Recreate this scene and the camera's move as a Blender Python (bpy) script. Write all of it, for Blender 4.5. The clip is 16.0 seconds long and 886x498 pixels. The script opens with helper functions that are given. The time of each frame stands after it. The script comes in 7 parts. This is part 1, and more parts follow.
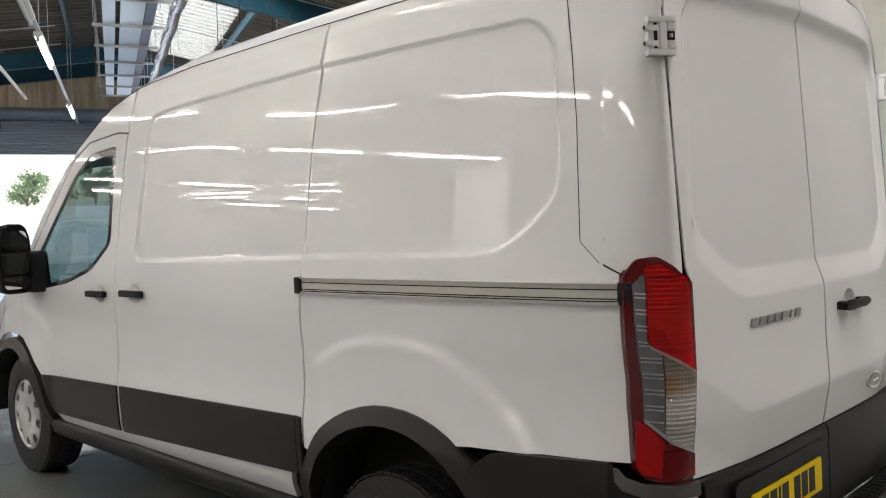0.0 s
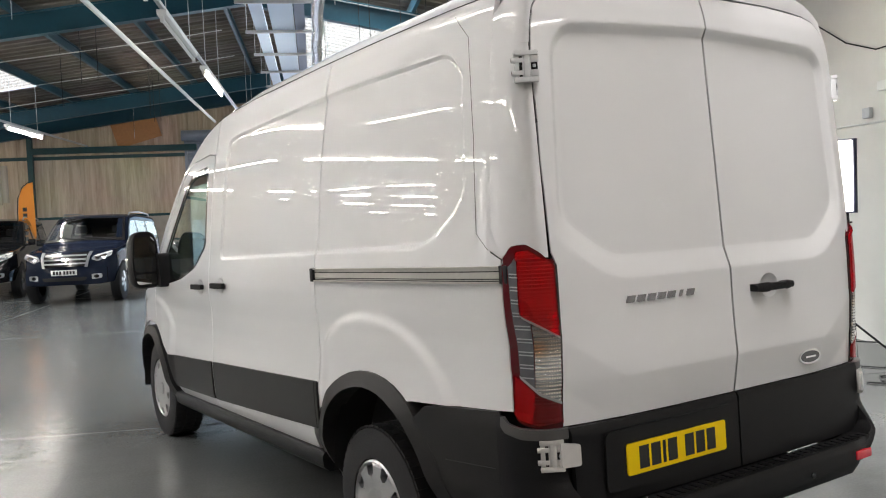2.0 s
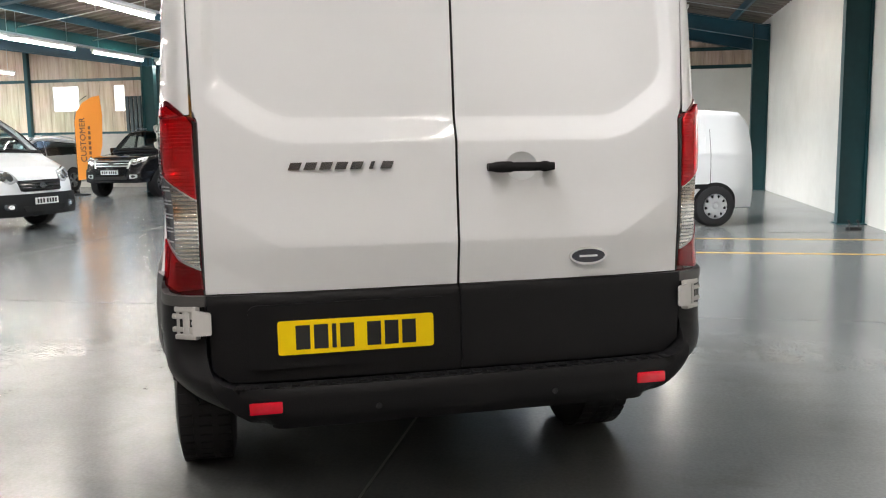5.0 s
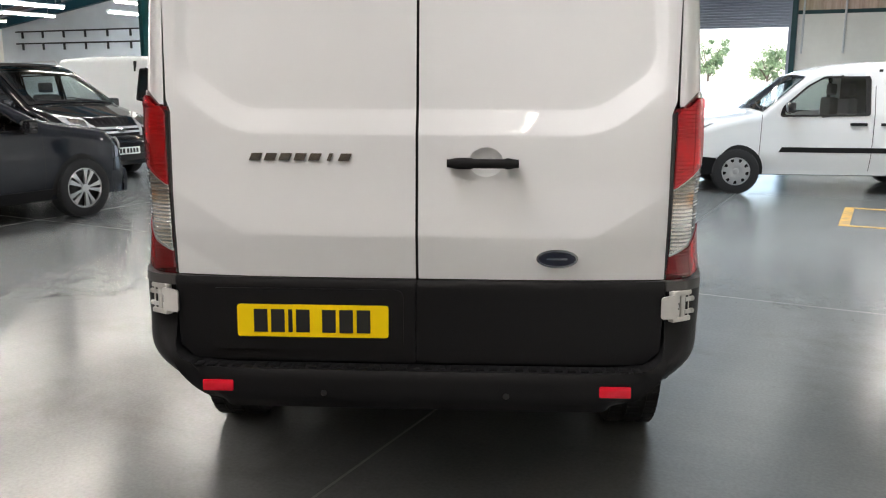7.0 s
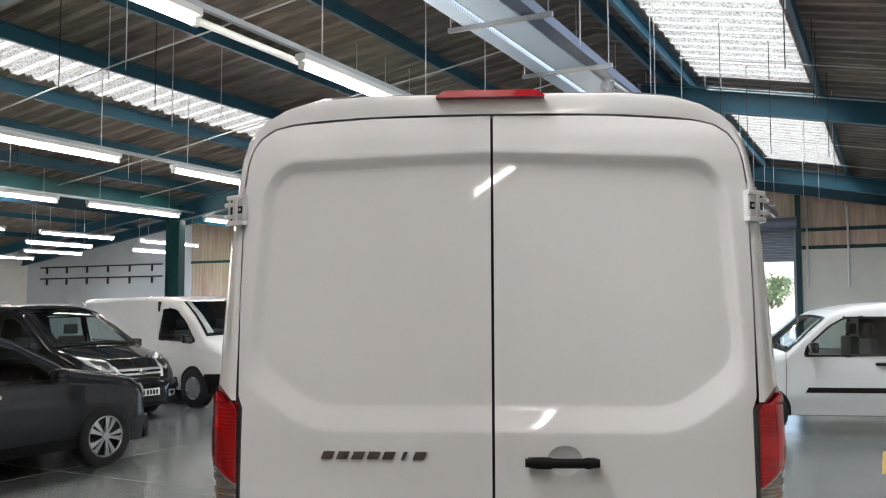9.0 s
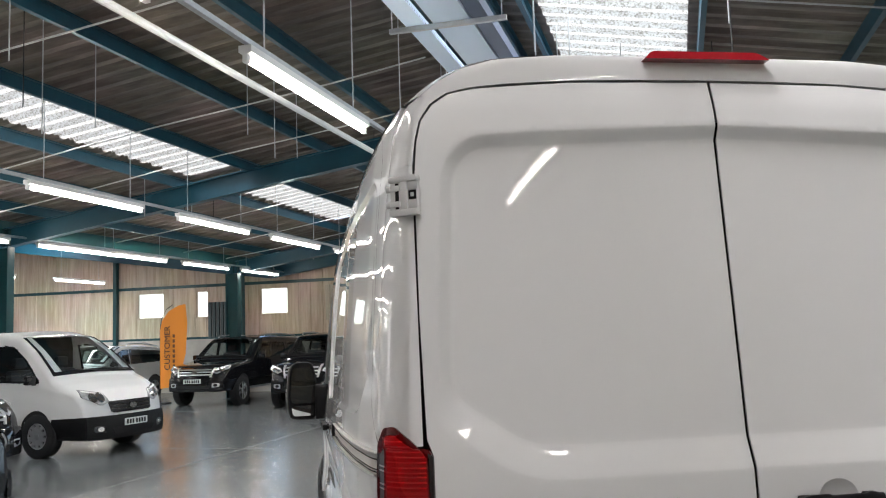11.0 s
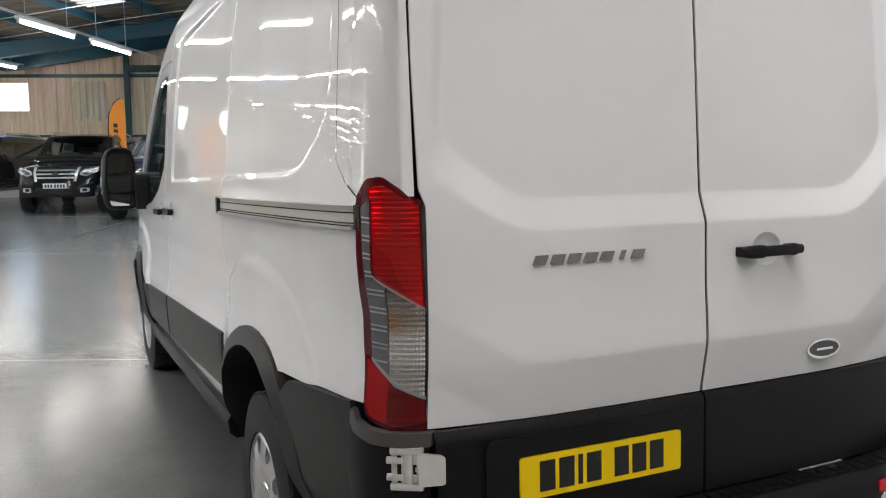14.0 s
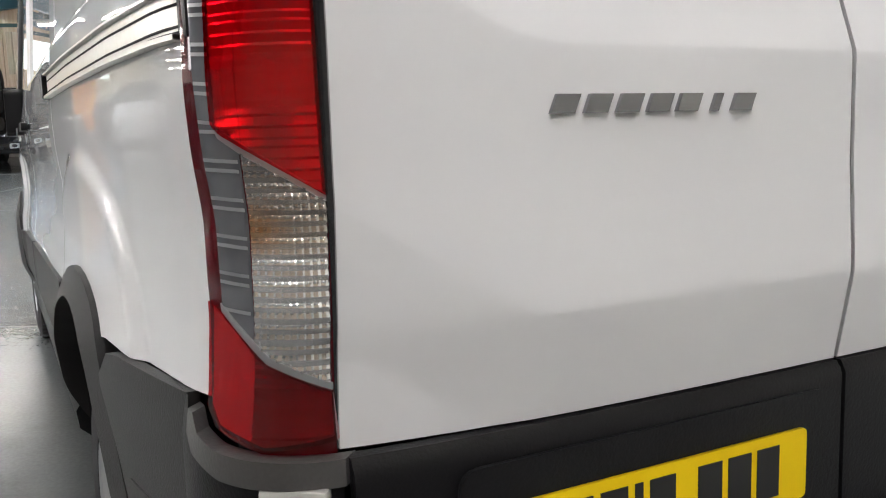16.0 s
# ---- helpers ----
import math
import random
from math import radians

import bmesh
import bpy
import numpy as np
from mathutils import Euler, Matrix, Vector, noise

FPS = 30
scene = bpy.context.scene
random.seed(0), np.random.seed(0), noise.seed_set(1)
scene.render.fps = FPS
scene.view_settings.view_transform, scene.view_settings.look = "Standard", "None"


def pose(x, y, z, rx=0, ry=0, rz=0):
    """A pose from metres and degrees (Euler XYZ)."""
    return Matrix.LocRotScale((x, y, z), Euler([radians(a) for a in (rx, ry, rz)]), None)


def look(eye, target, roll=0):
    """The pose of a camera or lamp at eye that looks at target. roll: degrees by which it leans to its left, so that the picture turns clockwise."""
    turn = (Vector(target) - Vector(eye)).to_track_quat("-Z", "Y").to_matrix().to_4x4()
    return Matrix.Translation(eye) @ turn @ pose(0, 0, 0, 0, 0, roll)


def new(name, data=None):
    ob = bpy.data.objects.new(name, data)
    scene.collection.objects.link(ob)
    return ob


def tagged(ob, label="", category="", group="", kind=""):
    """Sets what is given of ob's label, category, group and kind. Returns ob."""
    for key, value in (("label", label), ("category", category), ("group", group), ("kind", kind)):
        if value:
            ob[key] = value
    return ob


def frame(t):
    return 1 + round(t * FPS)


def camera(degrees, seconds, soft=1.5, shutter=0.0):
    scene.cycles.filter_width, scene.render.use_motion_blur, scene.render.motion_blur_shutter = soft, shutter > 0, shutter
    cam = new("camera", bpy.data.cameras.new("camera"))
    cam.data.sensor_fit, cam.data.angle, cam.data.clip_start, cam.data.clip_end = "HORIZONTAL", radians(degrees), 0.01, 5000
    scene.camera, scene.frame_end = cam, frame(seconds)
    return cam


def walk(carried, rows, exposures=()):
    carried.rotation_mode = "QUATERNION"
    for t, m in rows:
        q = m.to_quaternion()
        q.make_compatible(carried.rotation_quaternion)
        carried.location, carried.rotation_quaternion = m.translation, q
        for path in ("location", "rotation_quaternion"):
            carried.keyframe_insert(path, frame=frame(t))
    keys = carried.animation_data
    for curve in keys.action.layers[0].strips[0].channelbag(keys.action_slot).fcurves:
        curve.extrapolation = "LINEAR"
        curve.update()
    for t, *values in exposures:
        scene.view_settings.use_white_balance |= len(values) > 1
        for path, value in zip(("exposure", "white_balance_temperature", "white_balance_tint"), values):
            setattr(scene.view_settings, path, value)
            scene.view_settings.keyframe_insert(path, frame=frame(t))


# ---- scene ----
from mathutils.geometry import delaunay_2d_cdt

cam = camera(54.7, 16.0, soft=1.1)
PATH = [
    (0, (-2.958, -1.099, 1.688), (-1.533, 0.299, 1.568), -0.9),
    (0.5, (-2.919, -1.301, 1.708), (-1.558, 0.16, 1.612), -0.9),
    (1, (-2.933, -1.564, 1.672), (-1.648, -0.034, 1.593), -0.6),
    (1.5, (-2.846, -1.834, 1.649), (-1.585, -0.284, 1.57), -0.8),
    (2, (-2.699, -2.145, 1.653), (-1.612, -0.469, 1.557), -2.4),
    (2.5, (-2.503, -2.373, 1.597), (-1.441, -0.681, 1.499), -2.3),
    (3, (-2.17, -2.509, 1.56), (-1.127, -0.809, 1.409), -1.6),
    (3.5, (-1.83, -2.66, 1.503), (-0.855, -0.923, 1.328), -2.0),
    (4, (-1.46, -2.763, 1.462), (-0.662, -0.945, 1.222), -2.3),
    (4.2, (-1.298, -2.783, 1.418), (-0.582, -0.931, 1.175), -2.1),
    (6.3, (0.036, -2.769, 1.37), (0.127, -0.796, 1.059), 0.4),
    (6.5, (0.117, -2.768, 1.413), (0.145, -0.802, 1.043), 0.3),
    (7, (0.216, -2.796, 1.556), (0.125, -0.836, 1.169), 0.2),
    (7.5, (0.231, -2.789, 1.647), (0.087, -0.808, 1.406), 0.3),
    (8, (0.194, -2.794, 1.727), (0.041, -0.803, 1.623), 0.2),
    (8.5, (0.129, -2.805, 1.779), (-0.008, -0.811, 1.856), 0.2),
    (8.7, (0.086, -2.8, 1.784), (-0.043, -0.807, 1.892), 0.1),
    (10.8, (-1.018, -2.18, 1.767), (-0.763, -0.205, 1.949), -1.8),
    (11, (-1.138, -2.092, 1.756), (-0.817, -0.128, 1.948), -1.9),
    (11.5, (-1.394, -1.886, 1.75), (-0.86, 0.031, 1.945), -2.6),
    (12, (-1.624, -1.801, 1.751), (-0.85, 0.033, 1.942), -2.9),
    (12.5, (-1.701, -1.811, 1.724), (-0.874, -0.001, 1.919), -2.4),
    (13, (-1.71, -1.835, 1.663), (-0.865, -0.025, 1.756), -1.6),
    (13.5, (-1.692, -1.831, 1.622), (-0.844, -0.02, 1.59), -0.8),
    (14, (-1.667, -1.814, 1.602), (-0.815, -0.021, 1.354), -0.2),
    (14.5, (-1.67, -1.774, 1.598), (-0.807, -0.003, 1.255), -0.0),
    (15, (-1.592, -1.614, 1.571), (-0.693, 0.135, 1.204), -0.2),
    (15.5, (-1.384, -1.287, 1.462), (-0.473, 0.45, 1.071), -1.1),
    (16, (-1.171, -0.879, 1.307), (-0.251, 0.866, 0.975), -0.6),
]
walk(cam, [(t, look(eye, target, roll)) for t, eye, target, roll in PATH], [(t, e, k, 14) for t, e, k in ((0, 1.55, 6450), (1, 1.58, 6300), (2, 1.84, 6350), (3, 1.84, 6400), (4, 2.04, 6350), (6.5, 2.30, 6400), (7.5, 1.88, 6350), (8, 1.6, 6400), (11, 1.6, 6250), (12.5, 1.66, 6200), (13, 1.62, 6150), (14.5, 2.02, 6150), (15.5, 2.12, 6250), (16, 2.18, 6150))])
# ---- light ----
SUN_UP, SUN_HEADING = 52.0, 265.0
world = bpy.data.worlds.new("sky")
scene.world = world
world.use_nodes = True
wn = world.node_tree
wn.nodes.clear()
sky = wn.nodes.new("ShaderNodeTexSky")
sky.sky_type, sky.sun_disc = "NISHITA", False
sky.sun_elevation, sky.sun_rotation = radians(SUN_UP), radians(SUN_HEADING)
wbg = wn.nodes.new("ShaderNodeBackground")
wbg.inputs["Strength"].default_value = 0.15
wout = wn.nodes.new("ShaderNodeOutputWorld")
wn.links.new(sky.outputs[0], wbg.inputs[0])
wn.links.new(wbg.outputs[0], wout.inputs[0])
sun = new("sun", bpy.data.lights.new("sun", "SUN"))
sun.data.energy, sun.data.angle, sun.data.color = 2.4, radians(30), (1.0, 0.97, 0.93)
_h, _e = radians(SUN_HEADING), radians(SUN_UP)
sun.matrix_world = look((0, 0, 60), (-60 * math.sin(_h) * math.cos(_e), -60 * math.cos(_h) * math.cos(_e), 60 - 60 * math.sin(_e)))

HALL = pose(0, 0, 0, 0, 0, -24.5)          # the hall stands turned against the van; u to its right, v ahead
RIDGE_U, RIDGE_Z, FALL, FALL_L = -2.53, 5.72, 0.195, 0.14
EAVE_L, EAVE_R, BACK_V, FRONT_V, LEFT_U = -13.0, 4.36, -9.0, 23.5, -34.0


def roof_z(u):
    if u >= RIDGE_U:
        return RIDGE_Z - FALL * (u - RIDGE_U)
    return RIDGE_Z - FALL_L * (abs(u - RIDGE_U) if u >= EAVE_L else abs(u - 2 * EAVE_L + RIDGE_U))


# area lamp added over a rooflight in place of the sky's light
def skylight_lamp(u0, u1, v0, v1, watts, tint):
    data = bpy.data.lights.new("skylight_lamp", "AREA")
    data.shape, data.size, data.size_y, data.energy, data.color = "RECTANGLE", u1 - u0, v1 - v0, watts, tint
    um = (u0 + u1) / 2
    ob = new("skylight_lamp", data)
    ob.matrix_world = HALL @ pose(um, (v0 + v1) / 2, roof_z(um) + 0.12, 0, math.degrees(math.atan((roof_z(um - 0.1) - roof_z(um + 0.1)) / 0.2)), 0)


SKYLIGHTS = [(-8.95, -7.8, 3.3, 11.9), (-8.95, -7.8, 12.9, 18.9), (-1.55, 0.12, 3.45, 11.65), (-1.55, 0.12, 12.45, 20.6),
             (-8.95, -7.8, -6.0, 2.0), (-1.55, 0.12, -6.0, 2.6), (-20.2, -18.8, 4.0, 20.0)]
# added fill: unseen lamps behind (v0 < 0) are warmer, the far-left one stronger
for u0, u1, v0, v1 in SKYLIGHTS:
    skylight_lamp(u0, u1, v0, v1, (6.5 if v0 < 0 else 34.0 if u0 < -15 else 5.4 if u0 < -5 else 9.0) * (u1 - u0) * (v1 - v0), (1.0, 0.95, 0.90) if v0 < 0 else (0.80, 0.93, 1.0))

# ---- materials ----


def material(name, color, rough=0.5, metal=0.0, coat=0.0, grain=0.0, scale=30.0, bump=0.0, stain=0.0, stain_scale=2.0, stain_color=None, spec=0.5, rough_var=0.0):
    m = bpy.data.materials.new(name)
    m.use_nodes = True
    nt = m.node_tree
    b = nt.nodes["Principled BSDF"]
    b.inputs["Base Color"].default_value = (*color, 1)
    b.inputs["Roughness"].default_value = rough
    b.inputs["Metallic"].default_value = metal
    b.inputs["Coat Weight"].default_value = coat
    b.inputs["Coat Roughness"].default_value = 0.04
    b.inputs["Specular IOR Level"].default_value = spec
    tc = nt.nodes.new("ShaderNodeTexCoord")
    if grain or bump or stain or rough_var:
        n1 = nt.nodes.new("ShaderNodeTexNoise")
        n1.inputs["Scale"].default_value, n1.inputs["Detail"].default_value = scale, 6
        nt.links.new(tc.outputs["Object"], n1.inputs["Vector"])
        n2 = nt.nodes.new("ShaderNodeTexNoise")
        n2.inputs["Scale"].default_value, n2.inputs["Detail"].default_value = stain_scale, 5
        nt.links.new(tc.outputs["Object"], n2.inputs["Vector"])
        mix1 = nt.nodes.new("ShaderNodeMix")
        mix1.data_type = "RGBA"
        lo = [max(0, c * (1 - grain)) for c in color]
        hi = [min(1, c * (1 + grain)) for c in color]
        mix1.inputs["A"].default_value, mix1.inputs["B"].default_value = (*lo, 1), (*hi, 1)
        nt.links.new(n1.outputs["Fac"], mix1.inputs["Factor"])
        ramp = nt.nodes.new("ShaderNodeValToRGB")
        ramp.color_ramp.elements[0].position, ramp.color_ramp.elements[1].position = 0.42, 0.72
        nt.links.new(n2.outputs["Fac"], ramp.inputs["Fac"])
        mul = nt.nodes.new("ShaderNodeMath")
        mul.operation = "MULTIPLY"
        mul.inputs[1].default_value = stain
        nt.links.new(ramp.outputs["Color"], mul.inputs[0])
        mix2 = nt.nodes.new("ShaderNodeMix")
        mix2.data_type = "RGBA"
        sc = stain_color or tuple(c * 0.45 for c in color)
        mix2.inputs["B"].default_value = (*sc, 1)
        nt.links.new(mul.outputs[0], mix2.inputs["Factor"])
        nt.links.new(mix1.outputs["Result"], mix2.inputs["A"])
        nt.links.new(mix2.outputs["Result"], b.inputs["Base Color"])
        if rough_var:
            mr = nt.nodes.new("ShaderNodeMapRange")
            mr.inputs["To Min"].default_value, mr.inputs["To Max"].default_value = max(0.02, rough - rough_var), min(1, rough + rough_var)
            nt.links.new(n2.outputs["Fac"], mr.inputs["Value"])
            nt.links.new(mr.outputs["Result"], b.inputs["Roughness"])
        if bump:
            bp = nt.nodes.new("ShaderNodeBump")
            bp.inputs["Strength"].default_value, bp.inputs["Distance"].default_value = bump, 0.01
            nt.links.new(n1.outputs["Fac"], bp.inputs["Height"])
            nt.links.new(bp.outputs["Normal"], b.inputs["Normal"])
    return m


def emitter(name, color, strength):
    m = bpy.data.materials.new(name)
    m.use_nodes = True
    b = m.node_tree.nodes["Principled BSDF"]
    b.inputs["Base Color"].default_value = (*color, 1)
    b.inputs["Emission Color"].default_value = (*color, 1)
    b.inputs["Emission Strength"].default_value = strength
    return m


def glass(name, color, rough=0.02, alpha=0.35):
    """Thin tinted pane: part clear, part glossy."""
    m = bpy.data.materials.new(name)
    m.use_nodes = True
    nt = m.node_tree
    nt.nodes.clear()
    out = nt.nodes.new("ShaderNodeOutputMaterial")
    tr = nt.nodes.new("ShaderNodeBsdfTransparent")
    tr.inputs["Color"].default_value = (*color, 1)
    gl = nt.nodes.new("ShaderNodeBsdfGlossy")
    gl.inputs["Roughness"].default_value = rough
    lw = nt.nodes.new("ShaderNodeLayerWeight")
    lw.inputs["Blend"].default_value = 0.5
    pw = nt.nodes.new("ShaderNodeMath")
    pw.operation = "POWER"
    pw.inputs[1].default_value = 4.0
    nt.links.new(lw.outputs["Facing"], pw.inputs[0])
    fr = nt.nodes.new("ShaderNodeMapRange")
    fr.inputs["To Min"].default_value, fr.inputs["To Max"].default_value = 0.07, 1.0
    nt.links.new(pw.outputs[0], fr.inputs["Value"])
    mx = nt.nodes.new("ShaderNodeMixShader")
    nt.links.new(fr.outputs[0], mx.inputs[0])
    nt.links.new(tr.outputs[0], mx.inputs[1])
    nt.links.new(gl.outputs[0], mx.inputs[2])
    nt.links.new(mx.outputs[0], out.inputs[0])
    return m


def lens_plastic(name, color, rough=0.08):
    return material(name, color, rough=rough, coat=0.8, grain=0.12, scale=60)


def rooflight_material():
    m = bpy.data.materials.new("rooflight_sheet")
    m.use_nodes = True
    nt = m.node_tree
    nt.nodes.clear()
    out = nt.nodes.new("ShaderNodeOutputMaterial")
    tl = nt.nodes.new("ShaderNodeBsdfTranslucent")
    df = nt.nodes.new("ShaderNodeBsdfDiffuse")
    df.inputs["Color"].default_value = (0.55, 0.52, 0.45, 1)
    tc = nt.nodes.new("ShaderNodeTexCoord")
    vo = nt.nodes.new("ShaderNodeTexNoise")
    vo.inputs["Scale"].default_value, vo.inputs["Detail"].default_value = 38.0, 5.0
    nt.links.new(tc.outputs["Object"], vo.inputs["Vector"])
    rp = nt.nodes.new("ShaderNodeValToRGB")
    rp.color_ramp.elements[0].position, rp.color_ramp.elements[1].position = 0.30, 0.56
    rp.color_ramp.elements[0].color, rp.color_ramp.elements[1].color = (0.10, 0.085, 0.065, 1), (0.44, 0.43, 0.41, 1)
    nt.links.new(vo.outputs["Fac"], rp.inputs["Fac"])
    nt.links.new(rp.outputs["Color"], tl.inputs["Color"])
    mx = nt.nodes.new("ShaderNodeMixShader")
    mx.inputs[0].default_value = 0.2
    nt.links.new(tl.outputs[0], mx.inputs[1])
    nt.links.new(df.outputs[0], mx.inputs[2])
    nt.links.new(mx.outputs[0], out.inputs[0])
    return m


def streaked(name, color, dark, scale=(9, 9, 0.7), rough=0.75, amount=0.8, bump=0.15):
    """Weathered sheet with upright streaks of dirt."""
    m = bpy.data.materials.new(name)
    m.use_nodes = True
    nt = m.node_tree
    b = nt.nodes["Principled BSDF"]
    b.inputs["Roughness"].default_value = rough
    tc = nt.nodes.new("ShaderNodeTexCoord")
    mp = nt.nodes.new("ShaderNodeMapping")
    mp.inputs["Scale"].default_value = scale
    nt.links.new(tc.outputs["Object"], mp.inputs["Vector"])
    n1 = nt.nodes.new("ShaderNodeTexNoise")
    n1.inputs["Scale"].default_value, n1.inputs["Detail"].default_value, n1.inputs["Roughness"].default_value = 1.0, 8, 0.65
    nt.links.new(mp.outputs[0], n1.inputs["Vector"])
    n2 = nt.nodes.new("ShaderNodeTexNoise")
    n2.inputs["Scale"].default_value, n2.inputs["Detail"].default_value = 0.6, 4
    nt.links.new(tc.outputs["Object"], n2.inputs["Vector"])
    rp = nt.nodes.new("ShaderNodeValToRGB")
    rp.color_ramp.elements[0].position, rp.color_ramp.elements[1].position = 0.38, 0.68
    rp.color_ramp.elements[0].color, rp.color_ramp.elements[1].color = (*dark, 1), (*color, 1)
    nt.links.new(n1.outputs["Fac"], rp.inputs["Fac"])
    mx = nt.nodes.new("ShaderNodeMix")
    mx.data_type = "RGBA"
    mx.inputs["Factor"].default_value = amount
    mx.inputs["A"].default_value = (*color, 1)
    nt.links.new(rp.outputs["Color"], mx.inputs["B"])
    m2 = nt.nodes.new("ShaderNodeMix")
    m2.data_type, m2.blend_type = "RGBA", "MULTIPLY"
    m2.inputs["Factor"].default_value = 0.35
    nt.links.new(mx.outputs["Result"], m2.inputs["A"])
    nt.links.new(n2.outputs["Color"], m2.inputs["B"])
    nt.links.new(m2.outputs["Result"], b.inputs["Base Color"])
    bp = nt.nodes.new("ShaderNodeBump")
    bp.inputs["Strength"].default_value, bp.inputs["Distance"].default_value = bump, 0.01
    nt.links.new(n1.outputs["Fac"], bp.inputs["Height"])
    nt.links.new(bp.outputs["Normal"], b.inputs["Normal"])
    return m


M_WHITE = material("white_paint", (0.80, 0.81, 0.81), rough=0.5, coat=1.0, grain=0.01, scale=4, spec=0.0)
M_WHITE.node_tree.nodes["Principled BSDF"].inputs["Coat Roughness"].default_value = 0.012
M_WHITE.node_tree.nodes["Principled BSDF"].inputs["Coat IOR"].default_value = 1.43
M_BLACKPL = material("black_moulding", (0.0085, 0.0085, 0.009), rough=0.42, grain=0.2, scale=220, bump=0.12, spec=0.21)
# the same black plastic made paler: light on the flank is in the colour
M_SIDEPL = material("lit_black_moulding", (0.020, 0.0195, 0.019), rough=0.42, grain=0.2, scale=220, bump=0.12, spec=0.26)
# black plastic greyed: the plinth's highlight is put into its colour
M_PLINTH = material("plinth_lit_grey", (0.075, 0.073, 0.07), rough=0.38, grain=0.15, scale=200, bump=0.08)
M_BLACKGL = material("gloss_black", (0.012, 0.012, 0.013), rough=0.15, coat=0.5)
M_DARK = material("shut_gap", (0.01, 0.01, 0.01), rough=0.9)
M_RUBBER = material("tyre_rubber", (0.013, 0.013, 0.014), rough=0.75, grain=0.25, scale=90, bump=0.2)
M_SILVER = material("silver_plastic", (0.50, 0.51, 0.52), rough=0.28, metal=0.75, coat=0.5)
M_CHROME = material("chrome", (0.75, 0.75, 0.76), rough=0.12, metal=1.0)
M_BADGE = material("badge_chrome", (0.30, 0.30, 0.31), rough=0.25, metal=1.0)
M_STEEL = material("galvanised_steel", (0.55, 0.57, 0.58), rough=0.4, metal=0.8, grain=0.15, scale=25)
M_YELLOW = material("yellow_plate", (0.98, 0.69, 0.004), rough=0.4, grain=0.02, scale=200, spec=0.12)
M_PLATEW = material("white_plate", (0.75, 0.76, 0.74), rough=0.35)
M_INK = material("black_ink", (0.012, 0.012, 0.012), rough=0.5)


def ribbed_lens(name, dark, light, across, up, rough=0.10, metal=0.0, bump=0.5):
    """Moulded lens: fine ribs across and upright over an uneven reflector."""
    m = material(name, light, rough=rough, coat=0.9, metal=metal)
    nt = m.node_tree
    b = nt.nodes["Principled BSDF"]
    tc = nt.nodes.new("ShaderNodeTexCoord")
    total = None
    for axis, sc, weight in (("X", across[0], across[1]), ("Z", up[0], up[1])):
        w = nt.nodes.new("ShaderNodeTexWave")
        w.bands_direction = axis
        w.inputs["Scale"].default_value, w.inputs["Distortion"].default_value = sc, 1.2
        nt.links.new(tc.outputs["Object"], w.inputs["Vector"])
        ad = nt.nodes.new("ShaderNodeMath")
        ad.operation = "MULTIPLY_ADD"
        ad.inputs[1].default_value = weight
        ad.inputs[2].default_value = 0.0
        nt.links.new(w.outputs["Fac"], ad.inputs[0])
        if total is not None:
            nt.links.new(total, ad.inputs[2])
        total = ad.outputs[0]
    ns = nt.nodes.new("ShaderNodeTexNoise")
    ns.inputs["Scale"].default_value, ns.inputs["Detail"].default_value = 22, 3
    nt.links.new(tc.outputs["Object"], ns.inputs["Vector"])
    ad = nt.nodes.new("ShaderNodeMath")
    ad.operation = "MULTIPLY_ADD"
    ad.inputs[1].default_value = 1.0
    nt.links.new(ns.outputs["Fac"], ad.inputs[0])
    nt.links.new(total, ad.inputs[2])
    rp = nt.nodes.new("ShaderNodeValToRGB")
    rp.color_ramp.elements[0].position, rp.color_ramp.elements[1].position = 0.42, 0.98
    rp.color_ramp.elements[0].color, rp.color_ramp.elements[1].color = (*dark, 1), (*light, 1)
    nt.links.new(ad.outputs[0], rp.inputs["Fac"])
    nt.links.new(rp.outputs["Color"], b.inputs["Base Color"])
    bp = nt.nodes.new("ShaderNodeBump")
    bp.inputs["Strength"].default_value, bp.inputs["Distance"].default_value = bump, 0.003
    nt.links.new(total, bp.inputs["Height"])
    nt.links.new(bp.outputs["Normal"], b.inputs["Normal"])
    return m


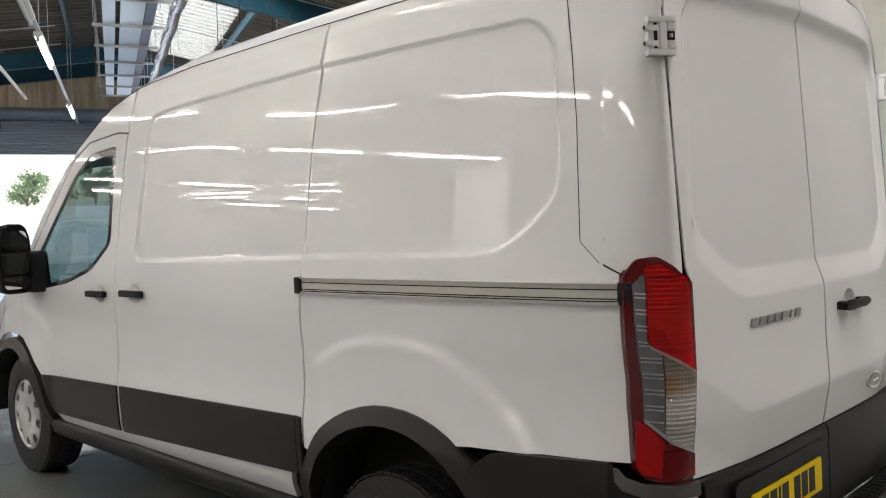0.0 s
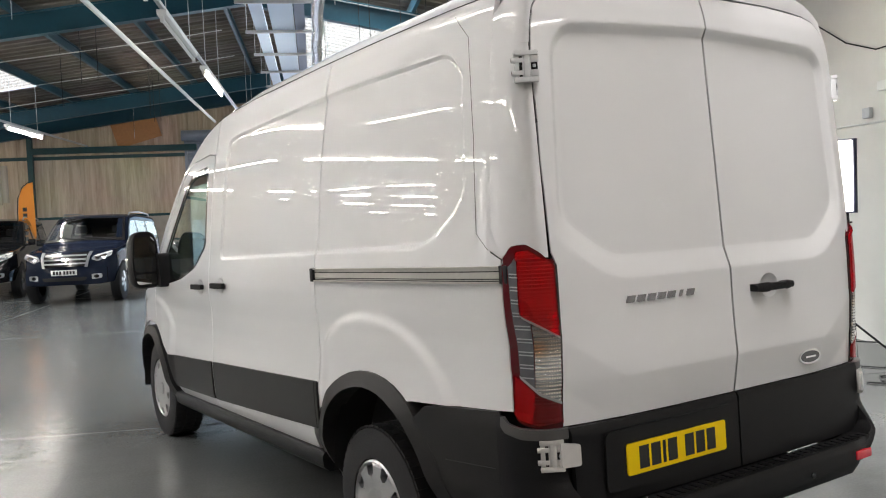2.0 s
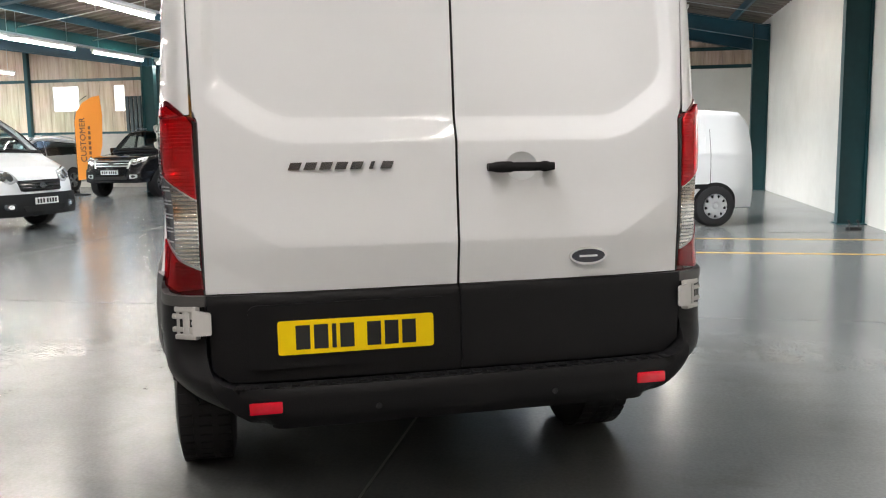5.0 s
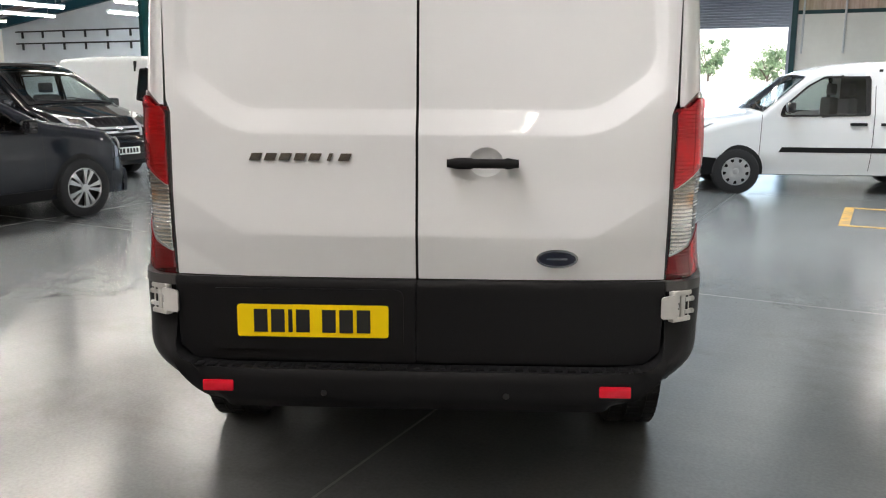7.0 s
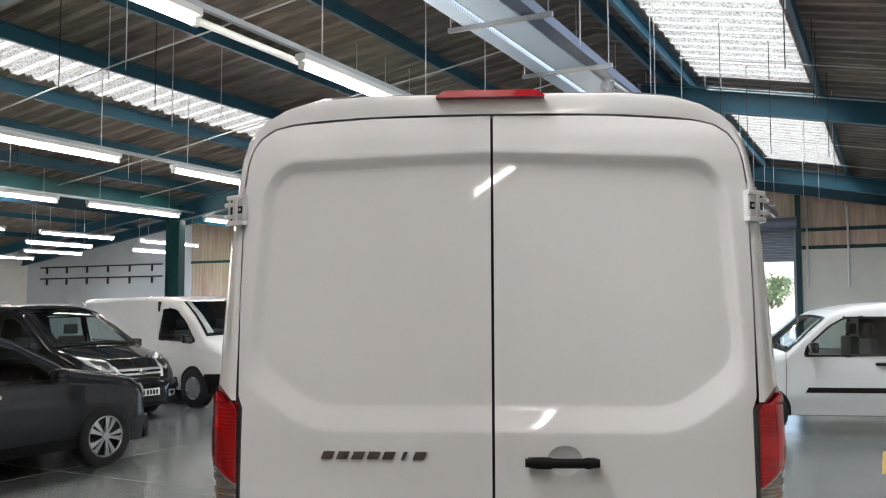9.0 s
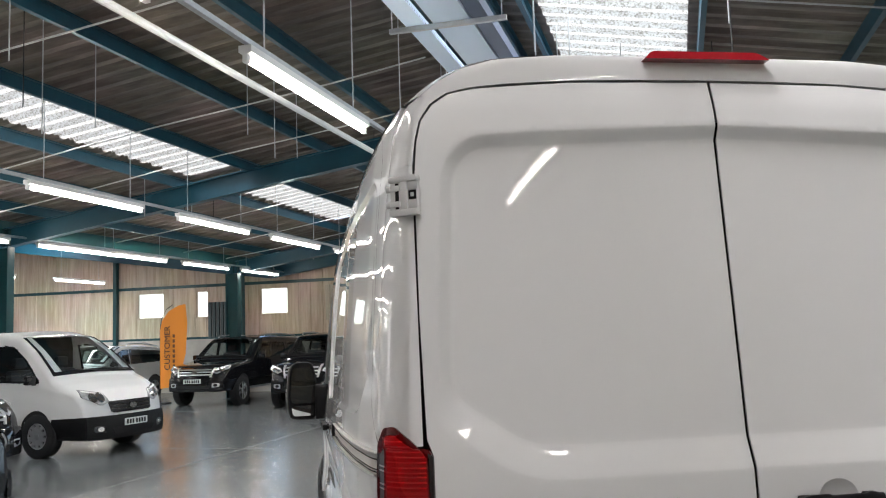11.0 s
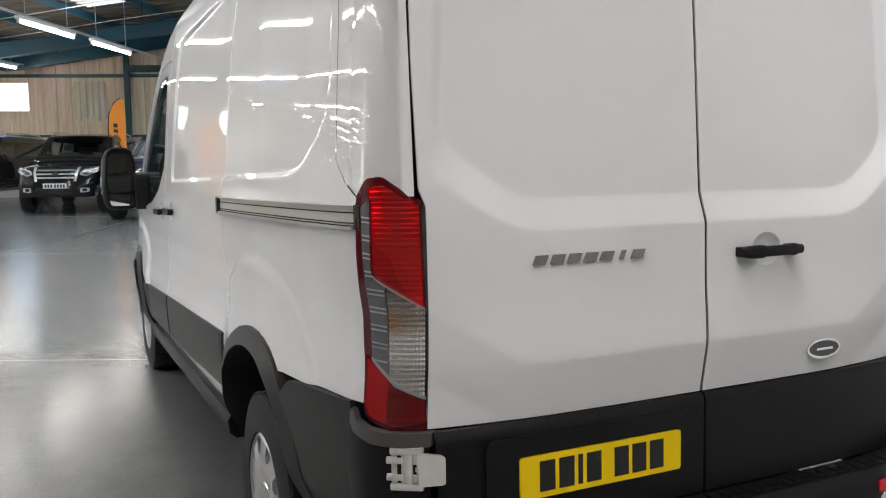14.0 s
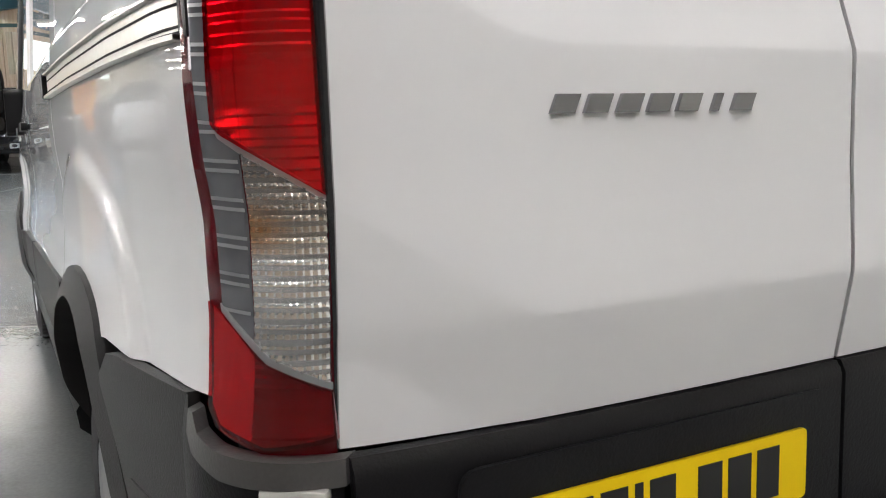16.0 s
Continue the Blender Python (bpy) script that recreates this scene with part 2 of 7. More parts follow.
def bulb_lens():
    """Clear moulded lens over a reflector: painted darker above and bright below, an amber bulb behind it."""
    m = material("clear_lens", (0.9, 0.9, 0.88), rough=0.16, coat=0.9, metal=0.85, spec=0.6)
    nt = m.node_tree
    tc = nt.nodes.new("ShaderNodeTexCoord")
    sx = nt.nodes.new("ShaderNodeSeparateXYZ")
    nt.links.new(tc.outputs["Object"], sx.inputs[0])
    # tone by height: the reflector's uneven shine is put into the colour
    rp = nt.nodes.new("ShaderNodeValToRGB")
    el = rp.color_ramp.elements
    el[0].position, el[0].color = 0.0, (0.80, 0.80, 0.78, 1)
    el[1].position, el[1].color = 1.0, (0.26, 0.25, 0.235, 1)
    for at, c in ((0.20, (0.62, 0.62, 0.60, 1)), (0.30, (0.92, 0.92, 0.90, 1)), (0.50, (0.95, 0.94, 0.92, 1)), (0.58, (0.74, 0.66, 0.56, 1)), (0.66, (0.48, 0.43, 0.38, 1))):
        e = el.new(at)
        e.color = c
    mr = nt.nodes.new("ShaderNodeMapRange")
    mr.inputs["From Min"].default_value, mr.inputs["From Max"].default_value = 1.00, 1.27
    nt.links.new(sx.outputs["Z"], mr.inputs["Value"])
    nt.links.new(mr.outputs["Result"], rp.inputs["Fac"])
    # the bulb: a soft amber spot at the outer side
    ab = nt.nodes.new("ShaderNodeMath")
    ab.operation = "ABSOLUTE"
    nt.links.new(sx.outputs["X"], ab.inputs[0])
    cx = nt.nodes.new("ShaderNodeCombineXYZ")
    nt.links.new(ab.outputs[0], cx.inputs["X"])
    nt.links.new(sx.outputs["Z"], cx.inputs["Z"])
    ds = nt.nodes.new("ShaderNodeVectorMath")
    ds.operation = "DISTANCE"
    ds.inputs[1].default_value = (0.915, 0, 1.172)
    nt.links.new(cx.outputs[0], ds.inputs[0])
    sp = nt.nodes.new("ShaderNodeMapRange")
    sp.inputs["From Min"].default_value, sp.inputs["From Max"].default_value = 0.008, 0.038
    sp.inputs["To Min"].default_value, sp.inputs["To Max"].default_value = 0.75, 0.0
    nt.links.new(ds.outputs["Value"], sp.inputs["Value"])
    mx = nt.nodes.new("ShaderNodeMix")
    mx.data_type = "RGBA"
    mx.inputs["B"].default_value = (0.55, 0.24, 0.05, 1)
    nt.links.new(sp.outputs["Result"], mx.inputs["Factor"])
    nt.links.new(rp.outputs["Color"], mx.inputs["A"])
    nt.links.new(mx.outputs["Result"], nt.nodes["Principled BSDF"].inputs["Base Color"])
    return m


M_RED = glass("red_lens", (0.86, 0.022, 0.055), rough=0.03)
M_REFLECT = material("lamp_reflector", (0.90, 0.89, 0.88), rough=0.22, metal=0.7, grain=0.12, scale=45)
M_REFLECTD = material("dark_lamp_reflector", (0.22, 0.20, 0.20), rough=0.35, metal=0.3, grain=0.4, scale=30)
M_REDDARK = lens_plastic("dark_red_lens", (0.085, 0.003, 0.006))
M_REDBRIGHT = ribbed_lens("bright_red_lens", (0.66, 0.006, 0.02), (0.86, 0.014, 0.05), (9.0, 0.02), (11.0, 0.05), bump=0.02)
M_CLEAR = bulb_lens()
M_SMOKE = material("smoked_lens", (0.13, 0.135, 0.145), rough=0.10, coat=0.9, grain=0.3, scale=30)
M_GLASS = glass("tinted_glass", (0.36, 0.43, 0.42))
M_MIRROR = material("mirror", (0.85, 0.87, 0.87), rough=0.02, metal=1.0)


def floor_material():
    """Worn grey floor paint: cloudy tone, scuffs drawn one way, dark spills."""
    m = bpy.data.materials.new("painted_concrete")
    m.use_nodes = True
    nt = m.node_tree
    b = nt.nodes["Principled BSDF"]
    tc = nt.nodes.new("ShaderNodeTexCoord")

    def noise(scale, detail, rough=0.55, stretch=None, turn=0.0, warp=0.0):
        n = nt.nodes.new("ShaderNodeTexNoise")
        n.inputs["Scale"].default_value, n.inputs["Detail"].default_value, n.inputs["Roughness"].default_value, n.inputs["Distortion"].default_value = scale, detail, rough, warp
        if stretch:
            mp = nt.nodes.new("ShaderNodeMapping")
            mp.inputs["Scale"].default_value = stretch
            mp.inputs["Rotation"].default_value = (0, 0, radians(turn))
            nt.links.new(tc.outputs["Object"], mp.inputs["Vector"])
            nt.links.new(mp.outputs[0], n.inputs["Vector"])
        else:
            nt.links.new(tc.outputs["Object"], n.inputs["Vector"])
        return n.outputs["Fac"]

    def ramped(fac, p0, p1, c0, c1):
        r = nt.nodes.new("ShaderNodeValToRGB")
        r.color_ramp.interpolation = "LINEAR"
        r.color_ramp.elements[0].position, r.color_ramp.elements[1].position = p0, p1
        r.color_ramp.elements[0].color, r.color_ramp.elements[1].color = (*c0, 1), (*c1, 1)
        nt.links.new(fac, r.inputs["Fac"])
        return r.outputs["Color"]

    def times(a, c, f=1.0):
        x = nt.nodes.new("ShaderNodeMix")
        x.data_type, x.blend_type = "RGBA", "MULTIPLY"
        x.inputs["Factor"].default_value = f
        nt.links.new(a, x.inputs["A"])
        nt.links.new(c, x.inputs["B"])
        return x.outputs["Result"]

    col = ramped(noise(0.45, 4, 0.5, warp=0.6), 0.3, 0.7, (0.118, 0.124, 0.122), (0.146, 0.151, 0.147))
    mid = noise(2.4, 8, 0.6, warp=0.3)
    col = times(col, ramped(mid, 0.33, 0.66, (0.97, 0.97, 0.968), (1.02, 1.02, 1.018)))
    col = times(col, ramped(noise(3.0, 7, 0.6, (0.35, 3.2, 1), 31.0, 0.5), 0.30, 0.70, (0.965, 0.965, 0.965), (1.02, 1.02, 1.02)))
    col = times(col, ramped(noise(2.6, 7, 0.6, (2.8, 0.4, 1), 12.0, 0.5), 0.30, 0.70, (0.97, 0.97, 0.97), (1.02, 1.02, 1.02)))
    col = times(col, ramped(noise(1.1, 8, 0.68, warp=0.4), 0.52, 0.80, (1, 1, 1), (0.70, 0.67, 0.62)))
    col = times(col, ramped(noise(60.0, 3), 0.3, 0.7, (0.90, 0.90, 0.90), (1.08, 1.08, 1.08)))
    nt.links.new(col, b.inputs["Base Color"])
    b.inputs["Specular IOR Level"].default_value = 0.5
    mr = nt.nodes.new("ShaderNodeMapRange")
    mr.inputs["From Min"].default_value, mr.inputs["From Max"].default_value = 0.3, 0.7
    mr.inputs["To Min"].default_value, mr.inputs["To Max"].default_value = 0.19, 0.225
    nt.links.new(noise(0.9, 3, 0.45), mr.inputs["Value"])
    nt.links.new(mr.outputs["Result"], b.inputs["Roughness"])
    bp = nt.nodes.new("ShaderNodeBump")
    bp.inputs["Strength"].default_value, bp.inputs["Distance"].default_value = 0.03, 0.01
    nt.links.new(noise(30.0, 4), bp.inputs["Height"])
    nt.links.new(bp.outputs["Normal"], b.inputs["Normal"])
    return m


M_FLOOR = floor_material()
M_WALLW = material("white_wall_paint", (0.72, 0.71, 0.66), rough=0.6, grain=0.05, scale=5, bump=0.25, stain=0.22, stain_scale=1.3, stain_color=(0.52, 0.50, 0.44))
M_CLAD = streaked("weathered_cladding", (0.72, 0.60, 0.46), (0.40, 0.29, 0.19), amount=0.7)
M_ROOFS = streaked("roof_sheet", (0.31, 0.265, 0.225), (0.125, 0.105, 0.088), scale=(0.8, 6, 6), rough=0.85)
M_ROOFL = rooflight_material()
M_TEAL = material("teal_steel_paint", (0.007, 0.068, 0.105), rough=0.42, grain=0.2, scale=12, stain=0.3, stain_scale=1.5)
M_TEALD = material("green_column_paint", (0.006, 0.045, 0.050), rough=0.38, grain=0.2, scale=12, stain=0.3, stain_scale=1.2, spec=0.35)
M_BATTEN = material("white_batten", (0.78, 0.78, 0.75), rough=0.4)
M_TUBE = emitter("fluorescent_tube", (1.0, 0.93, 0.82), 22.0)
M_SOFT = emitter("softbox_cloth", (1.0, 0.96, 0.90), 0.9)
M_SHUT = material("shutter_steel", (0.24, 0.27, 0.33), rough=0.35, metal=0.5, grain=0.15, scale=8)
M_ORANGE = material("orange_cloth", (0.80, 0.27, 0.02), rough=0.7, grain=0.08, scale=50)
M_BOARD = material("fibre_board", (0.42, 0.19, 0.07), rough=0.7, grain=0.15, scale=15)
M_REDP = material("red_paint", (0.50, 0.02, 0.03), rough=0.35, coat=0.3)
M_CREAM = material("cream_enamel", (0.60, 0.57, 0.44), rough=0.4, grain=0.05, scale=10)
M_CONC = material("yard_concrete", (0.60, 0.60, 0.57), rough=0.8, grain=0.12, scale=2, stain=0.3, stain_scale=0.3)
M_LEAF = material("foliage", (0.15, 0.21, 0.09), rough=0.6, grain=0.4, scale=3)
M_BROWN = material("bark", (0.10, 0.07, 0.045), rough=0.9, grain=0.3, scale=20)
M_YLINE = material("yellow_line_paint", (0.60, 0.34, 0.05), rough=0.5, grain=0.2, scale=30, stain=0.8, stain_scale=7, stain_color=(0.16, 0.15, 0.13))
M_WINDOW = glass("frosted_pane", (0.92, 0.95, 0.95), rough=0.3)

# ---- mesh helpers ----


def finish(bm, name, mat, parent=None, m=None, label="", smooth=True, angle=35):
    me = bpy.data.meshes.new(name)
    if smooth:
        for f in bm.faces:
            f.smooth = True
    bm.to_mesh(me)
    bm.free()
    if smooth:
        me.set_sharp_from_angle(angle=radians(angle))
    for mm in (mat if isinstance(mat, (list, tuple)) else (mat,)):
        me.materials.append(mm)
    ob = new(name, me)
    if m is not None:
        ob.matrix_world = m
    if parent is not None:
        ob.parent = parent
    if label:
        tagged(ob, label)
    return ob


def part(name, bm, mat, parent=None, label="", m=None, smooth=True, angle=35):
    return finish(bm, name, mat, parent, m, label, smooth, angle)


def thing(name, m, label, category, group="", kind=""):
    ob = new(name)
    ob.empty_display_size = 0.2
    ob.matrix_world = m
    return tagged(ob, label, category, group, kind)


def box(bm, lo, hi, bevel=0.0):
    lo, hi = Vector(lo), Vector(hi)
    r = bmesh.ops.create_cube(bm, size=1.0, matrix=Matrix.LocRotScale((lo + hi) / 2, None, hi - lo))
    if bevel:
        es = {e for v in r["verts"] for e in v.link_edges}
        bmesh.ops.bevel(bm, geom=list(es), offset=bevel, segments=2, affect="EDGES", profile=0.6)
    return bm


def cyl(bm, a, b, ra, rb=None, n=12, caps=True):
    a, b = Vector(a), Vector(b)
    d = b - a
    q = d.to_track_quat("Z", "Y").to_matrix().to_4x4()
    bmesh.ops.create_cone(bm, cap_ends=caps, segments=n, radius1=ra, radius2=ra if rb is None else rb, depth=d.length, matrix=Matrix.Translation((a + b) / 2) @ q)
    return bm


def pipe(bm, pts, r, n=8):
    """A round bar along a line of points."""
    pts = [Vector(p) for p in pts]
    rings = []
    for i, p in enumerate(pts):
        d = (pts[min(i + 1, len(pts) - 1)] - pts[max(i - 1, 0)]).normalized()
        up = Vector((0, 0, 1)) if abs(d.z) < 0.9 else Vector((1, 0, 0))
        x = d.cross(up).normalized()
        y = x.cross(d)
        rings.append([bm.verts.new(p + r * (math.cos(2 * math.pi * k / n) * x + math.sin(2 * math.pi * k / n) * y)) for k in range(n)])
    for a, b in zip(rings, rings[1:]):
        for k in range(n):
            bm.faces.new((a[k], a[(k + 1) % n], b[(k + 1) % n], b[k]))
    bm.faces.new(list(reversed(rings[0])))
    bm.faces.new(rings[-1])
    return bm


def lathe(bm, profile, n=36, axis="X"):
    """Turns a profile of (along, radius) round an axis."""
    rings = []
    for a, r in profile:
        ring = []
        for k in range(n):
            t = 2 * math.pi * k / n
            ring.append(bm.verts.new((a, r * math.cos(t), r * math.sin(t)) if axis == "X" else (r * math.cos(t), r * math.sin(t), a)))
        rings.append(ring)
    for p, q in zip(rings, rings[1:]):
        for k in range(n):
            bm.faces.new((p[k], p[(k + 1) % n], q[(k + 1) % n], q[k]))
    return bm


def prism(bm, outline, fn, t0, t1):
    """A flat outline given depth: fn(a, b, t) places a point."""
    lo = [bm.verts.new(fn(a, b, t0)) for a, b in outline]
    hi = [bm.verts.new(fn(a, b, t1)) for a, b in outline]
    n = len(outline)
    bm.faces.new(lo[::-1])
    bm.faces.new(hi)
    for k in range(n):
        bm.faces.new((lo[k], lo[(k + 1) % n], hi[(k + 1) % n], hi[k]))
    bmesh.ops.recalc_face_normals(bm, faces=bm.faces)
    return bm


def extrude_uv(bm, section, v0, v1):
    """A section of (u, z) drawn out along v."""
    return prism(bm, section, lambda a, b, t: (a, t, b), v0, v1)


def inside(poly, pts):
    x, y = pts[:, 0], pts[:, 1]
    r = np.zeros(len(pts), bool)
    n = len(poly)
    for i in range(n):
        (x0, y0), (x1, y1) = poly[i], poly[(i + 1) % n]
        c = (y0 > y) != (y1 > y)
        with np.errstate(divide="ignore", invalid="ignore"):
            xi = (x1 - x0) * (y - y0) / (y1 - y0 if y1 != y0 else 1e-12) + x0
        r ^= c & (x < xi)
    return r


def edge_distance(poly, pts):
    d = np.full(len(pts), 1e9)
    n = len(poly)
    for i in range(n):
        a, b = np.array(poly[i]), np.array(poly[(i + 1) % n])
        ab = b - a
        t = np.clip(((pts - a) @ ab) / max(ab @ ab, 1e-12), 0, 1)
        d = np.minimum(d, np.linalg.norm(pts - (a + t[:, None] * ab), axis=1))
    return d


def sdf(poly, pts):
    """Distance to an outline, minus inside."""
    d = edge_distance(poly, pts)
    return np.where(inside(poly, pts), -d, d)


def rounded(poly, r, n=5):
    """An outline with its corners rounded."""
    out = []
    m = len(poly)
    for i in range(m):
        p0, p, p1 = (Vector(poly[(i + k) % m]) for k in (-1, 0, 1))
        a, b = (p0 - p), (p1 - p)
        k = min(r, a.length * 0.45, b.length * 0.45)
        s, e = p + a.normalized() * k, p + b.normalized() * k
        for j in range(n + 1):
            t = j / n
            q = (1 - t) ** 2 * s + 2 * t * (1 - t) * p + t * t * e
            out.append((q.x, q.y))
    return out


def densify(poly, step):
    out = []
    n = len(poly)
    for i in range(n):
        a, b = np.array(poly[i], float), np.array(poly[(i + 1) % n], float)
        k = max(1, int(np.ceil(np.linalg.norm(b - a) / step)))
        for j in range(k):
            out.append(tuple(a + (b - a) * j / k))
    return out


def patch(outline, step, fn, facing, holes=(), lip=None, lines=()):
    """A curved sheet: the outline filled with a fine net that fn(array of (a, b)) lays into space. lip: a way in which the rim turns in."""
    loops = [densify(o, step) for o in (outline, *holes)]
    pts, edges = [], []
    for lp in loops:
        s = len(pts)
        pts += lp
        edges += [(s + i, s + (i + 1) % len(lp)) for i in range(len(lp))]
    o = np.array(outline)
    gx, gy = np.meshgrid(np.arange(o[:, 0].min(), o[:, 0].max(), step), np.arange(o[:, 1].min(), o[:, 1].max(), step))
    grid = np.stack([gx.ravel(), gy.ravel()], 1)
    ok = inside(loops[0], grid)
    for lp in loops:
        ok &= edge_distance(lp, grid) > step * 0.45
    for lp in loops[1:]:
        ok &= ~inside(lp, grid)
    # creases: lines that the net follows
    for ln in lines:
        lp = np.array(ln)
        good = inside(loops[0], lp)
        for q in loops:
            good &= edge_distance(q, lp) > 0.0035
        for i in range(len(lp)):
            if good[i]:
                pts.append(tuple(lp[i]))
                if i and good[i - 1]:
                    edges.append((len(pts) - 2, len(pts) - 1))
        if good.any():
            near = np.full(len(grid), 1e9)
            for q in lp[good]:
                near = np.minimum(near, np.hypot(grid[:, 0] - q[0], grid[:, 1] - q[1]))
            ok &= near > step * 0.5
    pts += [tuple(p) for p in grid[ok]]
    vs, _, fs, *_ = delaunay_2d_cdt([Vector(p) for p in pts], edges, [], 0, 1e-6)
    va = np.array([tuple(v) for v in vs])
    cen = np.array([va[list(f)].mean(0) for f in fs])
    keep = inside(loops[0], cen)
    for lp in loops[1:]:
        keep &= ~inside(lp, cen)
    xyz = fn(va)
    bm = bmesh.new()
    bv = [bm.verts.new(p) for p in xyz]
    for f, k in zip(fs, keep):
        if k:
            try:
                bm.faces.new([bv[i] for i in f])
            except ValueError:
                pass
    for v in [v for v in bm.verts if not v.link_faces]:
        bm.verts.remove(v)
    bm.normal_update()
    tot = sum((f.normal * f.calc_area() for f in bm.faces), Vector())
    if tot.dot(Vector(facing)) < 0:
        bmesh.ops.reverse_faces(bm, faces=bm.faces[:])
    if lip is not None:
        rim = [e for e in bm.edges if e.is_boundary]
        ex = bmesh.ops.extrude_edge_only(bm, edges=rim)
        bmesh.ops.translate(bm, vec=Vector(lip), verts=[g for g in ex["geom"] if isinstance(g, bmesh.types.BMVert)])
    return bm


def offset(poly, d):
    """A closed outline moved outwards, as a line that comes back to its start. d: a distance or a function of the point."""
    pts = densify(poly, 0.012)
    area = sum(a[0] * b[1] - b[0] * a[1] for a, b in zip(pts, pts[1:] + pts[:1]))
    out = []
    for i, p in enumerate(pts):
        t = np.array(pts[(i + 1) % len(pts)]) - np.array(pts[i - 1])
        n = np.array([t[1], -t[0]]) / max(np.hypot(*t), 1e-9) * (1 if area > 0 else -1)
        out.append(tuple(np.array(p) + n * (d(p) if callable(d) else d)))
    return out + out[:1]


def smooth_table(xs, ys, width):
    """A table of values read smoothly."""
    g = np.linspace(xs[0] - 1, xs[-1] + 1, 3000)
    v = np.interp(g, xs, ys)
    k = max(1, int(width / (g[1] - g[0])))
    w = np.hanning(2 * k + 3)
    v = np.convolve(np.pad(v, k + 1, mode="edge"), w / w.sum(), mode="valid")
    return lambda x: np.interp(x, g, v)


def step01(x):
    x = np.clip(x, 0, 1)
    return x * x * (3 - 2 * x)

# ---- the hall ----
bm = bmesh.new()
box(bm, (LEFT_U - 1, BACK_V - 1, -0.3), (EAVE_R + 0.3, FRONT_V + 0.3, 0.0))
tagged(finish(bm, "floor", M_FLOOR, m=HALL, smooth=False), "grey painted concrete workshop floor with scuffs and stains", "floor", kind="structure")
bm = bmesh.new()
box(bm, (-400, -400, -0.8), (400, 400, -0.06))
tagged(finish(bm, "ground", M_CONC, m=HALL, smooth=False), "pale concrete yard outside the hall", "ground", kind="structure")

# right wall with the fire exit
EXIT = (7.85, 8.42, 2.06)
bm = bmesh.new()
box(bm, (EAVE_R, BACK_V, 0), (EAVE_R + 0.25, EXIT[0], 4.6))
box(bm, (EAVE_R, EXIT[1], 0), (EAVE_R + 0.25, FRONT_V, 4.6))
box(bm, (EAVE_R, EXIT[0], EXIT[2]), (EAVE_R + 0.25, EXIT[1], 4.6))
tagged(finish(bm, "wall_right", M_WALLW, m=HALL, smooth=False), "white painted rendered wall with marks and stains", "wall", kind="structure")

# front wall: upright cladding sheets between openings
OPEN = (-5.22, -1.27, 3.02)
WINS = [(-18.24, -17.2, 2.52, 3.40), (-15.95, -15.5, 2.5, 3.40), (-13.55, -12.55, 2.52, 3.40)]


def clad_wall(u0, u1, z0, z1, v, name, mat, pitch=0.42):
    """Ribbed sheeting standing in the front wall."""
    bm = bmesh.new()
    n = max(1, round((u1 - u0) / pitch))
    us = []
    for k in range(n):
        a = u0 + (u1 - u0) * k / n
        w = (u1 - u0) / n
        us += [(a, 0.0), (a + w * 0.10, 0.0), (a + w * 0.14, 0.018), (a + w * 0.86, 0.018), (a + w * 0.90, 0.0)]
    us.append((u1, 0.0))
    zz = [z0, z1] if not callable(z1) else None
    lo, hi, lob, hib = [], [], [], []
    for u, d in us:
        top = z1(u) if callable(z1) else z1
        lo.append(bm.verts.new((u, v - d, z0)))
        hi.append(bm.verts.new((u, v - d, top)))
        lob.append(bm.verts.new((u, v + 0.12, z0)))
        hib.append(bm.verts.new((u, v + 0.12, top)))
    for i in range(len(us) - 1):
        bm.faces.new((lo[i], lo[i + 1], hi[i + 1], hi[i]))
        bm.faces.new((lob[i + 1], lob[i], hib[i], hib[i + 1]))
        bm.faces.new((hi[i], hi[i + 1], hib[i + 1], hib[i]))
        bm.faces.new((lo[i + 1], lo[i], lob[i], lob[i + 1]))
    bm.faces.new((lo[0], hi[0], hib[0], lob[0]))
    bm.faces.new((lo[-1], lob[-1], hib[-1], hi[-1]))
    return tagged(finish(bm, name, mat, m=HALL, smooth=False), "", "wall", kind="structure")


def up_to_roof(u):
    return roof_z(u) - 0.02


LAB = "brown weathered fibre-cement cladding sheets with dirt streaks"
edges_u = [(-24.0, -18.24), (-17.2, -15.95), (-15.5, -13.55), (-12.55, OPEN[0])]
for k, (a, b) in enumerate(edges_u):
    tagged(clad_wall(a, b, 1.78, up_to_roof, FRONT_V, f"wall_front_{k + 1}", M_CLAD), LAB)
for k, (a, b, z0, z1) in enumerate(WINS):
    tagged(clad_wall(a, b, 1.78, z0, FRONT_V, f"wall_front_{k + 5}", M_CLAD), LAB)
    tagged(clad_wall(a, b, z1, up_to_roof, FRONT_V, f"wall_front_{k + 8}", M_CLAD), LAB)
tagged(clad_wall(OPEN[0], OPEN[1], 4.0, up_to_roof, FRONT_V, "wall_front_11", M_CLAD), LAB)
tagged(clad_wall(OPEN[1], EAVE_R, 3.35, up_to_roof, FRONT_V, "wall_front_12", M_CLAD), LAB)
bm = bmesh.new()
box(bm, (-24.0, FRONT_V - 0.06, 0), (OPEN[0], FRONT_V + 0.16, 1.775))
tagged(finish(bm, "wall_front_base", material("stained_render", (0.40, 0.36, 0.31), rough=0.8, grain=0.15, scale=6, stain=0.5, stain_scale=0.8, bump=0.3), m=HALL, smooth=False), "stained rendered lower wall behind the parked cars", "wall", kind="structure")
bm = bmesh.new()
box(bm, (OPEN[1], FRONT_V - 0.06, 0), (EAVE_R, FRONT_V + 0.16, 3.345))
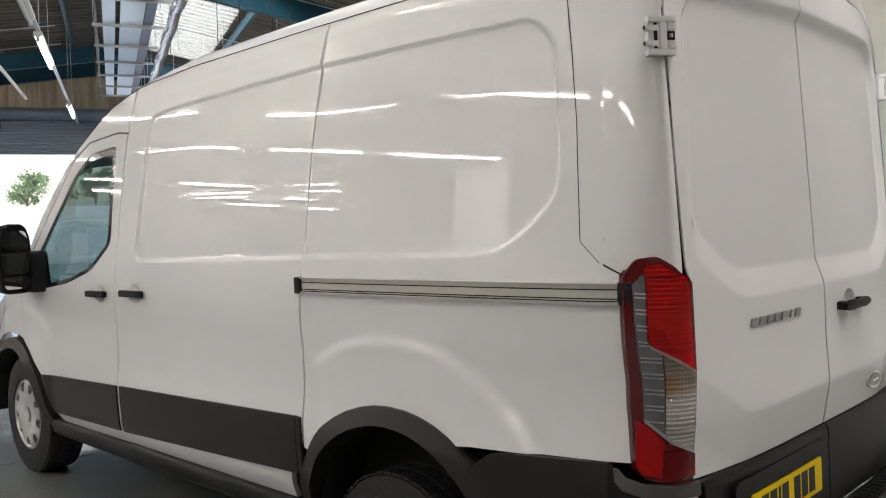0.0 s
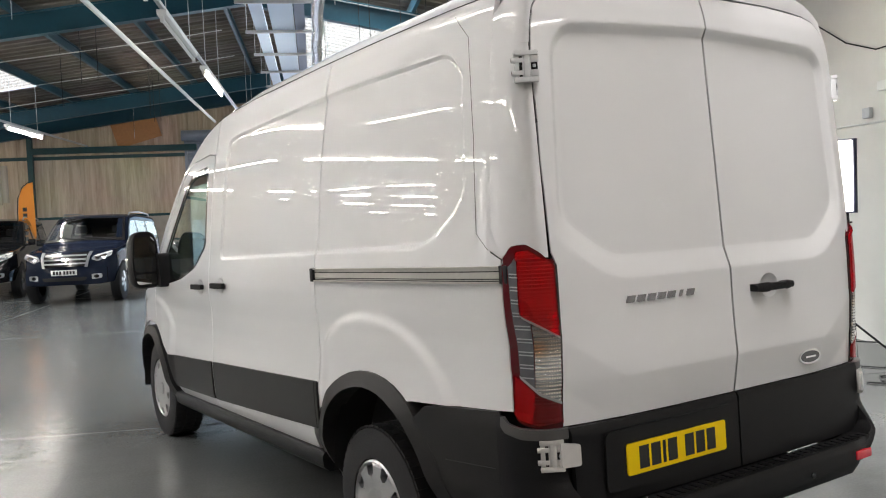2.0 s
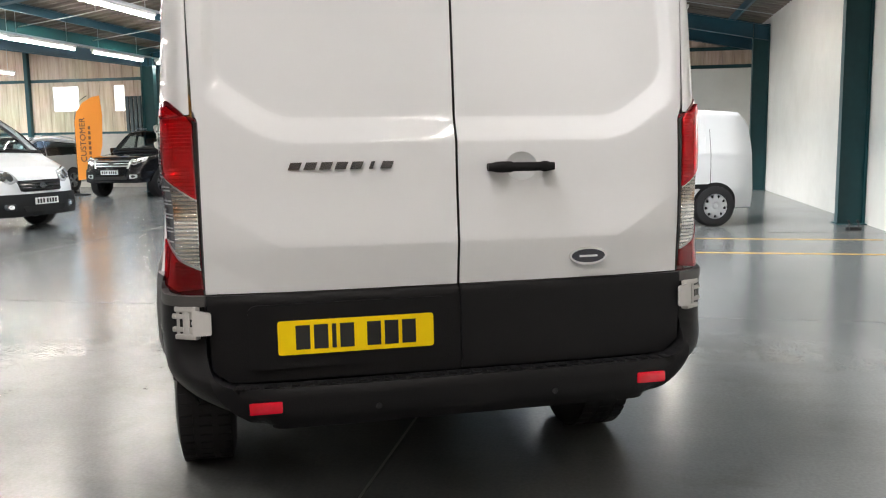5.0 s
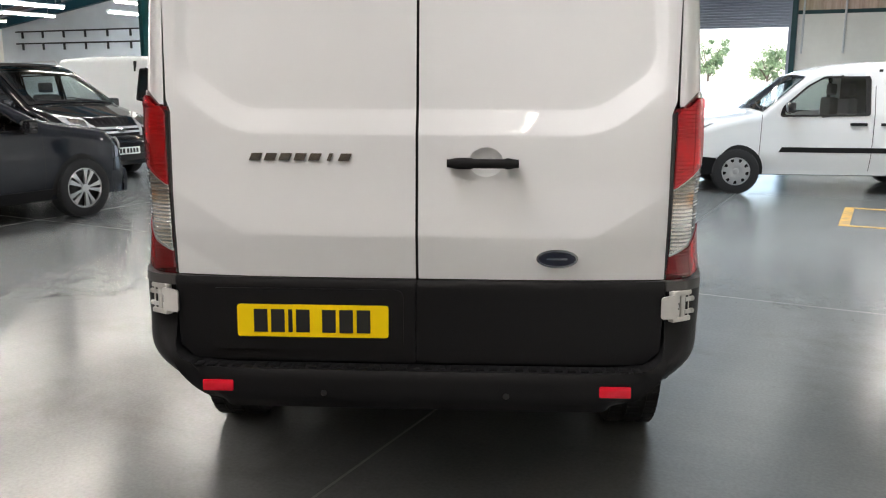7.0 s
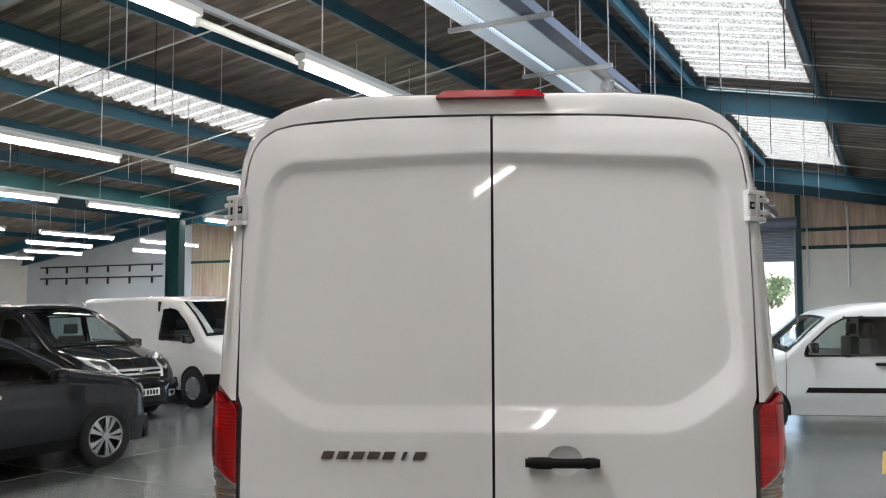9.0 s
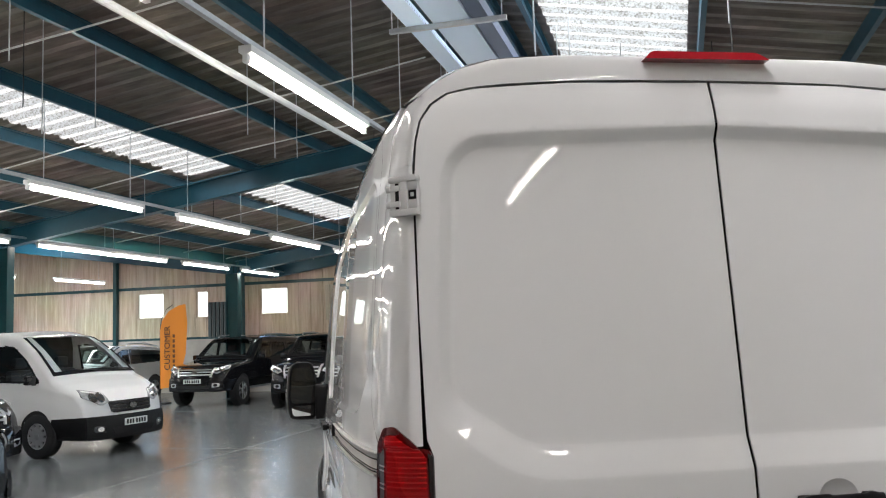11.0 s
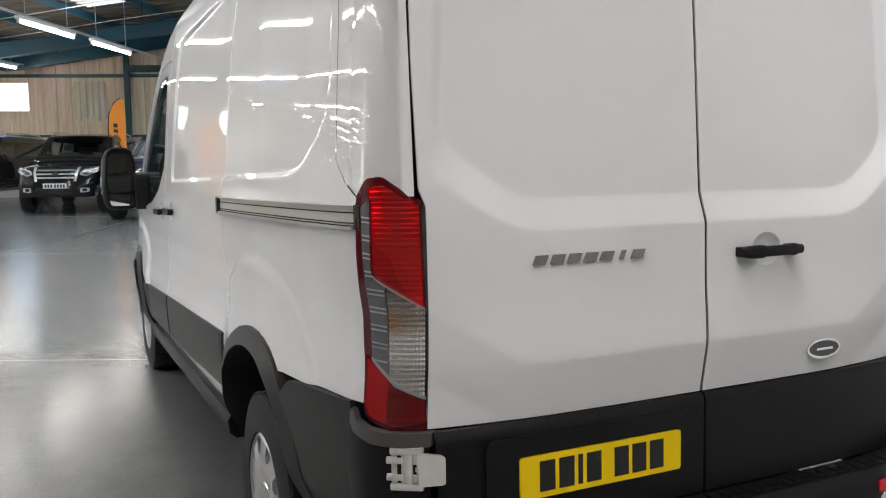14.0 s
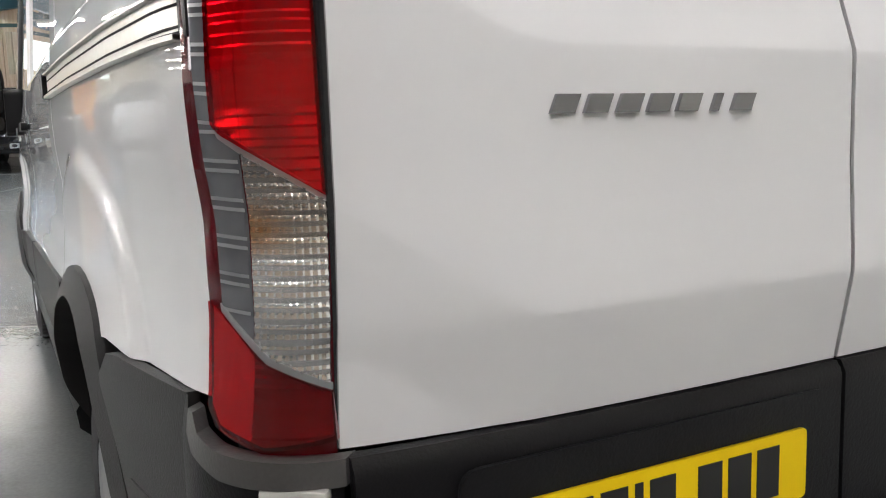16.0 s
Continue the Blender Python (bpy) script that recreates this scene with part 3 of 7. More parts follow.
tagged(finish(bm, "wall_front_white", M_WALLW, m=HALL, smooth=False), "white painted wall beside the roller shutter", "wall", kind="structure")
bm = bmesh.new()
box(bm, (LEFT_U, FRONT_V - 0.06, 0), (-24.0, FRONT_V + 0.16, 5.6))
tagged(finish(bm, "wall_front_far", material("pale_blue_white_wall", (0.62, 0.66, 0.70), rough=0.6, grain=0.06, scale=3, stain=0.2, stain_scale=0.7), m=HALL, smooth=False), "pale painted far wall carrying pipes", "wall", kind="structure")
bm = bmesh.new()
box(bm, (LEFT_U - 0.2, BACK_V, 0), (LEFT_U, FRONT_V, 6.0))
tagged(finish(bm, "wall_left", M_WALLW, m=HALL, smooth=False), "white painted end wall of the hall", "wall", kind="structure")
bm = bmesh.new()
box(bm, (LEFT_U, BACK_V - 0.2, 0), (EAVE_R + 0.25, BACK_V, 6.0))
tagged(finish(bm, "wall_back", M_CLAD, m=HALL, smooth=False), "plain weathered cladding back wall", "wall", kind="structure")


# roof: two pitched bays of bold corrugated sheets
def roof_sheet(bm, u0, u1, v0, v1, lift=0.0, thick=0.012):
    pitch = 0.333
    prof = [(0.0, 0.0), (0.18, 0.0), (0.30, 0.05), (0.42, 0.05), (0.52, 0.012), (0.62, 0.05), (0.74, 0.05), (0.86, 0.0)]
    k0, k1 = int(math.floor(v0 / pitch)), int(math.ceil(v1 / pitch))
    line = []
    for k in range(k0, k1):
        for a, h in prof:
            v = (k + a) * pitch
            if v0 - 1e-6 <= v <= v1 + 1e-6:
                line.append((v, h))
    line = [(v0, line[0][1])] + line + [(v1, line[-1][1])]
    rows = []
    for u in (u0, u1):
        rows.append([bm.verts.new((u, v, roof_z(u) + h + lift)) for v, h in line])
    top = [[bm.verts.new((u, v, roof_z(u) + h + lift + thick)) for v, h in line] for u in (u0, u1)]
    for i in range(len(line) - 1):
        bm.faces.new((rows[0][i], rows[0][i + 1], rows[1][i + 1], rows[1][i]))
        bm.faces.new((top[0][i + 1], top[0][i], top[1][i], top[1][i + 1]))
        bm.faces.new((rows[0][i + 1], rows[0][i], top[0][i], top[0][i + 1]))
        bm.faces.new((rows[1][i], rows[1][i + 1], top[1][i + 1], top[1][i]))


RIDGE2 = 2 * EAVE_L - RIDGE_U
bm = bmesh.new()
slopes = [(EAVE_L, RIDGE_U), (RIDGE_U, EAVE_R + 0.25), (RIDGE2, EAVE_L), (LEFT_U, RIDGE2)]
for a, b in slopes:
    strips = [s for s in SKYLIGHTS if a <= s[0] and s[1] <= b]
    cuts = sorted({a, b} | {s[0] for s in strips} | {s[1] for s in strips})
    for c, d in zip(cuts, cuts[1:]):
        here = sorted([(s[2], s[3]) for s in strips if s[0] <= c + 1e-6 and d <= s[1] + 1e-6])
        v = BACK_V - 0.2
        for v0, v1 in here + [(FRONT_V + 0.2, None)]:
            if v0 > v + 0.05:
                roof_sheet(bm, c, d, v, v0)
            v = v1 if v1 else v
ceil = tagged(finish(bm, "ceiling", M_ROOFS, m=HALL, smooth=False), "brown-grey corrugated cement roof sheets seen from below", "ceiling", kind="structure")
for u0, u1, v0, v1 in SKYLIGHTS:
    bm = bmesh.new()
    roof_sheet(bm, u0 - 0.03, u1 + 0.03, v0, v1, lift=0.016, thick=0.004)
    rl = tagged(finish(bm, "rooflight", M_ROOFL, m=HALL, smooth=False), "dirty translucent corrugated rooflight sheets", "rooflight", "rooflights", kind="structure")
    rl.visible_shadow = False

# steel: rafters, purlins, columns
FRAMES_V = [-6.6, 2.5, 11.6, 20.7]


def rafter(name, ua, ub, v, depth=0.38, width=0.18):
    bm = bmesh.new()
    za, zb = roof_z(ua) - 0.20, roof_z(ub) - 0.20
    for d0, d1, w in ((0, 0.02, width), (0.02, depth - 0.02, 0.014), (depth - 0.02, depth, width)):
        pts = [(ua, za - d0), (ub, zb - d0), (ub, zb - d1), (ua, za - d1)]
        prism(bm, pts, lambda a, b, t: (a, t, b), v - w / 2, v + w / 2)
    return tagged(finish(bm, name, M_TEAL, m=HALL, smooth=False), "teal painted steel roof rafter", "beam", "roof rafters", kind="structure")


for v in FRAMES_V + [FRONT_V - 0.35]:
    for k, (a, b) in enumerate(slopes):
        rafter("rafter", a + (0.05 if k else 0.05), b - 0.001, v)
PURLINS = [-11.9, -10.5, -9.1, -7.65, -6.15, -4.6, -3.0, -2.06, -1.68, 0.26, 1.9, 3.5, -14.2, -16.0, -18.6, -20.4, -22.2, -24.5, -27, -30]
for u in PURLINS:
    bm = bmesh.new()
    z = roof_z(u) - 0.005
    extrude_uv(bm, [(u - 0.03, z), (u + 0.03, z), (u + 0.03, z - 0.012), (u - 0.018, z - 0.012), (u - 0.018, z - 0.178), (u + 0.03, z - 0.178), (u + 0.03, z - 0.19), (u - 0.03, z - 0.19)], BACK_V, FRONT_V)
    tagged(finish(bm, "purlin", M_TEAL, m=HALL, smooth=False), "teal painted steel purlin under the roof sheets", "beam", "roof purlins", kind="structure")


def column(u, v, z, name="column"):
    bm = bmesh.new()
    for d0, d1, w in ((-0.2, -0.182, 0.19), (-0.182, 0.182, 0.012), (0.182, 0.2, 0.19)):
        box(bm, (u + d0, v - w / 2, 0.012), (u + d1, v + w / 2, z))
    box(bm, (u - 0.24, v - 0.2, 0), (u + 0.24, v + 0.2, 0.0115))
    return tagged(finish(bm, name, M_TEALD, m=HALL, smooth=False), "dark green painted steel I-section column", "column", "steel columns", kind="structure")


for v in FRAMES_V:
    column(EAVE_L, v, roof_z(EAVE_L) - 0.2)
    column(EAVE_R - 0.21, v, roof_z(EAVE_R - 0.21) - 0.2)
    column(RIDGE2 * 2 - EAVE_L, v, 3.5) if RIDGE2 * 2 - EAVE_L > LEFT_U else None
column(-14.2, FRONT_V - 0.32, roof_z(-14.2) - 0.25)
bm = bmesh.new()
extrude_uv(bm, [(EAVE_L - 0.1, 4.22), (EAVE_L + 0.1, 4.22), (EAVE_L + 0.1, 3.92), (EAVE_L - 0.1, 3.92)], BACK_V, FRONT_V)
tagged(finish(bm, "valley_beam", M_TEALD, m=HALL, smooth=False), "dark green steel valley beam along the columns", "beam", kind="structure")
for u in (-19.03, -9.62, -1.14):
    bm = bmesh.new()
    box(bm, (u - 0.07, FRONT_V - 0.19, 0), (u + 0.07, FRONT_V - 0.05, roof_z(u) - 0.2))
    tagged(finish(bm, "wall_post", M_TEALD, m=HALL, smooth=False), "green painted steel wall post", "column", "wall posts", kind="structure")
for z, a, b in ((3.57, -24.0, OPEN[0]), (1.80, -24.0, OPEN[0]), (3.9, OPEN[1], EAVE_R), (3.4, OPEN[1], EAVE_R)):
    bm = bmesh.new()
    box(bm, (a, FRONT_V - 0.05, z - 0.05), (b, FRONT_V - 0.021, z + 0.05))
    tagged(finish(bm, "sheeting_rail", M_TEALD, m=HALL, smooth=False), "dark steel sheeting rail along the wall", "rail", "sheeting rails", kind="structure")
bm = bmesh.new()
box(bm, (-9.55, FRONT_V - 0.2, 3.68), (OPEN[0] + 0.3, FRONT_V - 0.06, 3.86))
tagged(finish(bm, "green_beam", M_TEALD, m=HALL, smooth=False), "green steel beam along the front wall", "beam", kind="structure")

# windows in the front wall
for k, (a, b, z0, z1) in enumerate(WINS):
    w = thing(f"window_{k + 1}", HALL, "small bright wall window with a thin frame", "window", kind="structure")
    for n, lo, hi in (("window_frame", (a, z0), (b, z0 + 0.03)), ("window_frame", (a, z1 - 0.03), (b, z1)), ("window_frame", (a, z0 + 0.03), (a + 0.03, z1 - 0.03)), ("window_frame", (b - 0.03, z0 + 0.03), (b, z1 - 0.03))):
        bm = bmesh.new()
        box(bm, (lo[0], FRONT_V + 0.02, lo[1]), (hi[0], FRONT_V + 0.07, hi[1]))
        part(n, bm, M_CLAD, w, smooth=False)
    bm = bmesh.new()
    box(bm, (a + 0.03, FRONT_V + 0.04, z0 + 0.03), (b - 0.03, FRONT_V + 0.045, z1 - 0.03))
    part("pane", bm, M_WINDOW, w, smooth=False).visible_shadow = False

# roller shutter, half raised
sh = thing("roller_shutter", HALL, "half-raised ribbed steel roller shutter over the gateway", "shutter", kind="structure")
z = OPEN[2]
while z < 3.98:
    bm = bmesh.new()
    prism(bm, [(-0.012, 0), (0.012, 0), (0.03, 0.02), (0.03, 0.055), (0.012, 0.073), (-0.012, 0.073)], lambda a, b, t: (t, FRONT_V + 0.04 - a, z + b), OPEN[0], OPEN[1])
    part("slat", bm, M_SHUT, sh, smooth=False)
    z += 0.075
for a in (OPEN[0] - 0.06, OPEN[1] - 0.02):
    bm = bmesh.new()
    box(bm, (a, FRONT_V - 0.10, 0), (a + 0.08, FRONT_V - 0.061, 4.0))
    part("guide_rail", bm, M_SHUT, sh, smooth=False)
bm = bmesh.new()
cyl(bm, (OPEN[0] - 0.1, FRONT_V - 0.26, 4.1), (OPEN[1] + 0.1, FRONT_V - 0.26, 4.1), 0.16, n=18)
part("roller", bm, M_SHUT, sh)

# fluorescent lights
def light_fitting(u, v, z=3.72, length=2.4, lit=True):
    t = thing("ceiling_light", HALL @ pose(u, v, z), "white batten light with a lit fluorescent tube" if lit else "white batten light with a dead fluorescent tube", "light", "fluorescent lights")
    bm = bmesh.new()
    prism(bm, [(-0.05, 0.10), (-0.05, 0.05), (-0.02, 0.035), (0.02, 0.035), (0.05, 0.05), (0.05, 0.10)], lambda a, b, t_: (a, t_, b), 0, length)
    part("batten", bm, M_BATTEN, t, smooth=False)
    bm = bmesh.new()
    cyl(bm, (0, 0.05, 0), (0, length - 0.05, 0), 0.02, n=10)
    part("tube", bm, M_TUBE if lit else M_BATTEN, t)
    for y in (0.0, length - 0.05):
        bm = bmesh.new()
        box(bm, (-0.02, y, -0.025), (0.02, y + 0.05, 0.036), 0.004)
        part("lamp_holder", bm, M_BATTEN, t)
    for y in (0.3, length - 0.3):
        bm = bmesh.new()
        cyl(bm, (0, y, 0.10), (0, y, roof_z(u) - z), 0.006, n=6)
        part("hanging_rod", bm, M_STEEL, t)
    return t


ROWS_L = [(-3.02, 2.95, True), (-3.02, 6.2, False), (-3.02, 9.6, True), (-3.02, 17.7, True), (-3.02, -0.6, True),
          (1.78, 2.6, True), (1.78, -4.25, True), (1.78, 14.0, True)]
ROWS_L += [(-7.93, v, True) for v in (-3.4, -0.1, 3.1, 6.45, 9.8, 13.1, 16.4)]
ROWS_L += [(-12.45, v, True) for v in (2.6, 5.7, 8.75, 11.9, 14.0, 17.1, 20.2)]
ROWS_L += [(-18.6, v, True) for v in (9.0, 12.4, 15.8, 19.8)]
ROWS_L += [(-25.5, v, True) for v in (13.0, 17.0)]
ROWS_L += [(-22.0, v, True) for v in (10.5, 14.5, 18.6)] + [(-29.5, v, True) for v in (14.0, 18.0)]
for u, v, lit in ROWS_L:
    light_fitting(u, v, lit=lit)
for u in (-3.02, -7.93, -12.45):
    bm = bmesh.new()
    box(bm, (u - 0.022, -6, 3.835), (u + 0.022, 23, 3.875))
    tagged(finish(bm, "cable_trunking", M_STEEL, m=HALL, smooth=False), "grey steel cable trunking over a row of lights", "trunking", "light trunkings")
# ---- the white van ----
VAN = pose(0, 0, 0, -2.25)                  # it stands nose down on its springs
van = thing("panel_van", VAN, "white medium-roof panel van with black side mouldings, rear doors shut", "van")

W_Y = smooth_table([-0.05, 0.0, 0.05, 0.12, 0.2, 0.5, 1.0, 1.5, 4.3, 4.8, 5.1, 5.3, 5.43], [0.875, 0.90, 0.925, 0.95, 0.968, 0.992, 1.012, 1.02, 1.02, 1.0, 0.95, 0.86, 0.70], 0.06)
I_Z = smooth_table([0.45, 0.50, 0.56, 0.62, 0.66, 0.80, 0.90, 0.97, 1.06, 1.18, 1.26, 1.34, 1.46, 1.54, 1.80, 2.05, 2.20, 2.30, 2.36, 2.41], [0.125, 0.085, 0.045, 0.015, 0.003, -0.004, -0.004, 0.008, 0.016, 0.016, 0.006, 0.002, 0.006, 0.012, 0.028, 0.047, 0.064, 0.078, 0.090, 0.110], 0.03)
Z_GUT = smooth_table([-0.2, 0.03, 0.12, 0.4, 1.5, 2.4, 2.89, 3.22, 3.64, 3.9], [2.39, 2.395, 2.40, 2.405, 2.405, 2.40, 2.375, 2.30, 2.10, 1.92], 0.10)
Z_TOP = smooth_table([-0.2, 0.02, 0.05, 0.10, 0.3, 1.5, 2.5, 3.0, 3.3, 3.6, 3.9, 4.2], [2.49, 2.50, 2.518, 2.534, 2.548, 2.555, 2.54, 2.475, 2.38, 2.25, 2.06, 1.82], 0.03)
HUB_R, HUB_F = 1.04, 4.512                 # axles, along the van
SIDE_RECESS = rounded([(2.90, 1.515), (2.755, 2.205), (2.60, 2.225), (1.4, 2.245), (0.43, 2.236), (0.345, 2.16), (0.325, 1.725), (0.40, 1.64), (0.54, 1.55), (0.66, 1.535)], 0.06)


SIDE_CUPS = [(2.90, 1.352), (3.305, 1.340)]


def half_width(y, z):
    p = np.stack([y, z], 1)
    x = W_Y(y) - I_Z(z)
    d = sdf(SIDE_RECESS, p)
    x = x - 0.012 * np.clip(0.5 - d / 0.014, 0, 1)
    for cy, cz in SIDE_CUPS:
        x = x - 0.017 * np.clip(1 - ((y - cy) / 0.056) ** 2 - ((z - cz) / 0.046) ** 2, 0, 1) ** 0.7
    for hub in (HUB_R, HUB_F):
        r = np.hypot(y - hub, z - 0.50)
        x = x + 0.016 * step01((0.78 - r) / 0.055) * step01((1.32 - z) / 0.12) * (step01((1.53 - y) / 0.14) if hub < 2 else step01((y - 3.95) / 0.14))
    return x


def left_skin(p, out=0.0):
    return np.stack([-(half_width(p[:, 0], p[:, 1]) + out), p[:, 0], p[:, 1]], 1)


def right_skin(p, out=0.0):
    return np.stack([half_width(p[:, 0], p[:, 1]) + out, p[:, 0], p[:, 1]], 1)


def arc(cy, cz, ry, rz, a0, a1, n=18):
    return [(cy + ry * math.cos(radians(a0 + (a1 - a0) * k / n)), cz + rz * math.sin(radians(a0 + (a1 - a0) * k / n))) for k in range(n + 1)]


def gutter_line(y0, y1, n=14):
    return [(y0 + (y1 - y0) * k / n, float(Z_GUT(y0 + (y1 - y0) * k / n))) for k in range(n + 1)]


# seam of cab door and sliding door bulges forward at the middle
SEAM = [(3.12, 0.57), (3.125, 0.90), (3.14, 1.05), (3.13, 1.30), (3.105, 1.45), (3.02, 1.95), (2.965, 2.21)]
QUARTER = [(0.185, 1.575), (0.085, 1.478), (0.10, 1.2), (0.11, 0.955), (0.55, 0.936), (0.68, 0.93)] + \
    [(1.04 - 0.53 * math.cos(radians(a)), 0.50 + 0.495 * math.sin(radians(a))) for a in range(58, 150, 8)] + \
    [(1.533, 0.80), (1.533, 1.2), (1.515, 1.45), (1.462, 1.93), (1.388, 2.33)] + gutter_line(1.388, 0.185) + [(0.185, 2.2)]
SLIDER = [(1.655, 0.57)] + SEAM + [(2.93, 2.33)] + gutter_line(2.92, 1.396, 10) + [(1.470, 1.93), (1.523, 1.45), (1.541, 1.2), (1.541, 0.865), (1.575, 0.80), (1.63, 0.69)]
CABWIN = rounded([(3.165, 1.60), (3.105, 2.105), (3.42, 2.085), (3.60, 2.0), (3.95, 1.71), (4.38, 1.345), (4.1, 1.345), (3.72, 1.385), (3.40, 1.46)], 0.05)
CABDOOR = [(3.128, 0.57)] + [(a + 0.008, b) for a, b in SEAM[1:6]] + [(2.995, 2.15), (3.10, 2.165), (3.44, 2.145), (3.64, 2.06), (4.02, 1.74), (4.44, 1.375), (4.45, 1.10), (4.42, 1.02), (4.30, 0.955)] + [(4.12, 0.84), (3.98, 0.60), (3.95, 0.57)]
FRAMETOP = [(2.975, 2.21), (2.937, 2.33)] + gutter_line(2.937, 3.85, 10) + [(4.10, 1.76), (4.51, 1.37), (4.45, 1.38), (4.028, 1.748), (3.65, 2.07), (3.445, 2.153), (3.10, 2.173), (2.985, 2.158)]
WING = [(4.457, 1.36), (4.6, 1.34), (5.0, 1.22), (5.25, 1.08), (5.36, 0.95), (5.12, 0.86), (5.02, 0.95), (4.88, 1.02), (4.70, 1.055), (4.5, 1.045), (4.4, 1.02), (4.452, 1.10)]
for skin, way, step, side in ((left_skin, (-1, 0, 0), 0.0115, 1), (right_skin, (1, 0, 0), 0.05, -1)):
    lip = (0.022 * side, 0, 0)
    fold = [offset(SIDE_RECESS, d) for d in (-0.0085, -0.006, 0.006, 0.0085)] if side > 0 else []
    part("quarter_panel", patch(QUARTER, step, skin, way, lip=lip, lines=fold), M_WHITE, van)
    door = part("sliding_door" if side > 0 else "side_panel", patch(SLIDER, step, skin, way, lip=lip, lines=fold), M_WHITE, van)
    cab = part("cab_door", patch(CABDOOR, step, skin, way, holes=[CABWIN], lip=lip), M_WHITE, van)
    part("pillar_frame", patch(FRAMETOP, 0.03, skin, way, lip=lip), M_WHITE, van)
    part("front_wing", patch(WING, 0.03, skin, way, lip=lip), M_WHITE, van)
    win = part("side_window", patch(CABWIN, 0.06, lambda p: skin(p, -0.012), way), M_GLASS, cab, "tinted cab side window")
    win.visible_shadow = False
    # black rubber round the window
    rim_out = CABWIN
    c = Vector((sum(p[0] for p in rim_out) / len(rim_out), sum(p[1] for p in rim_out) / len(rim_out)))
    rim_in = [tuple(c + (Vector(p) - c) * 0.91) for p in rim_out]
    part("window_seal", patch(rim_out, 0.04, lambda p: skin(p, -0.004), way, holes=[rim_in]), M_BLACKGL, cab)

    # black mouldings along the flank
    def moulding(outline, owner, name="side_moulding", s=0.02, out=0.011):
        part(name, patch(outline, s, lambda p: skin(p, out), way, lip=(0.012 * side, 0, 0)), M_SIDEPL, owner)
    moulding([(1.575, 0.69), (3.095, 0.635), (3.095, 0.872), (1.575, 0.915)], door)
    moulding([(3.135, 0.635), (3.99, 0.62), (4.10, 0.84), (3.135, 0.87)], cab)
    moulding([(1.545, 0.69), (1.57, 0.69), (1.57, 0.915), (1.545, 0.912)], van)
    # wheel arch lips
    for cy, cz, ry, rz, a0, a1 in ((1.04, 0.50, 0.475, 0.45, -8, 188), (4.60, 0.50, 0.455, 0.46, -4, 186)):
        outer = arc(cy, cz, ry + 0.085, rz + 0.065, a0, a1, 26)
        inner = arc(cy, cz, ry, rz, a0, a1, 26)
        part("wheel_arch", patch(outer + inner[::-1], 0.03, lambda p: skin(p, 0.026 - 0.016 * np.clip((np.hypot((p[:, 0] - cy) / ry, (p[:, 1] - cz) / rz) - 1.0) / 0.17, 0, 1)), way, lip=(0.10 * side, 0, 0)), M_SIDEPL, van)
    # rear flank below the lamp
    def flank_skin(p, out=0.0115):
        z = p[:, 1]
        a, b = half_width(np.full(len(z), 0.184), z), half_width(np.full(len(z), 0.60), np.minimum(z, 0.86))
        t = (p[:, 0] - 0.184) / 0.416
        return np.stack([-side * (a + (b - a) * t + 0.012 * t * (1 - t) + out), p[:, 0], z], 1)
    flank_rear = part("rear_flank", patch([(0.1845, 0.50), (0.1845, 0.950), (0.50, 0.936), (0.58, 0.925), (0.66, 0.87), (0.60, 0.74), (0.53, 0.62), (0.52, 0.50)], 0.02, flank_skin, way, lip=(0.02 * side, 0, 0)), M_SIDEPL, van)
    part("flank_crease", patch([(0.20, 0.752), (0.47, 0.742), (0.47, 0.738), (0.20, 0.748)], 0.03, lambda p: flank_skin(p, 0.0145), way, lip=(0.003 * side, 0, 0)), M_SIDEPL, flank_rear)
    line = [(0.40, 2.37), (0.307, 2.275), (0.283, 2.10), (0.266, 1.913), (0.255, 1.568), (0.195, 1.508)]
    part("panel_seam", patch([(a, b) for a, b in line] + [(a + 0.0032, b) for a, b in reversed(line)], 0.05, lambda p: skin(p, 0.0012), way), M_DARK, van)
    # sill and step tube
    bm = bmesh.new()
    s = -side
    prism(bm, [(0.93, 0.57), (1.005, 0.57), (1.018, 0.55), (1.012, 0.50), (0.985, 0.475), (0.90, 0.475)], lambda a, b, t: (s * a, t, b), 1.56, 4.05)
    part("sill_bar", bm, M_BLACKPL, van, angle=50)
    # thin shadow along the roof gutter, drawn as a dark bar
    pts = gutter_line(3.3, 0.2, 24)
    bm = bmesh.new()
    pipe(bm, [(s * float(W_Y(y) - I_Z(z) + 0.001), y, z + 0.002) for y, z in pts], 0.0018, 6)
    part("roof_seam_shadow", bm, M_DARK, van)

# roof


def roof_skin(p):
    s, y = p[:, 0], p[:, 1]
    zg, zt = Z_GUT(y), Z_TOP(y)
    xr = W_Y(y) - I_Z(np.minimum(zg, 2.40)) - 0.002
    x = s * xr
    z = zg + (zt - zg) * (1 - np.abs(s) ** 7)
    z = z + 0.010 * np.sin(np.clip((np.abs(s) - 0.1) / 0.8, 0, 1) * math.pi * 4) * step01((y - 0.5) / 0.3) * step01((2.6 - y) / 0.3) * 0.6
    return np.stack([x, y, z], 1)


part("roof", patch([(-1, 0.05), (1, 0.05), (1, 3.88), (-1, 3.88)], 0.035, roof_skin, (0, 0, 1)), M_WHITE, van)

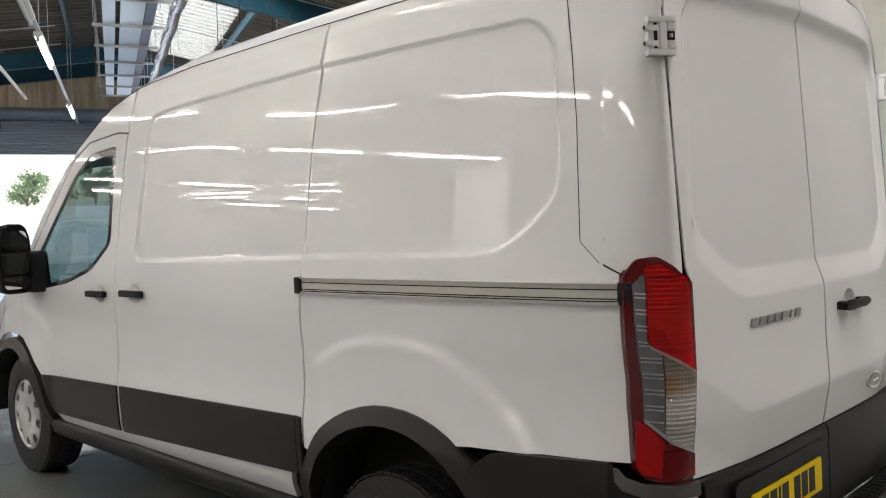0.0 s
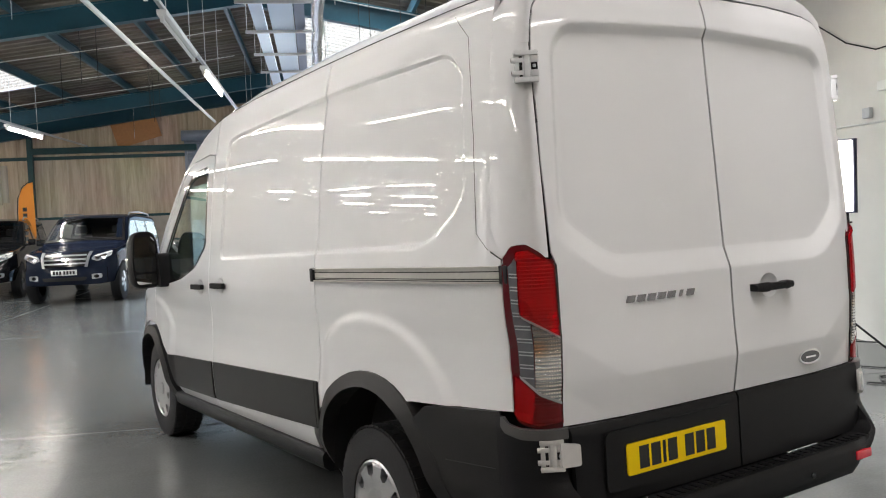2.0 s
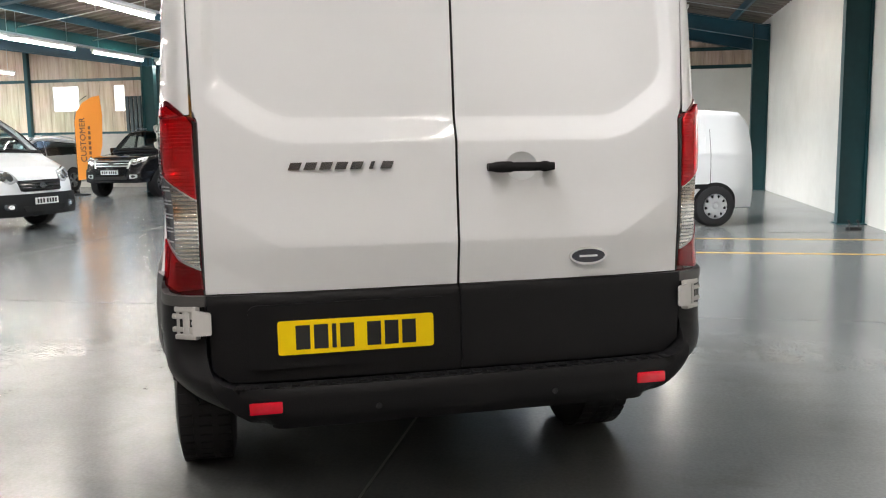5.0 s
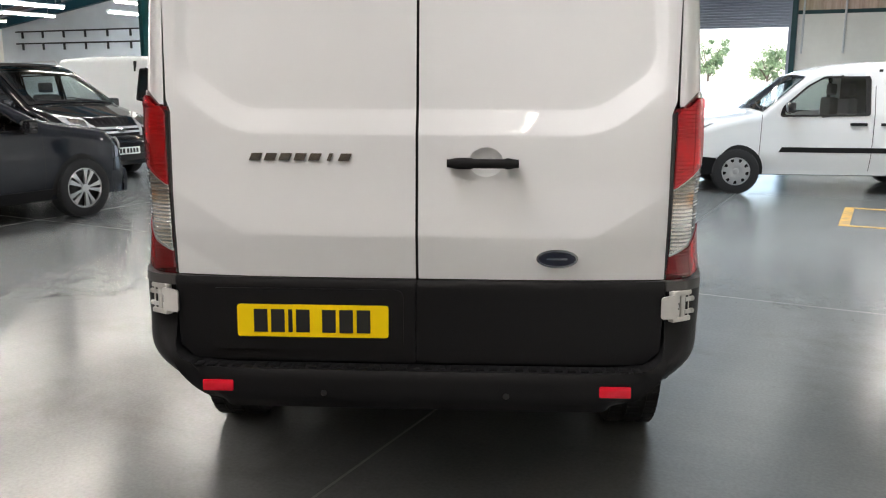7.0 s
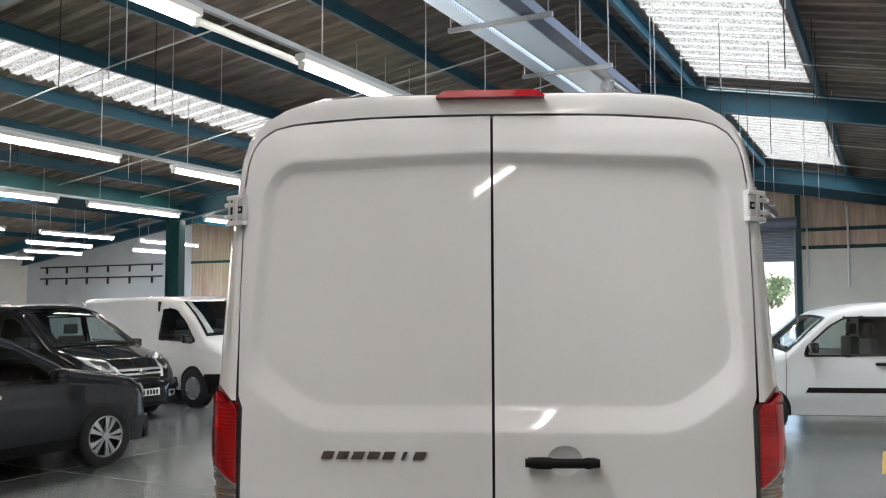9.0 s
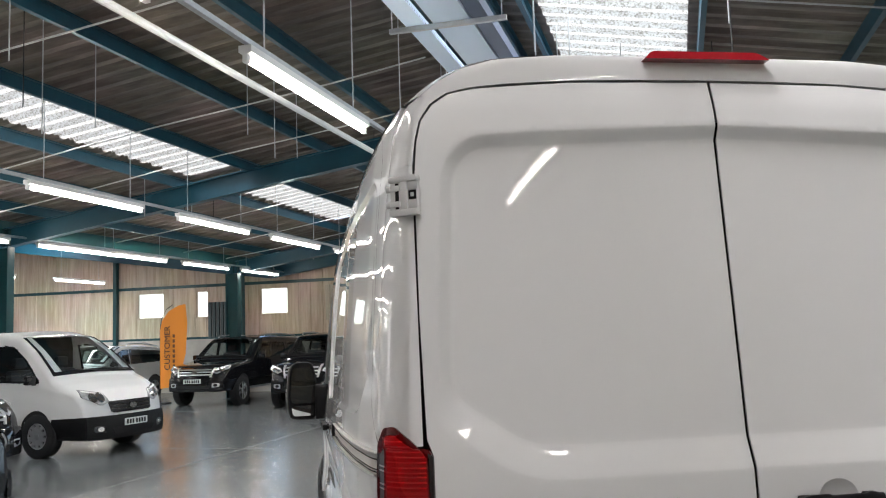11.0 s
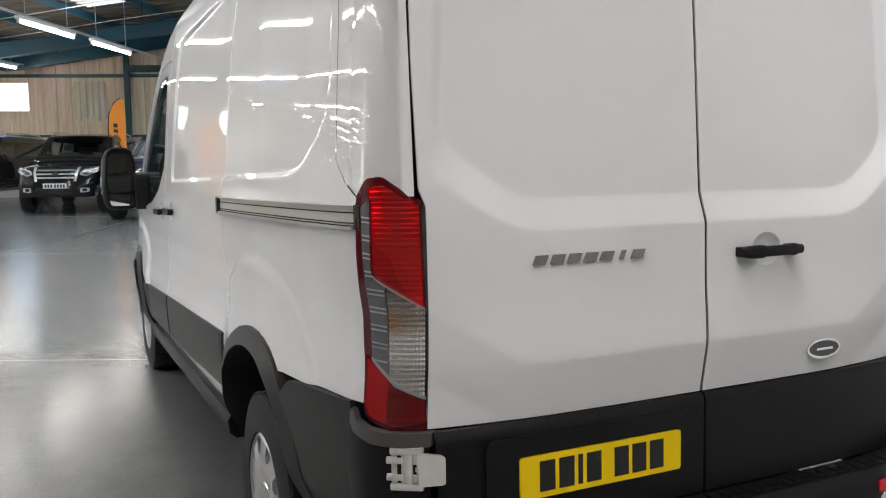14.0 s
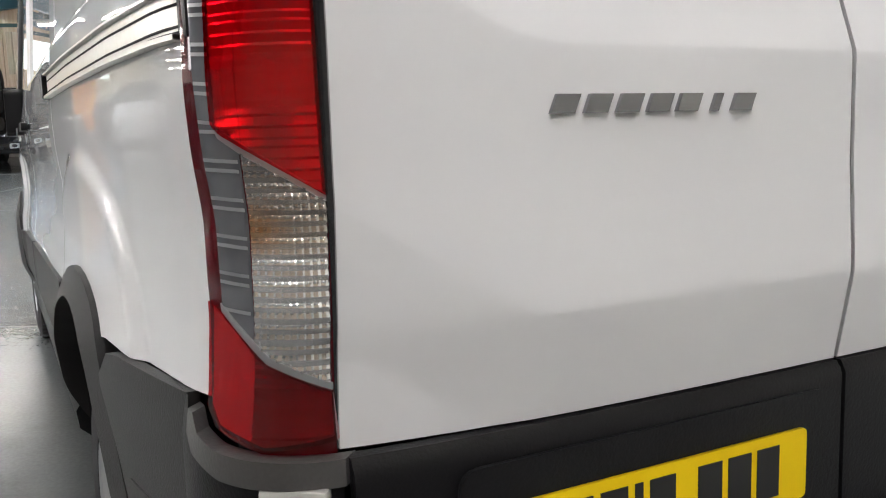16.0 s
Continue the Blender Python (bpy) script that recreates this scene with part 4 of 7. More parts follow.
# rear doors
REC = rounded([(-0.580, 1.462), (-0.778, 1.60), (-0.745, 2.185), (-0.692, 2.243), (0, 2.270), (0.692, 2.243), (0.745, 2.185), (0.778, 1.60), (0.580, 1.462)], 0.07)
Y_Z = smooth_table([0.4, 0.9, 1.05, 1.22, 1.38, 1.47, 1.8, 2.28, 2.36, 2.44, 2.5], [-0.045, -0.052, -0.063, -0.054, -0.053, -0.050, -0.033, -0.006, 0.006, 0.03, 0.05], 0.03)


def band(z):
    """Width of the sloping band round the pressed panel."""
    return 0.034 + 0.048 * step01((1.64 - z) / 0.12)


def chin(x):
    return 1.045 + 0.60 * np.clip(np.abs(x) - 0.58, 0, 0.3)


def rear_y(x, z):
    p = np.stack([x, z], 1)
    d = sdf(REC, p)
    y = Y_Z(z) + 0.025 * (1 - np.clip(d / band(z), 0, 1))
    y = y + 0.11 * np.clip(chin(x) - z, 0, 0.17)
    y = y + 0.045 * (np.abs(x) / 0.85) ** 4
    y = y + 0.020 * np.clip(1 - ((x - 0.226) / 0.056) ** 2 - ((z - 1.293) / 0.048) ** 2, 0, 1) ** 0.7
    return y


def rear_skin(p, out=0.0):
    return np.stack([p[:, 0], rear_y(p[:, 0], p[:, 1]) - out, p[:, 1]], 1)


DOOR_L = [(-0.0046, 0.9015), (-0.0046, 2.435), (-0.40, 2.43), (-0.68, 2.412)] + [(-0.68 - 0.158 * math.sin(radians(a)), 2.412 - 0.155 * (1 - math.cos(radians(a)))) for a in (25, 45, 65)] + [(-0.838, 2.262), (-0.847, 2.17), (-0.849, 1.8), (-0.843, 1.49), (-0.828, 1.45), (-0.828, 0.9015)]
DOOR_R = [(-a, b) for a, b in DOOR_L]
BLK_L = [(-0.0046, 0.615), (-0.0046, 0.8985), (-0.826, 0.8985), (-0.815, 0.66), (-0.76, 0.615)]
BLK_R = [(-a, b) for a, b in BLK_L]
CUP = [(0.226 + 0.056 * math.cos(a), 1.293 + 0.048 * math.sin(a)) for a in np.linspace(0, 2 * math.pi, 40, endpoint=False)]
CREASES = [offset(REC, -0.0025), offset(REC, 0.0025), offset(REC, lambda p: float(band(np.array([p[1]]))[0]) - 0.003), offset(REC, lambda p: float(band(np.array([p[1]]))[0]) + 0.003), CUP + CUP[:1]]
CREASES += [[(x, float(chin(np.array([x]))[0]) + dz) for x in np.linspace(-0.82, 0.82, 130)] for dz in (0.003, -0.003)]
doors = []
for outline, blk, lab in ((DOOR_L, BLK_L, "white rear door carrying the number plate"), (DOOR_R, BLK_R, "white rear door carrying the handle")):
    d = part("rear_door", patch(outline, 0.013, rear_skin, (0, -1, 0), lip=(0, 0.006, 0), lines=CREASES), M_WHITE, van, lab)
    part("lower_moulding", patch(blk, 0.018, lambda p: np.stack([p[:, 0], np.full(len(p), -0.053) + 0.010 * step01((p[:, 1] - 0.882) / 0.018) + 0.025 * (np.abs(p[:, 0]) / 0.85) ** 4, p[:, 1]], 1), (0, -1, 0), lip=(0, 0.02, 0)), M_BLACKPL, d, "black plastic lower door panel")
    doors.append(d)
bm = bmesh.new()
rows = []
for z in np.linspace(0.62, 2.43, 110):
    y = float(rear_y(np.array([0.0]), np.array([z]))[0]) + 0.013 if z > 0.9 else -0.044
    rows.append([bm.verts.new((-0.0045, y, z)), bm.verts.new((0.0045, y, z)), bm.verts.new((0.0045, y + 0.05, z)), bm.verts.new((-0.0045, y + 0.05, z))])
for p, q in zip(rows, rows[1:]):
    for k in range(4):
        bm.faces.new((p[k], p[(k + 1) % 4], q[(k + 1) % 4], q[k]))
part("door_seal", bm, M_DARK, van, smooth=False)

# header over the doors, turning down into the corners
HEAD_L = [(0.0, 2.443), (0.22, 2.442), (0.42, 2.437), (0.58, 2.428), (0.685, 2.4185), (0.752, 2.402), (0.797, 2.371), (0.828, 2.324), (0.842, 2.270), (0.851, 2.20)]
s_top = np.array([0.0, 0.28, 0.54, 0.75, 0.87, 0.95, 1.0])
top = roof_skin(np.stack([s_top, np.full(7, 0.05)], 1))
hy = np.array([0.13, 0.185, 0.185])
hz = np.array([2.385, 2.31, 2.20])
HEAD_U = np.concatenate([top, np.stack([half_width(hy, hz), hy, hz], 1)])


def header_skin(p):
    i = np.abs(p[:, 0]) * 9
    k = np.arange(10)
    lx, lz = np.interp(i, k, [q[0] for q in HEAD_L]), np.interp(i, k, [q[1] for q in HEAD_L])
    ly = rear_y(lx, lz) + 0.001
    ux, uy, uz = (np.interp(i, k, HEAD_U[:, j]) for j in range(3))
    t = np.clip(p[:, 1], 0, 1) * math.pi / 2
    x = lx + (ux - lx) * np.sin(t)
    y = ly + (uy - ly) * (1 - np.cos(t))
    z = lz + (uz - lz) * np.sin(t)
    return np.stack([np.sign(p[:, 0]) * x, y, z], 1)


part("roof_header", patch([(-1, 0), (1, 0), (1, 1), (-1, 1)], 0.03, header_skin, (0, -1, 0.5), lip=(0, 0.015, 0)), M_WHITE, van)

# rear corner pillars with the lamps


def corner_skin(sign, out=0.0):
    def fn(p):
        k, z = p[:, 0], p[:, 1]
        x0 = np.where(z < 1.47, 0.832, 0.853) - 0.002 * step01((z - 2.05) / 0.15)
        y0 = rear_y(x0, z) + 0.004
        y1 = np.full(len(p), 0.185)
        x1 = half_width(y1, z)
        t = np.clip(k, 0, 1) * math.pi / 2
        x = x0 + (x1 - x0) * np.sin(t) ** 0.95
        proud = out(p) if callable(out) else out
        y = y0 + (y1 - y0) * (1 - np.cos(t))
        nx, ny = np.sin(t) * 0.8, -np.cos(t)
        tuck = 0.075 * np.clip((0.70 - z) / 0.20, 0, 1) ** 1.9 * (1 - 0.75 * np.clip(k, 0, 1))
        return np.stack([sign * (x + proud * nx - tuck), y + proud * ny, z], 1)
    return fn


def saw(z, mid):
    """Reflector steps: those above mid look down, those below look up."""
    f = (z / 0.0125) % 1.0
    w = np.clip((mid - z) / 0.05, -1, 1)
    return np.where(w > 0, 1 - f, f) * np.abs(w)


def lamp_pt(px, py):
    """Lamp outline: across from its inner edge, and height."""
    return (1 - (px - 95) / 205.0 * 1.0) * 0.80, 0.905 + (800 - py) / 735.0 * 0.618


LAMP_RIM = rounded([(96, 128), (134, 70), (190, 64), (255, 104), (294, 138), (300, 160), (309, 806), (230, 812), (135, 780), (112, 742), (100, 560)], 14, 3)
M_HINGE = material("hinge_paint", (0.62, 0.61, 0.58), rough=0.35, coat=0.4, grain=0.08, scale=40)
for sign in (-1, 1):
    way = (sign * 0.7, -0.7, 0)
    part("corner_pillar", patch([(0, 1.475), (0.0, 2.202), (0.5, 2.202), (1, 2.202), (1, 1.58), (0.8, 1.49), (0.5, 1.475)], 0.03, corner_skin(sign), way), M_WHITE, van)
    lamp = part("tail_lamp", patch([lamp_pt(*q) for q in LAMP_RIM], 0.02, corner_skin(sign, 0.008), way, lip=(-sign * 0.01, 0.02, 0)), M_REDDARK, van, "tall red and clear tail lamp")

    def piece(name, mat, pts, out, step=0.02, label="", owner=lamp, lip=0.005):
        return part(name, patch([lamp_pt(*q) for q in pts], step, corner_skin(sign, out), way, lip=(-sign * lip * 0.7, lip, 0)), mat, owner, label)
    piece("gasket", M_BLACKGL, ((286, 142), (300, 152), (309, 798), (298, 800)), 0.011)
    piece("reflector_bowl", M_REFLECT, ((152, 100), (160, 92), (196, 90), (258, 126), (282, 158), (285, 436), (160, 352), (152, 340)), lambda p: 0.011 + 0.0036 * saw(p[:, 1], 1.335), 0.0032)
    piece("stop_lens", M_RED, ((150, 98), (158, 90), (196, 87), (260, 124), (284, 156), (287, 438), (160, 354), (150, 341)), lambda p: 0.020 + 0.0005 * np.sin(p[:, 1] * 2 * math.pi / 0.012), 0.006, lip=0.010)
    piece("side_strip", M_SMOKE, ((119, 152), (150, 118), (154, 352), (183, 376), (184, 640), (134, 596)), 0.013)
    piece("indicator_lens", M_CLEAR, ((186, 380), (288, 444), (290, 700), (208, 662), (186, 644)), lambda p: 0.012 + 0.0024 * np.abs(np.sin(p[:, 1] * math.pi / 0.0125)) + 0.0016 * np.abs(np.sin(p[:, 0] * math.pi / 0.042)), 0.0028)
    piece("lens_divider", M_SILVER, ((152, 350), (162, 350), (288, 436), (288, 446), (186, 382), (156, 360)), 0.0155, lip=0.003)
    piece("lens_divider", M_SILVER, ((132, 590), (140, 596), (208, 660), (292, 700), (292, 710), (204, 670), (134, 602)), 0.0155, lip=0.003)
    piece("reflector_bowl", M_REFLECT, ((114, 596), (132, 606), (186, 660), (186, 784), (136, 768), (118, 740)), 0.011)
    # inner part of the lower reflector, in a darker tone
    piece("reflector_bowl", M_REFLECTD, ((187, 662), (204, 674), (290, 714), (294, 780), (205, 790), (187, 784)), lambda p: 0.011 + 0.0052 * saw(p[:, 1], 0.955), 0.004)
    piece("lower_lens", M_RED, ((112, 590), (132, 602), (204, 670), (291, 710), (296, 784), (205, 794), (134, 770), (116, 741)), 0.019, lip=0.010)
    for k in range(18):
        y = 178 + (k // 2) * 52 + (k % 2) * 13
        e = 151 if y < 345 else 181
        b0 = 120 + 14 * (y - 150) / 450
        if y < 600:
            part("lens_rib", patch([lamp_pt(*q) for q in ((b0 + 2, y), (e, y + 3), (e, y + 8), (b0 + 2, y + 5))], 0.05, corner_skin(sign, 0.0152), way), M_SILVER, lamp)
    # moulding under the lamp, its highlight painted as a grey base
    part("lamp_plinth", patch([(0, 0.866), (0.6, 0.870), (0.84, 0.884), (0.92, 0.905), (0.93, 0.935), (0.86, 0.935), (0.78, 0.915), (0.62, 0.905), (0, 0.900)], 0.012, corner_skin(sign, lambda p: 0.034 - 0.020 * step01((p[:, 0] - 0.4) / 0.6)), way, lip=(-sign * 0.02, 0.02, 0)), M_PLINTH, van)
    part("panel_seam", patch([(1, 1.506), (0.80, 1.478), (0.80, 1.473), (1, 1.500)], 0.03, corner_skin(sign, 0.0015), way), M_DARK, van)
    bm = bmesh.new()
    prism(bm, rounded([(0.812, 0.778), (0.872, 0.774), (0.872, 0.858), (0.812, 0.850)], 0.008, 3), lambda a, b, t: (sign * a, t + 0.45 * (a - 0.830), b), -0.050, -0.038)
    part("hinge_plate", bm, M_HINGE, van)
    # hinges
    for z in (2.115, 0.815):
        up = z > 1
        hm = pose(sign * (0.872 if up else 0.885), (0.028 if up else 0.0), z, 0, 0, sign * 34)
        bm = bmesh.new()
        box(bm, (-0.042, -0.008, -0.052), (0.036, 0.014, 0.052), 0.006)
        box(bm, (-0.044, -0.014, 0.036), (0.038, 0.012, 0.053), 0.004)
        box(bm, (-0.044, -0.014, -0.053), (0.038, 0.012, -0.036), 0.004)
        box(bm, (-0.010, -0.013, -0.038), (0.010, 0.012, 0.038), 0.004)
        hinge = part("door_hinge", bm, M_WHITE if up else M_HINGE, van, "cast door hinge with open slots", m=hm)
        for dz in (-0.021, 0.021):
            bm = bmesh.new()
            box(bm, (sign * 0.030 - 0.018, -0.012, dz - 0.008), (sign * 0.030 + 0.018, 0.004, dz + 0.008), 0.003)
            cyl(bm, (sign * 0.040, -0.006, dz), (sign * 0.052, -0.006, dz), 0.009, n=12)
            part("hinge_arm", bm, M_WHITE if up else M_HINGE, hinge)
            bm = bmesh.new()
            cyl(bm, (sign * 0.0522, -0.006, dz), (sign * 0.0532, -0.006, dz), 0.006, n=10)
            part("bolt_head", bm, M_DARK, hinge)
        for dz in (-0.024, 0.024):
            bm = bmesh.new()
            box(bm, (-sign * 0.027 - 0.013, -0.0125, dz - 0.010), (-sign * 0.027 + 0.013, -0.0085, dz + 0.010), 0.002)
            part("hinge_lug", bm, M_WHITE if up else M_HINGE, hinge)
        for xx, w, h in ((-sign * 0.024, 0.011, 0.012), (sign * 0.021, 0.005, 0.034)):
            bm = bmesh.new()
            box(bm, (xx - w, -0.0095, -h), (xx + w, -0.0081, h))
            part("hinge_slot", bm, M_DARK, hinge, smooth=False)
        bm = bmesh.new()
        cyl(bm, (-sign * 0.024, -0.010, -0.005), (-sign * 0.024, -0.010, 0.005), 0.005, n=8)
        part("hinge_catch", bm, M_STEEL, hinge)

# high stop lamp
bm = bmesh.new()
prism(bm, rounded([(-0.195, 2.503), (-0.165, 2.530), (0.155, 2.530), (0.185, 2.503)], 0.01, 3), lambda a, b, t: (a, t + 0.75 * (b - 2.503), b - 0.02 * (a / 0.3) ** 2), 0.004, 0.08)
part("stop_lamp", bm, lens_plastic("deep_red_lens", (0.24, 0.006, 0.012)), van, "red high-level stop lamp")

# bumper: one shell from flank to flank, with a step along its top


def bumper_skin(p):
    sign = np.where(p[:, 0] < 0, -1.0, 1.0)
    k, z = np.abs(p[:, 0]) - 1, p[:, 1]
    c = corner_skin(1, lambda q: 0.026 - 0.012 * step01((q[:, 0] - 0.5) / 0.5))(np.stack([np.clip(k, 0, 1), z], 1))
    x = np.where(k < 0, 0.832 * (1 + k), c[:, 0])
    sweep = step01((0.74 - z) / 0.13)
    y = np.where(k < 0, c[:, 1], c[:, 1]) - 0.095 * sweep * np.clip(1 - np.clip(k, 0, 1), 0, 1) ** 1.6
    bar = -0.150 + 0.010 * (np.abs(x) / 0.83) ** 3
    mid = step01((np.abs(x) - 0.60) / 0.23)
    y = np.where(k < 0, bar * (1 - mid) + y * mid, y)
    y = y + 0.012 * np.clip((z - 0.598) / 0.012, 0, 1) ** 2 * (k < -0.1) + 0.6 * np.clip(0.515 - z, 0, 0.05)
    tuck = 0.050 * np.clip((0.65 - z) / 0.1, 0, 1.6) ** 2.1 * (1 - 0.5 * np.clip(k, 0, 1)) * step01((np.abs(x) - 0.58) / 0.25)
    return np.stack([sign * (x - tuck), y, z], 1)


edge = [(1.995, 0.948), (1.995, 0.515), (1.6, 0.515), (1.35, 0.514), (1.15, 0.508), (1.0, 0.500), (0.93, 0.492), (0.84, 0.482), (0.72, 0.477)]
top = [(0.855, 0.609), (0.90, 0.612), (0.945, 0.624), (0.975, 0.645), (0.99, 0.672), (1.0, 0.71), (1.0, 0.866), (1.6, 0.870), (1.84, 0.885), (1.93, 0.930), (1.95, 0.950)]
shell = edge + [(-a, b) for a, b in reversed(edge)] + [(-a, b) for a, b in reversed(top)] + top
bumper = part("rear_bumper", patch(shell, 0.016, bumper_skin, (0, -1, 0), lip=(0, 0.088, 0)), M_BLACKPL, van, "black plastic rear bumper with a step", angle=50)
for k in range(-17, 18):
    x = k * 0.043
    bm = bmesh.new()
    box(bm, (x - 0.014, -0.118, 0.6085), (x + 0.014, -0.07, 0.6135), 0.002)
    part("step_tread", bm, M_BLACKPL, bumper)
for s in (-1, 1):
    bm = bmesh.new()
    box(bm, (-0.052, -0.006, -0.019), (0.052, 0.01, 0.019), 0.006)
    part("reflector", bm, M_REDBRIGHT, bumper, "red bumper reflector", m=pose(s * 0.655, -0.147, 0.553))
    for x in (0.30,):
        bm = bmesh.new()
        cyl(bm, (s * x, -0.154, 0.535), (s * x, -0.13, 0.535), 0.011, n=14)
        part("parking_sensor", bm, M_BLACKGL, bumper)
# number plate: characters are plain bars
bm = bmesh.new()
prism(bm, rounded([(-0.608, 0.700), (-0.095, 0.700), (-0.095, 0.811), (-0.608, 0.811)], 0.01, 3), lambda a, b, t: (a, t, b), -0.0635, -0.0575)
plate = part("number_plate", bm, M_YELLOW, van, "yellow number plate with black bars")
bm = bmesh.new()
prism(bm, rounded([(-0.70, 0.655), (-0.045, 0.655), (-0.045, 0.865), (-0.70, 0.865)], 0.03, 4), lambda a, b, t: (a, t, b), -0.0572, -0.0500)
part("plate_recess", bm, M_BLACKPL, doors[0])
x = -0.551
for k in range(7):
    bm = bmesh.new()
    w = 0.046 if k != 2 else 0.014
    box(bm, (x, -0.0650, 0.716), (x + w, -0.0634, 0.795))
    part("plate_bar", bm, M_INK, plate, smooth=False)
    x += w + 0.0125 + (0.03 if k == 3 else 0)
# badge: slanted chrome bars in place of the name
for k in range(7):
    x0 = -0.556 + k * 0.0495
    bm = bmesh.new()
    w = 0.036 if k != 5 else 0.012
    x0 += 0.012 if k == 5 else 0
    yb = float(rear_y(np.array([x0]), np.array([1.305]))[0])
    prism(bm, [(x0, 1.294), (x0 + w, 1.294), (x0 + w + 0.010, 1.318), (x0 + 0.010, 1.318)], lambda a, b, t: (a, t, b), yb - 0.007, yb + 0.004)
    part("badge_bar", bm, M_BADGE, doors[0], smooth=False)
yo = float(rear_y(np.array([0.464]), np.array([0.977]))[0])
oval = [(0.464 + 0.069 * math.cos(a), 0.977 + 0.031 * math.sin(a)) for a in np.linspace(0, 2 * math.pi, 36, endpoint=False)]
bm = bmesh.new()
prism(bm, oval, lambda a, b, t: (a, t, b), yo - 0.010, yo + 0.006)
badge = part("oval_badge", bm, M_CHROME, doors[1], "oval badge with a chrome rim")
bm = bmesh.new()
prism(bm, [(0.464 + (a - 0.464) * 0.88, 0.977 + (b - 0.977) * 0.76) for a, b in oval], lambda a, b, t: (a, t, b), yo - 0.0115, yo - 0.009)
part("badge_face", bm, material("badge_navy", (0.012, 0.015, 0.03), rough=0.15, coat=0.6), badge)
bm = bmesh.new()
prism(bm, rounded([(0.430, 0.973), (0.498, 0.973), (0.498, 0.980), (0.430, 0.980)], 0.003, 3), lambda a, b, t: (a, t, b), yo - 0.0125, yo - 0.0113)
part("badge_bar", bm, M_CHROME, badge)
# rear handle over its cup
yh = float(rear_y(np.array([0.15]), np.array([1.34]))[0])
bm = bmesh.new()
rows = []
for x in np.linspace(0.0, 1.0, 25):
    e = 1 - (2 * x - 1) ** 10
    hz_ = (0.0155 + 0.0035 * (1 if x < 0.36 or x > 0.82 else 0)) * max(0.72, e)
    yy = yh - 0.030 - 0.006 * math.sin(x * math.pi)
    rows.append([bm.verts.new((0.099 + 0.232 * x, yy + (0.011 * math.cos(a) if math.cos(a) < 0 else 0.016 * math.cos(a)), 1.290 + hz_ * math.sin(a))) for a in np.linspace(0, 2 * math.pi, 14, endpoint=False)])
for a, b in zip(rows, rows[1:]):
    for k in range(14):
        bm.faces.new((a[k], a[(k + 1) % 14], b[(k + 1) % 14], b[k]))
bm.faces.new(rows[0])
bm.faces.new(rows[-1])
box(bm, (0.108, yh - 0.026, 1.276), (0.158, yh + 0.012, 1.304), 0.004)
box(bm, (0.290, yh - 0.026, 1.276), (0.325, yh + 0.012, 1.304), 0.004)
bmesh.ops.recalc_face_normals(bm, faces=bm.faces)
part("door_handle", bm, M_BLACKPL, doors[1], "black pull handle")


def side_handle(y0, y1, z, owner):
    xs = float(half_width(np.array([y0]), np.array([z + 0.06]))[0])
    bm = bmesh.new()
    prism(bm, rounded([(y0, z - 0.016), (y1, z - 0.016), (y1, z + 0.016), (y0, z + 0.016)], 0.012, 4), lambda a, b, t: (-t, a, b), xs + 0.010, xs + 0.034)
    box(bm, (-xs - 0.02, y0 + 0.03, z - 0.01), (-xs + 0.01, y0 + 0.06, z + 0.01))
    box(bm, (-xs - 0.02, y1 - 0.06, z - 0.01), (-xs + 0.01, y1 - 0.03, z + 0.01))
    part("door_handle", bm, M_BLACKPL, owner, "black pull handle")


side_handle(2.79, 3.01, 1.352, van)
side_handle(3.20, 3.41, 1.340, van)
# sliding door rail
ys = np.linspace(0.135, 1.535, 30)
xs = half_width(ys, np.full(30, 1.42))
M_RAIL = material("brushed_rail", (0.66, 0.65, 0.60), rough=0.3, metal=0.35, grain=0.1, scale=60)


def rail_bar(name, prof, mat, owner, label=""):
    bm = bmesh.new()
    rr = [[bm.verts.new((-(x + d), y, z)) for d, z in prof] for x, y in zip(xs, ys)]
    for a, b in zip(rr, rr[1:]):
        for k in range(4):
            bm.faces.new((a[k], a[(k + 1) % 4], b[(k + 1) % 4], b[k]))
    bmesh.ops.recalc_face_normals(bm, faces=bm.faces)
    return part(name, bm, mat, owner, label, smooth=False)


rail = rail_bar("door_rail", [(0.002, 1.449), (0.008, 1.449), (0.008, 1.400), (0.002, 1.400)], M_RAIL, van, "bare metal sliding door rail")
rail_bar("rail_lip", [(0.002, 1.4535), (0.017, 1.4535), (0.017, 1.4495), (0.002, 1.4495)], M_RAIL, rail)
rail_bar("rail_lip", [(0.002, 1.3995), (0.018, 1.3995), (0.018, 1.393), (0.002, 1.393)], M_RAIL, rail)
for z in (1.4365, 1.4105, 1.4035):
    rail_bar("rail_groove", [(0.0082, z), (0.0088, z), (0.0088, z - 0.0035), (0.0082, z - 0.0035)], M_DARK, rail)
for y0, y1 in ((0.10, 0.145), (1.50, 1.535)):
    bm = bmesh.new()
    x = float(half_width(np.array([y0]), np.array([1.42]))[0])
    box(bm, (-x - 0.020, y0, 1.392), (-x + 0.01, y1, 1.455), 0.004)
    part("rail_end", bm, M_BLACKPL, van)

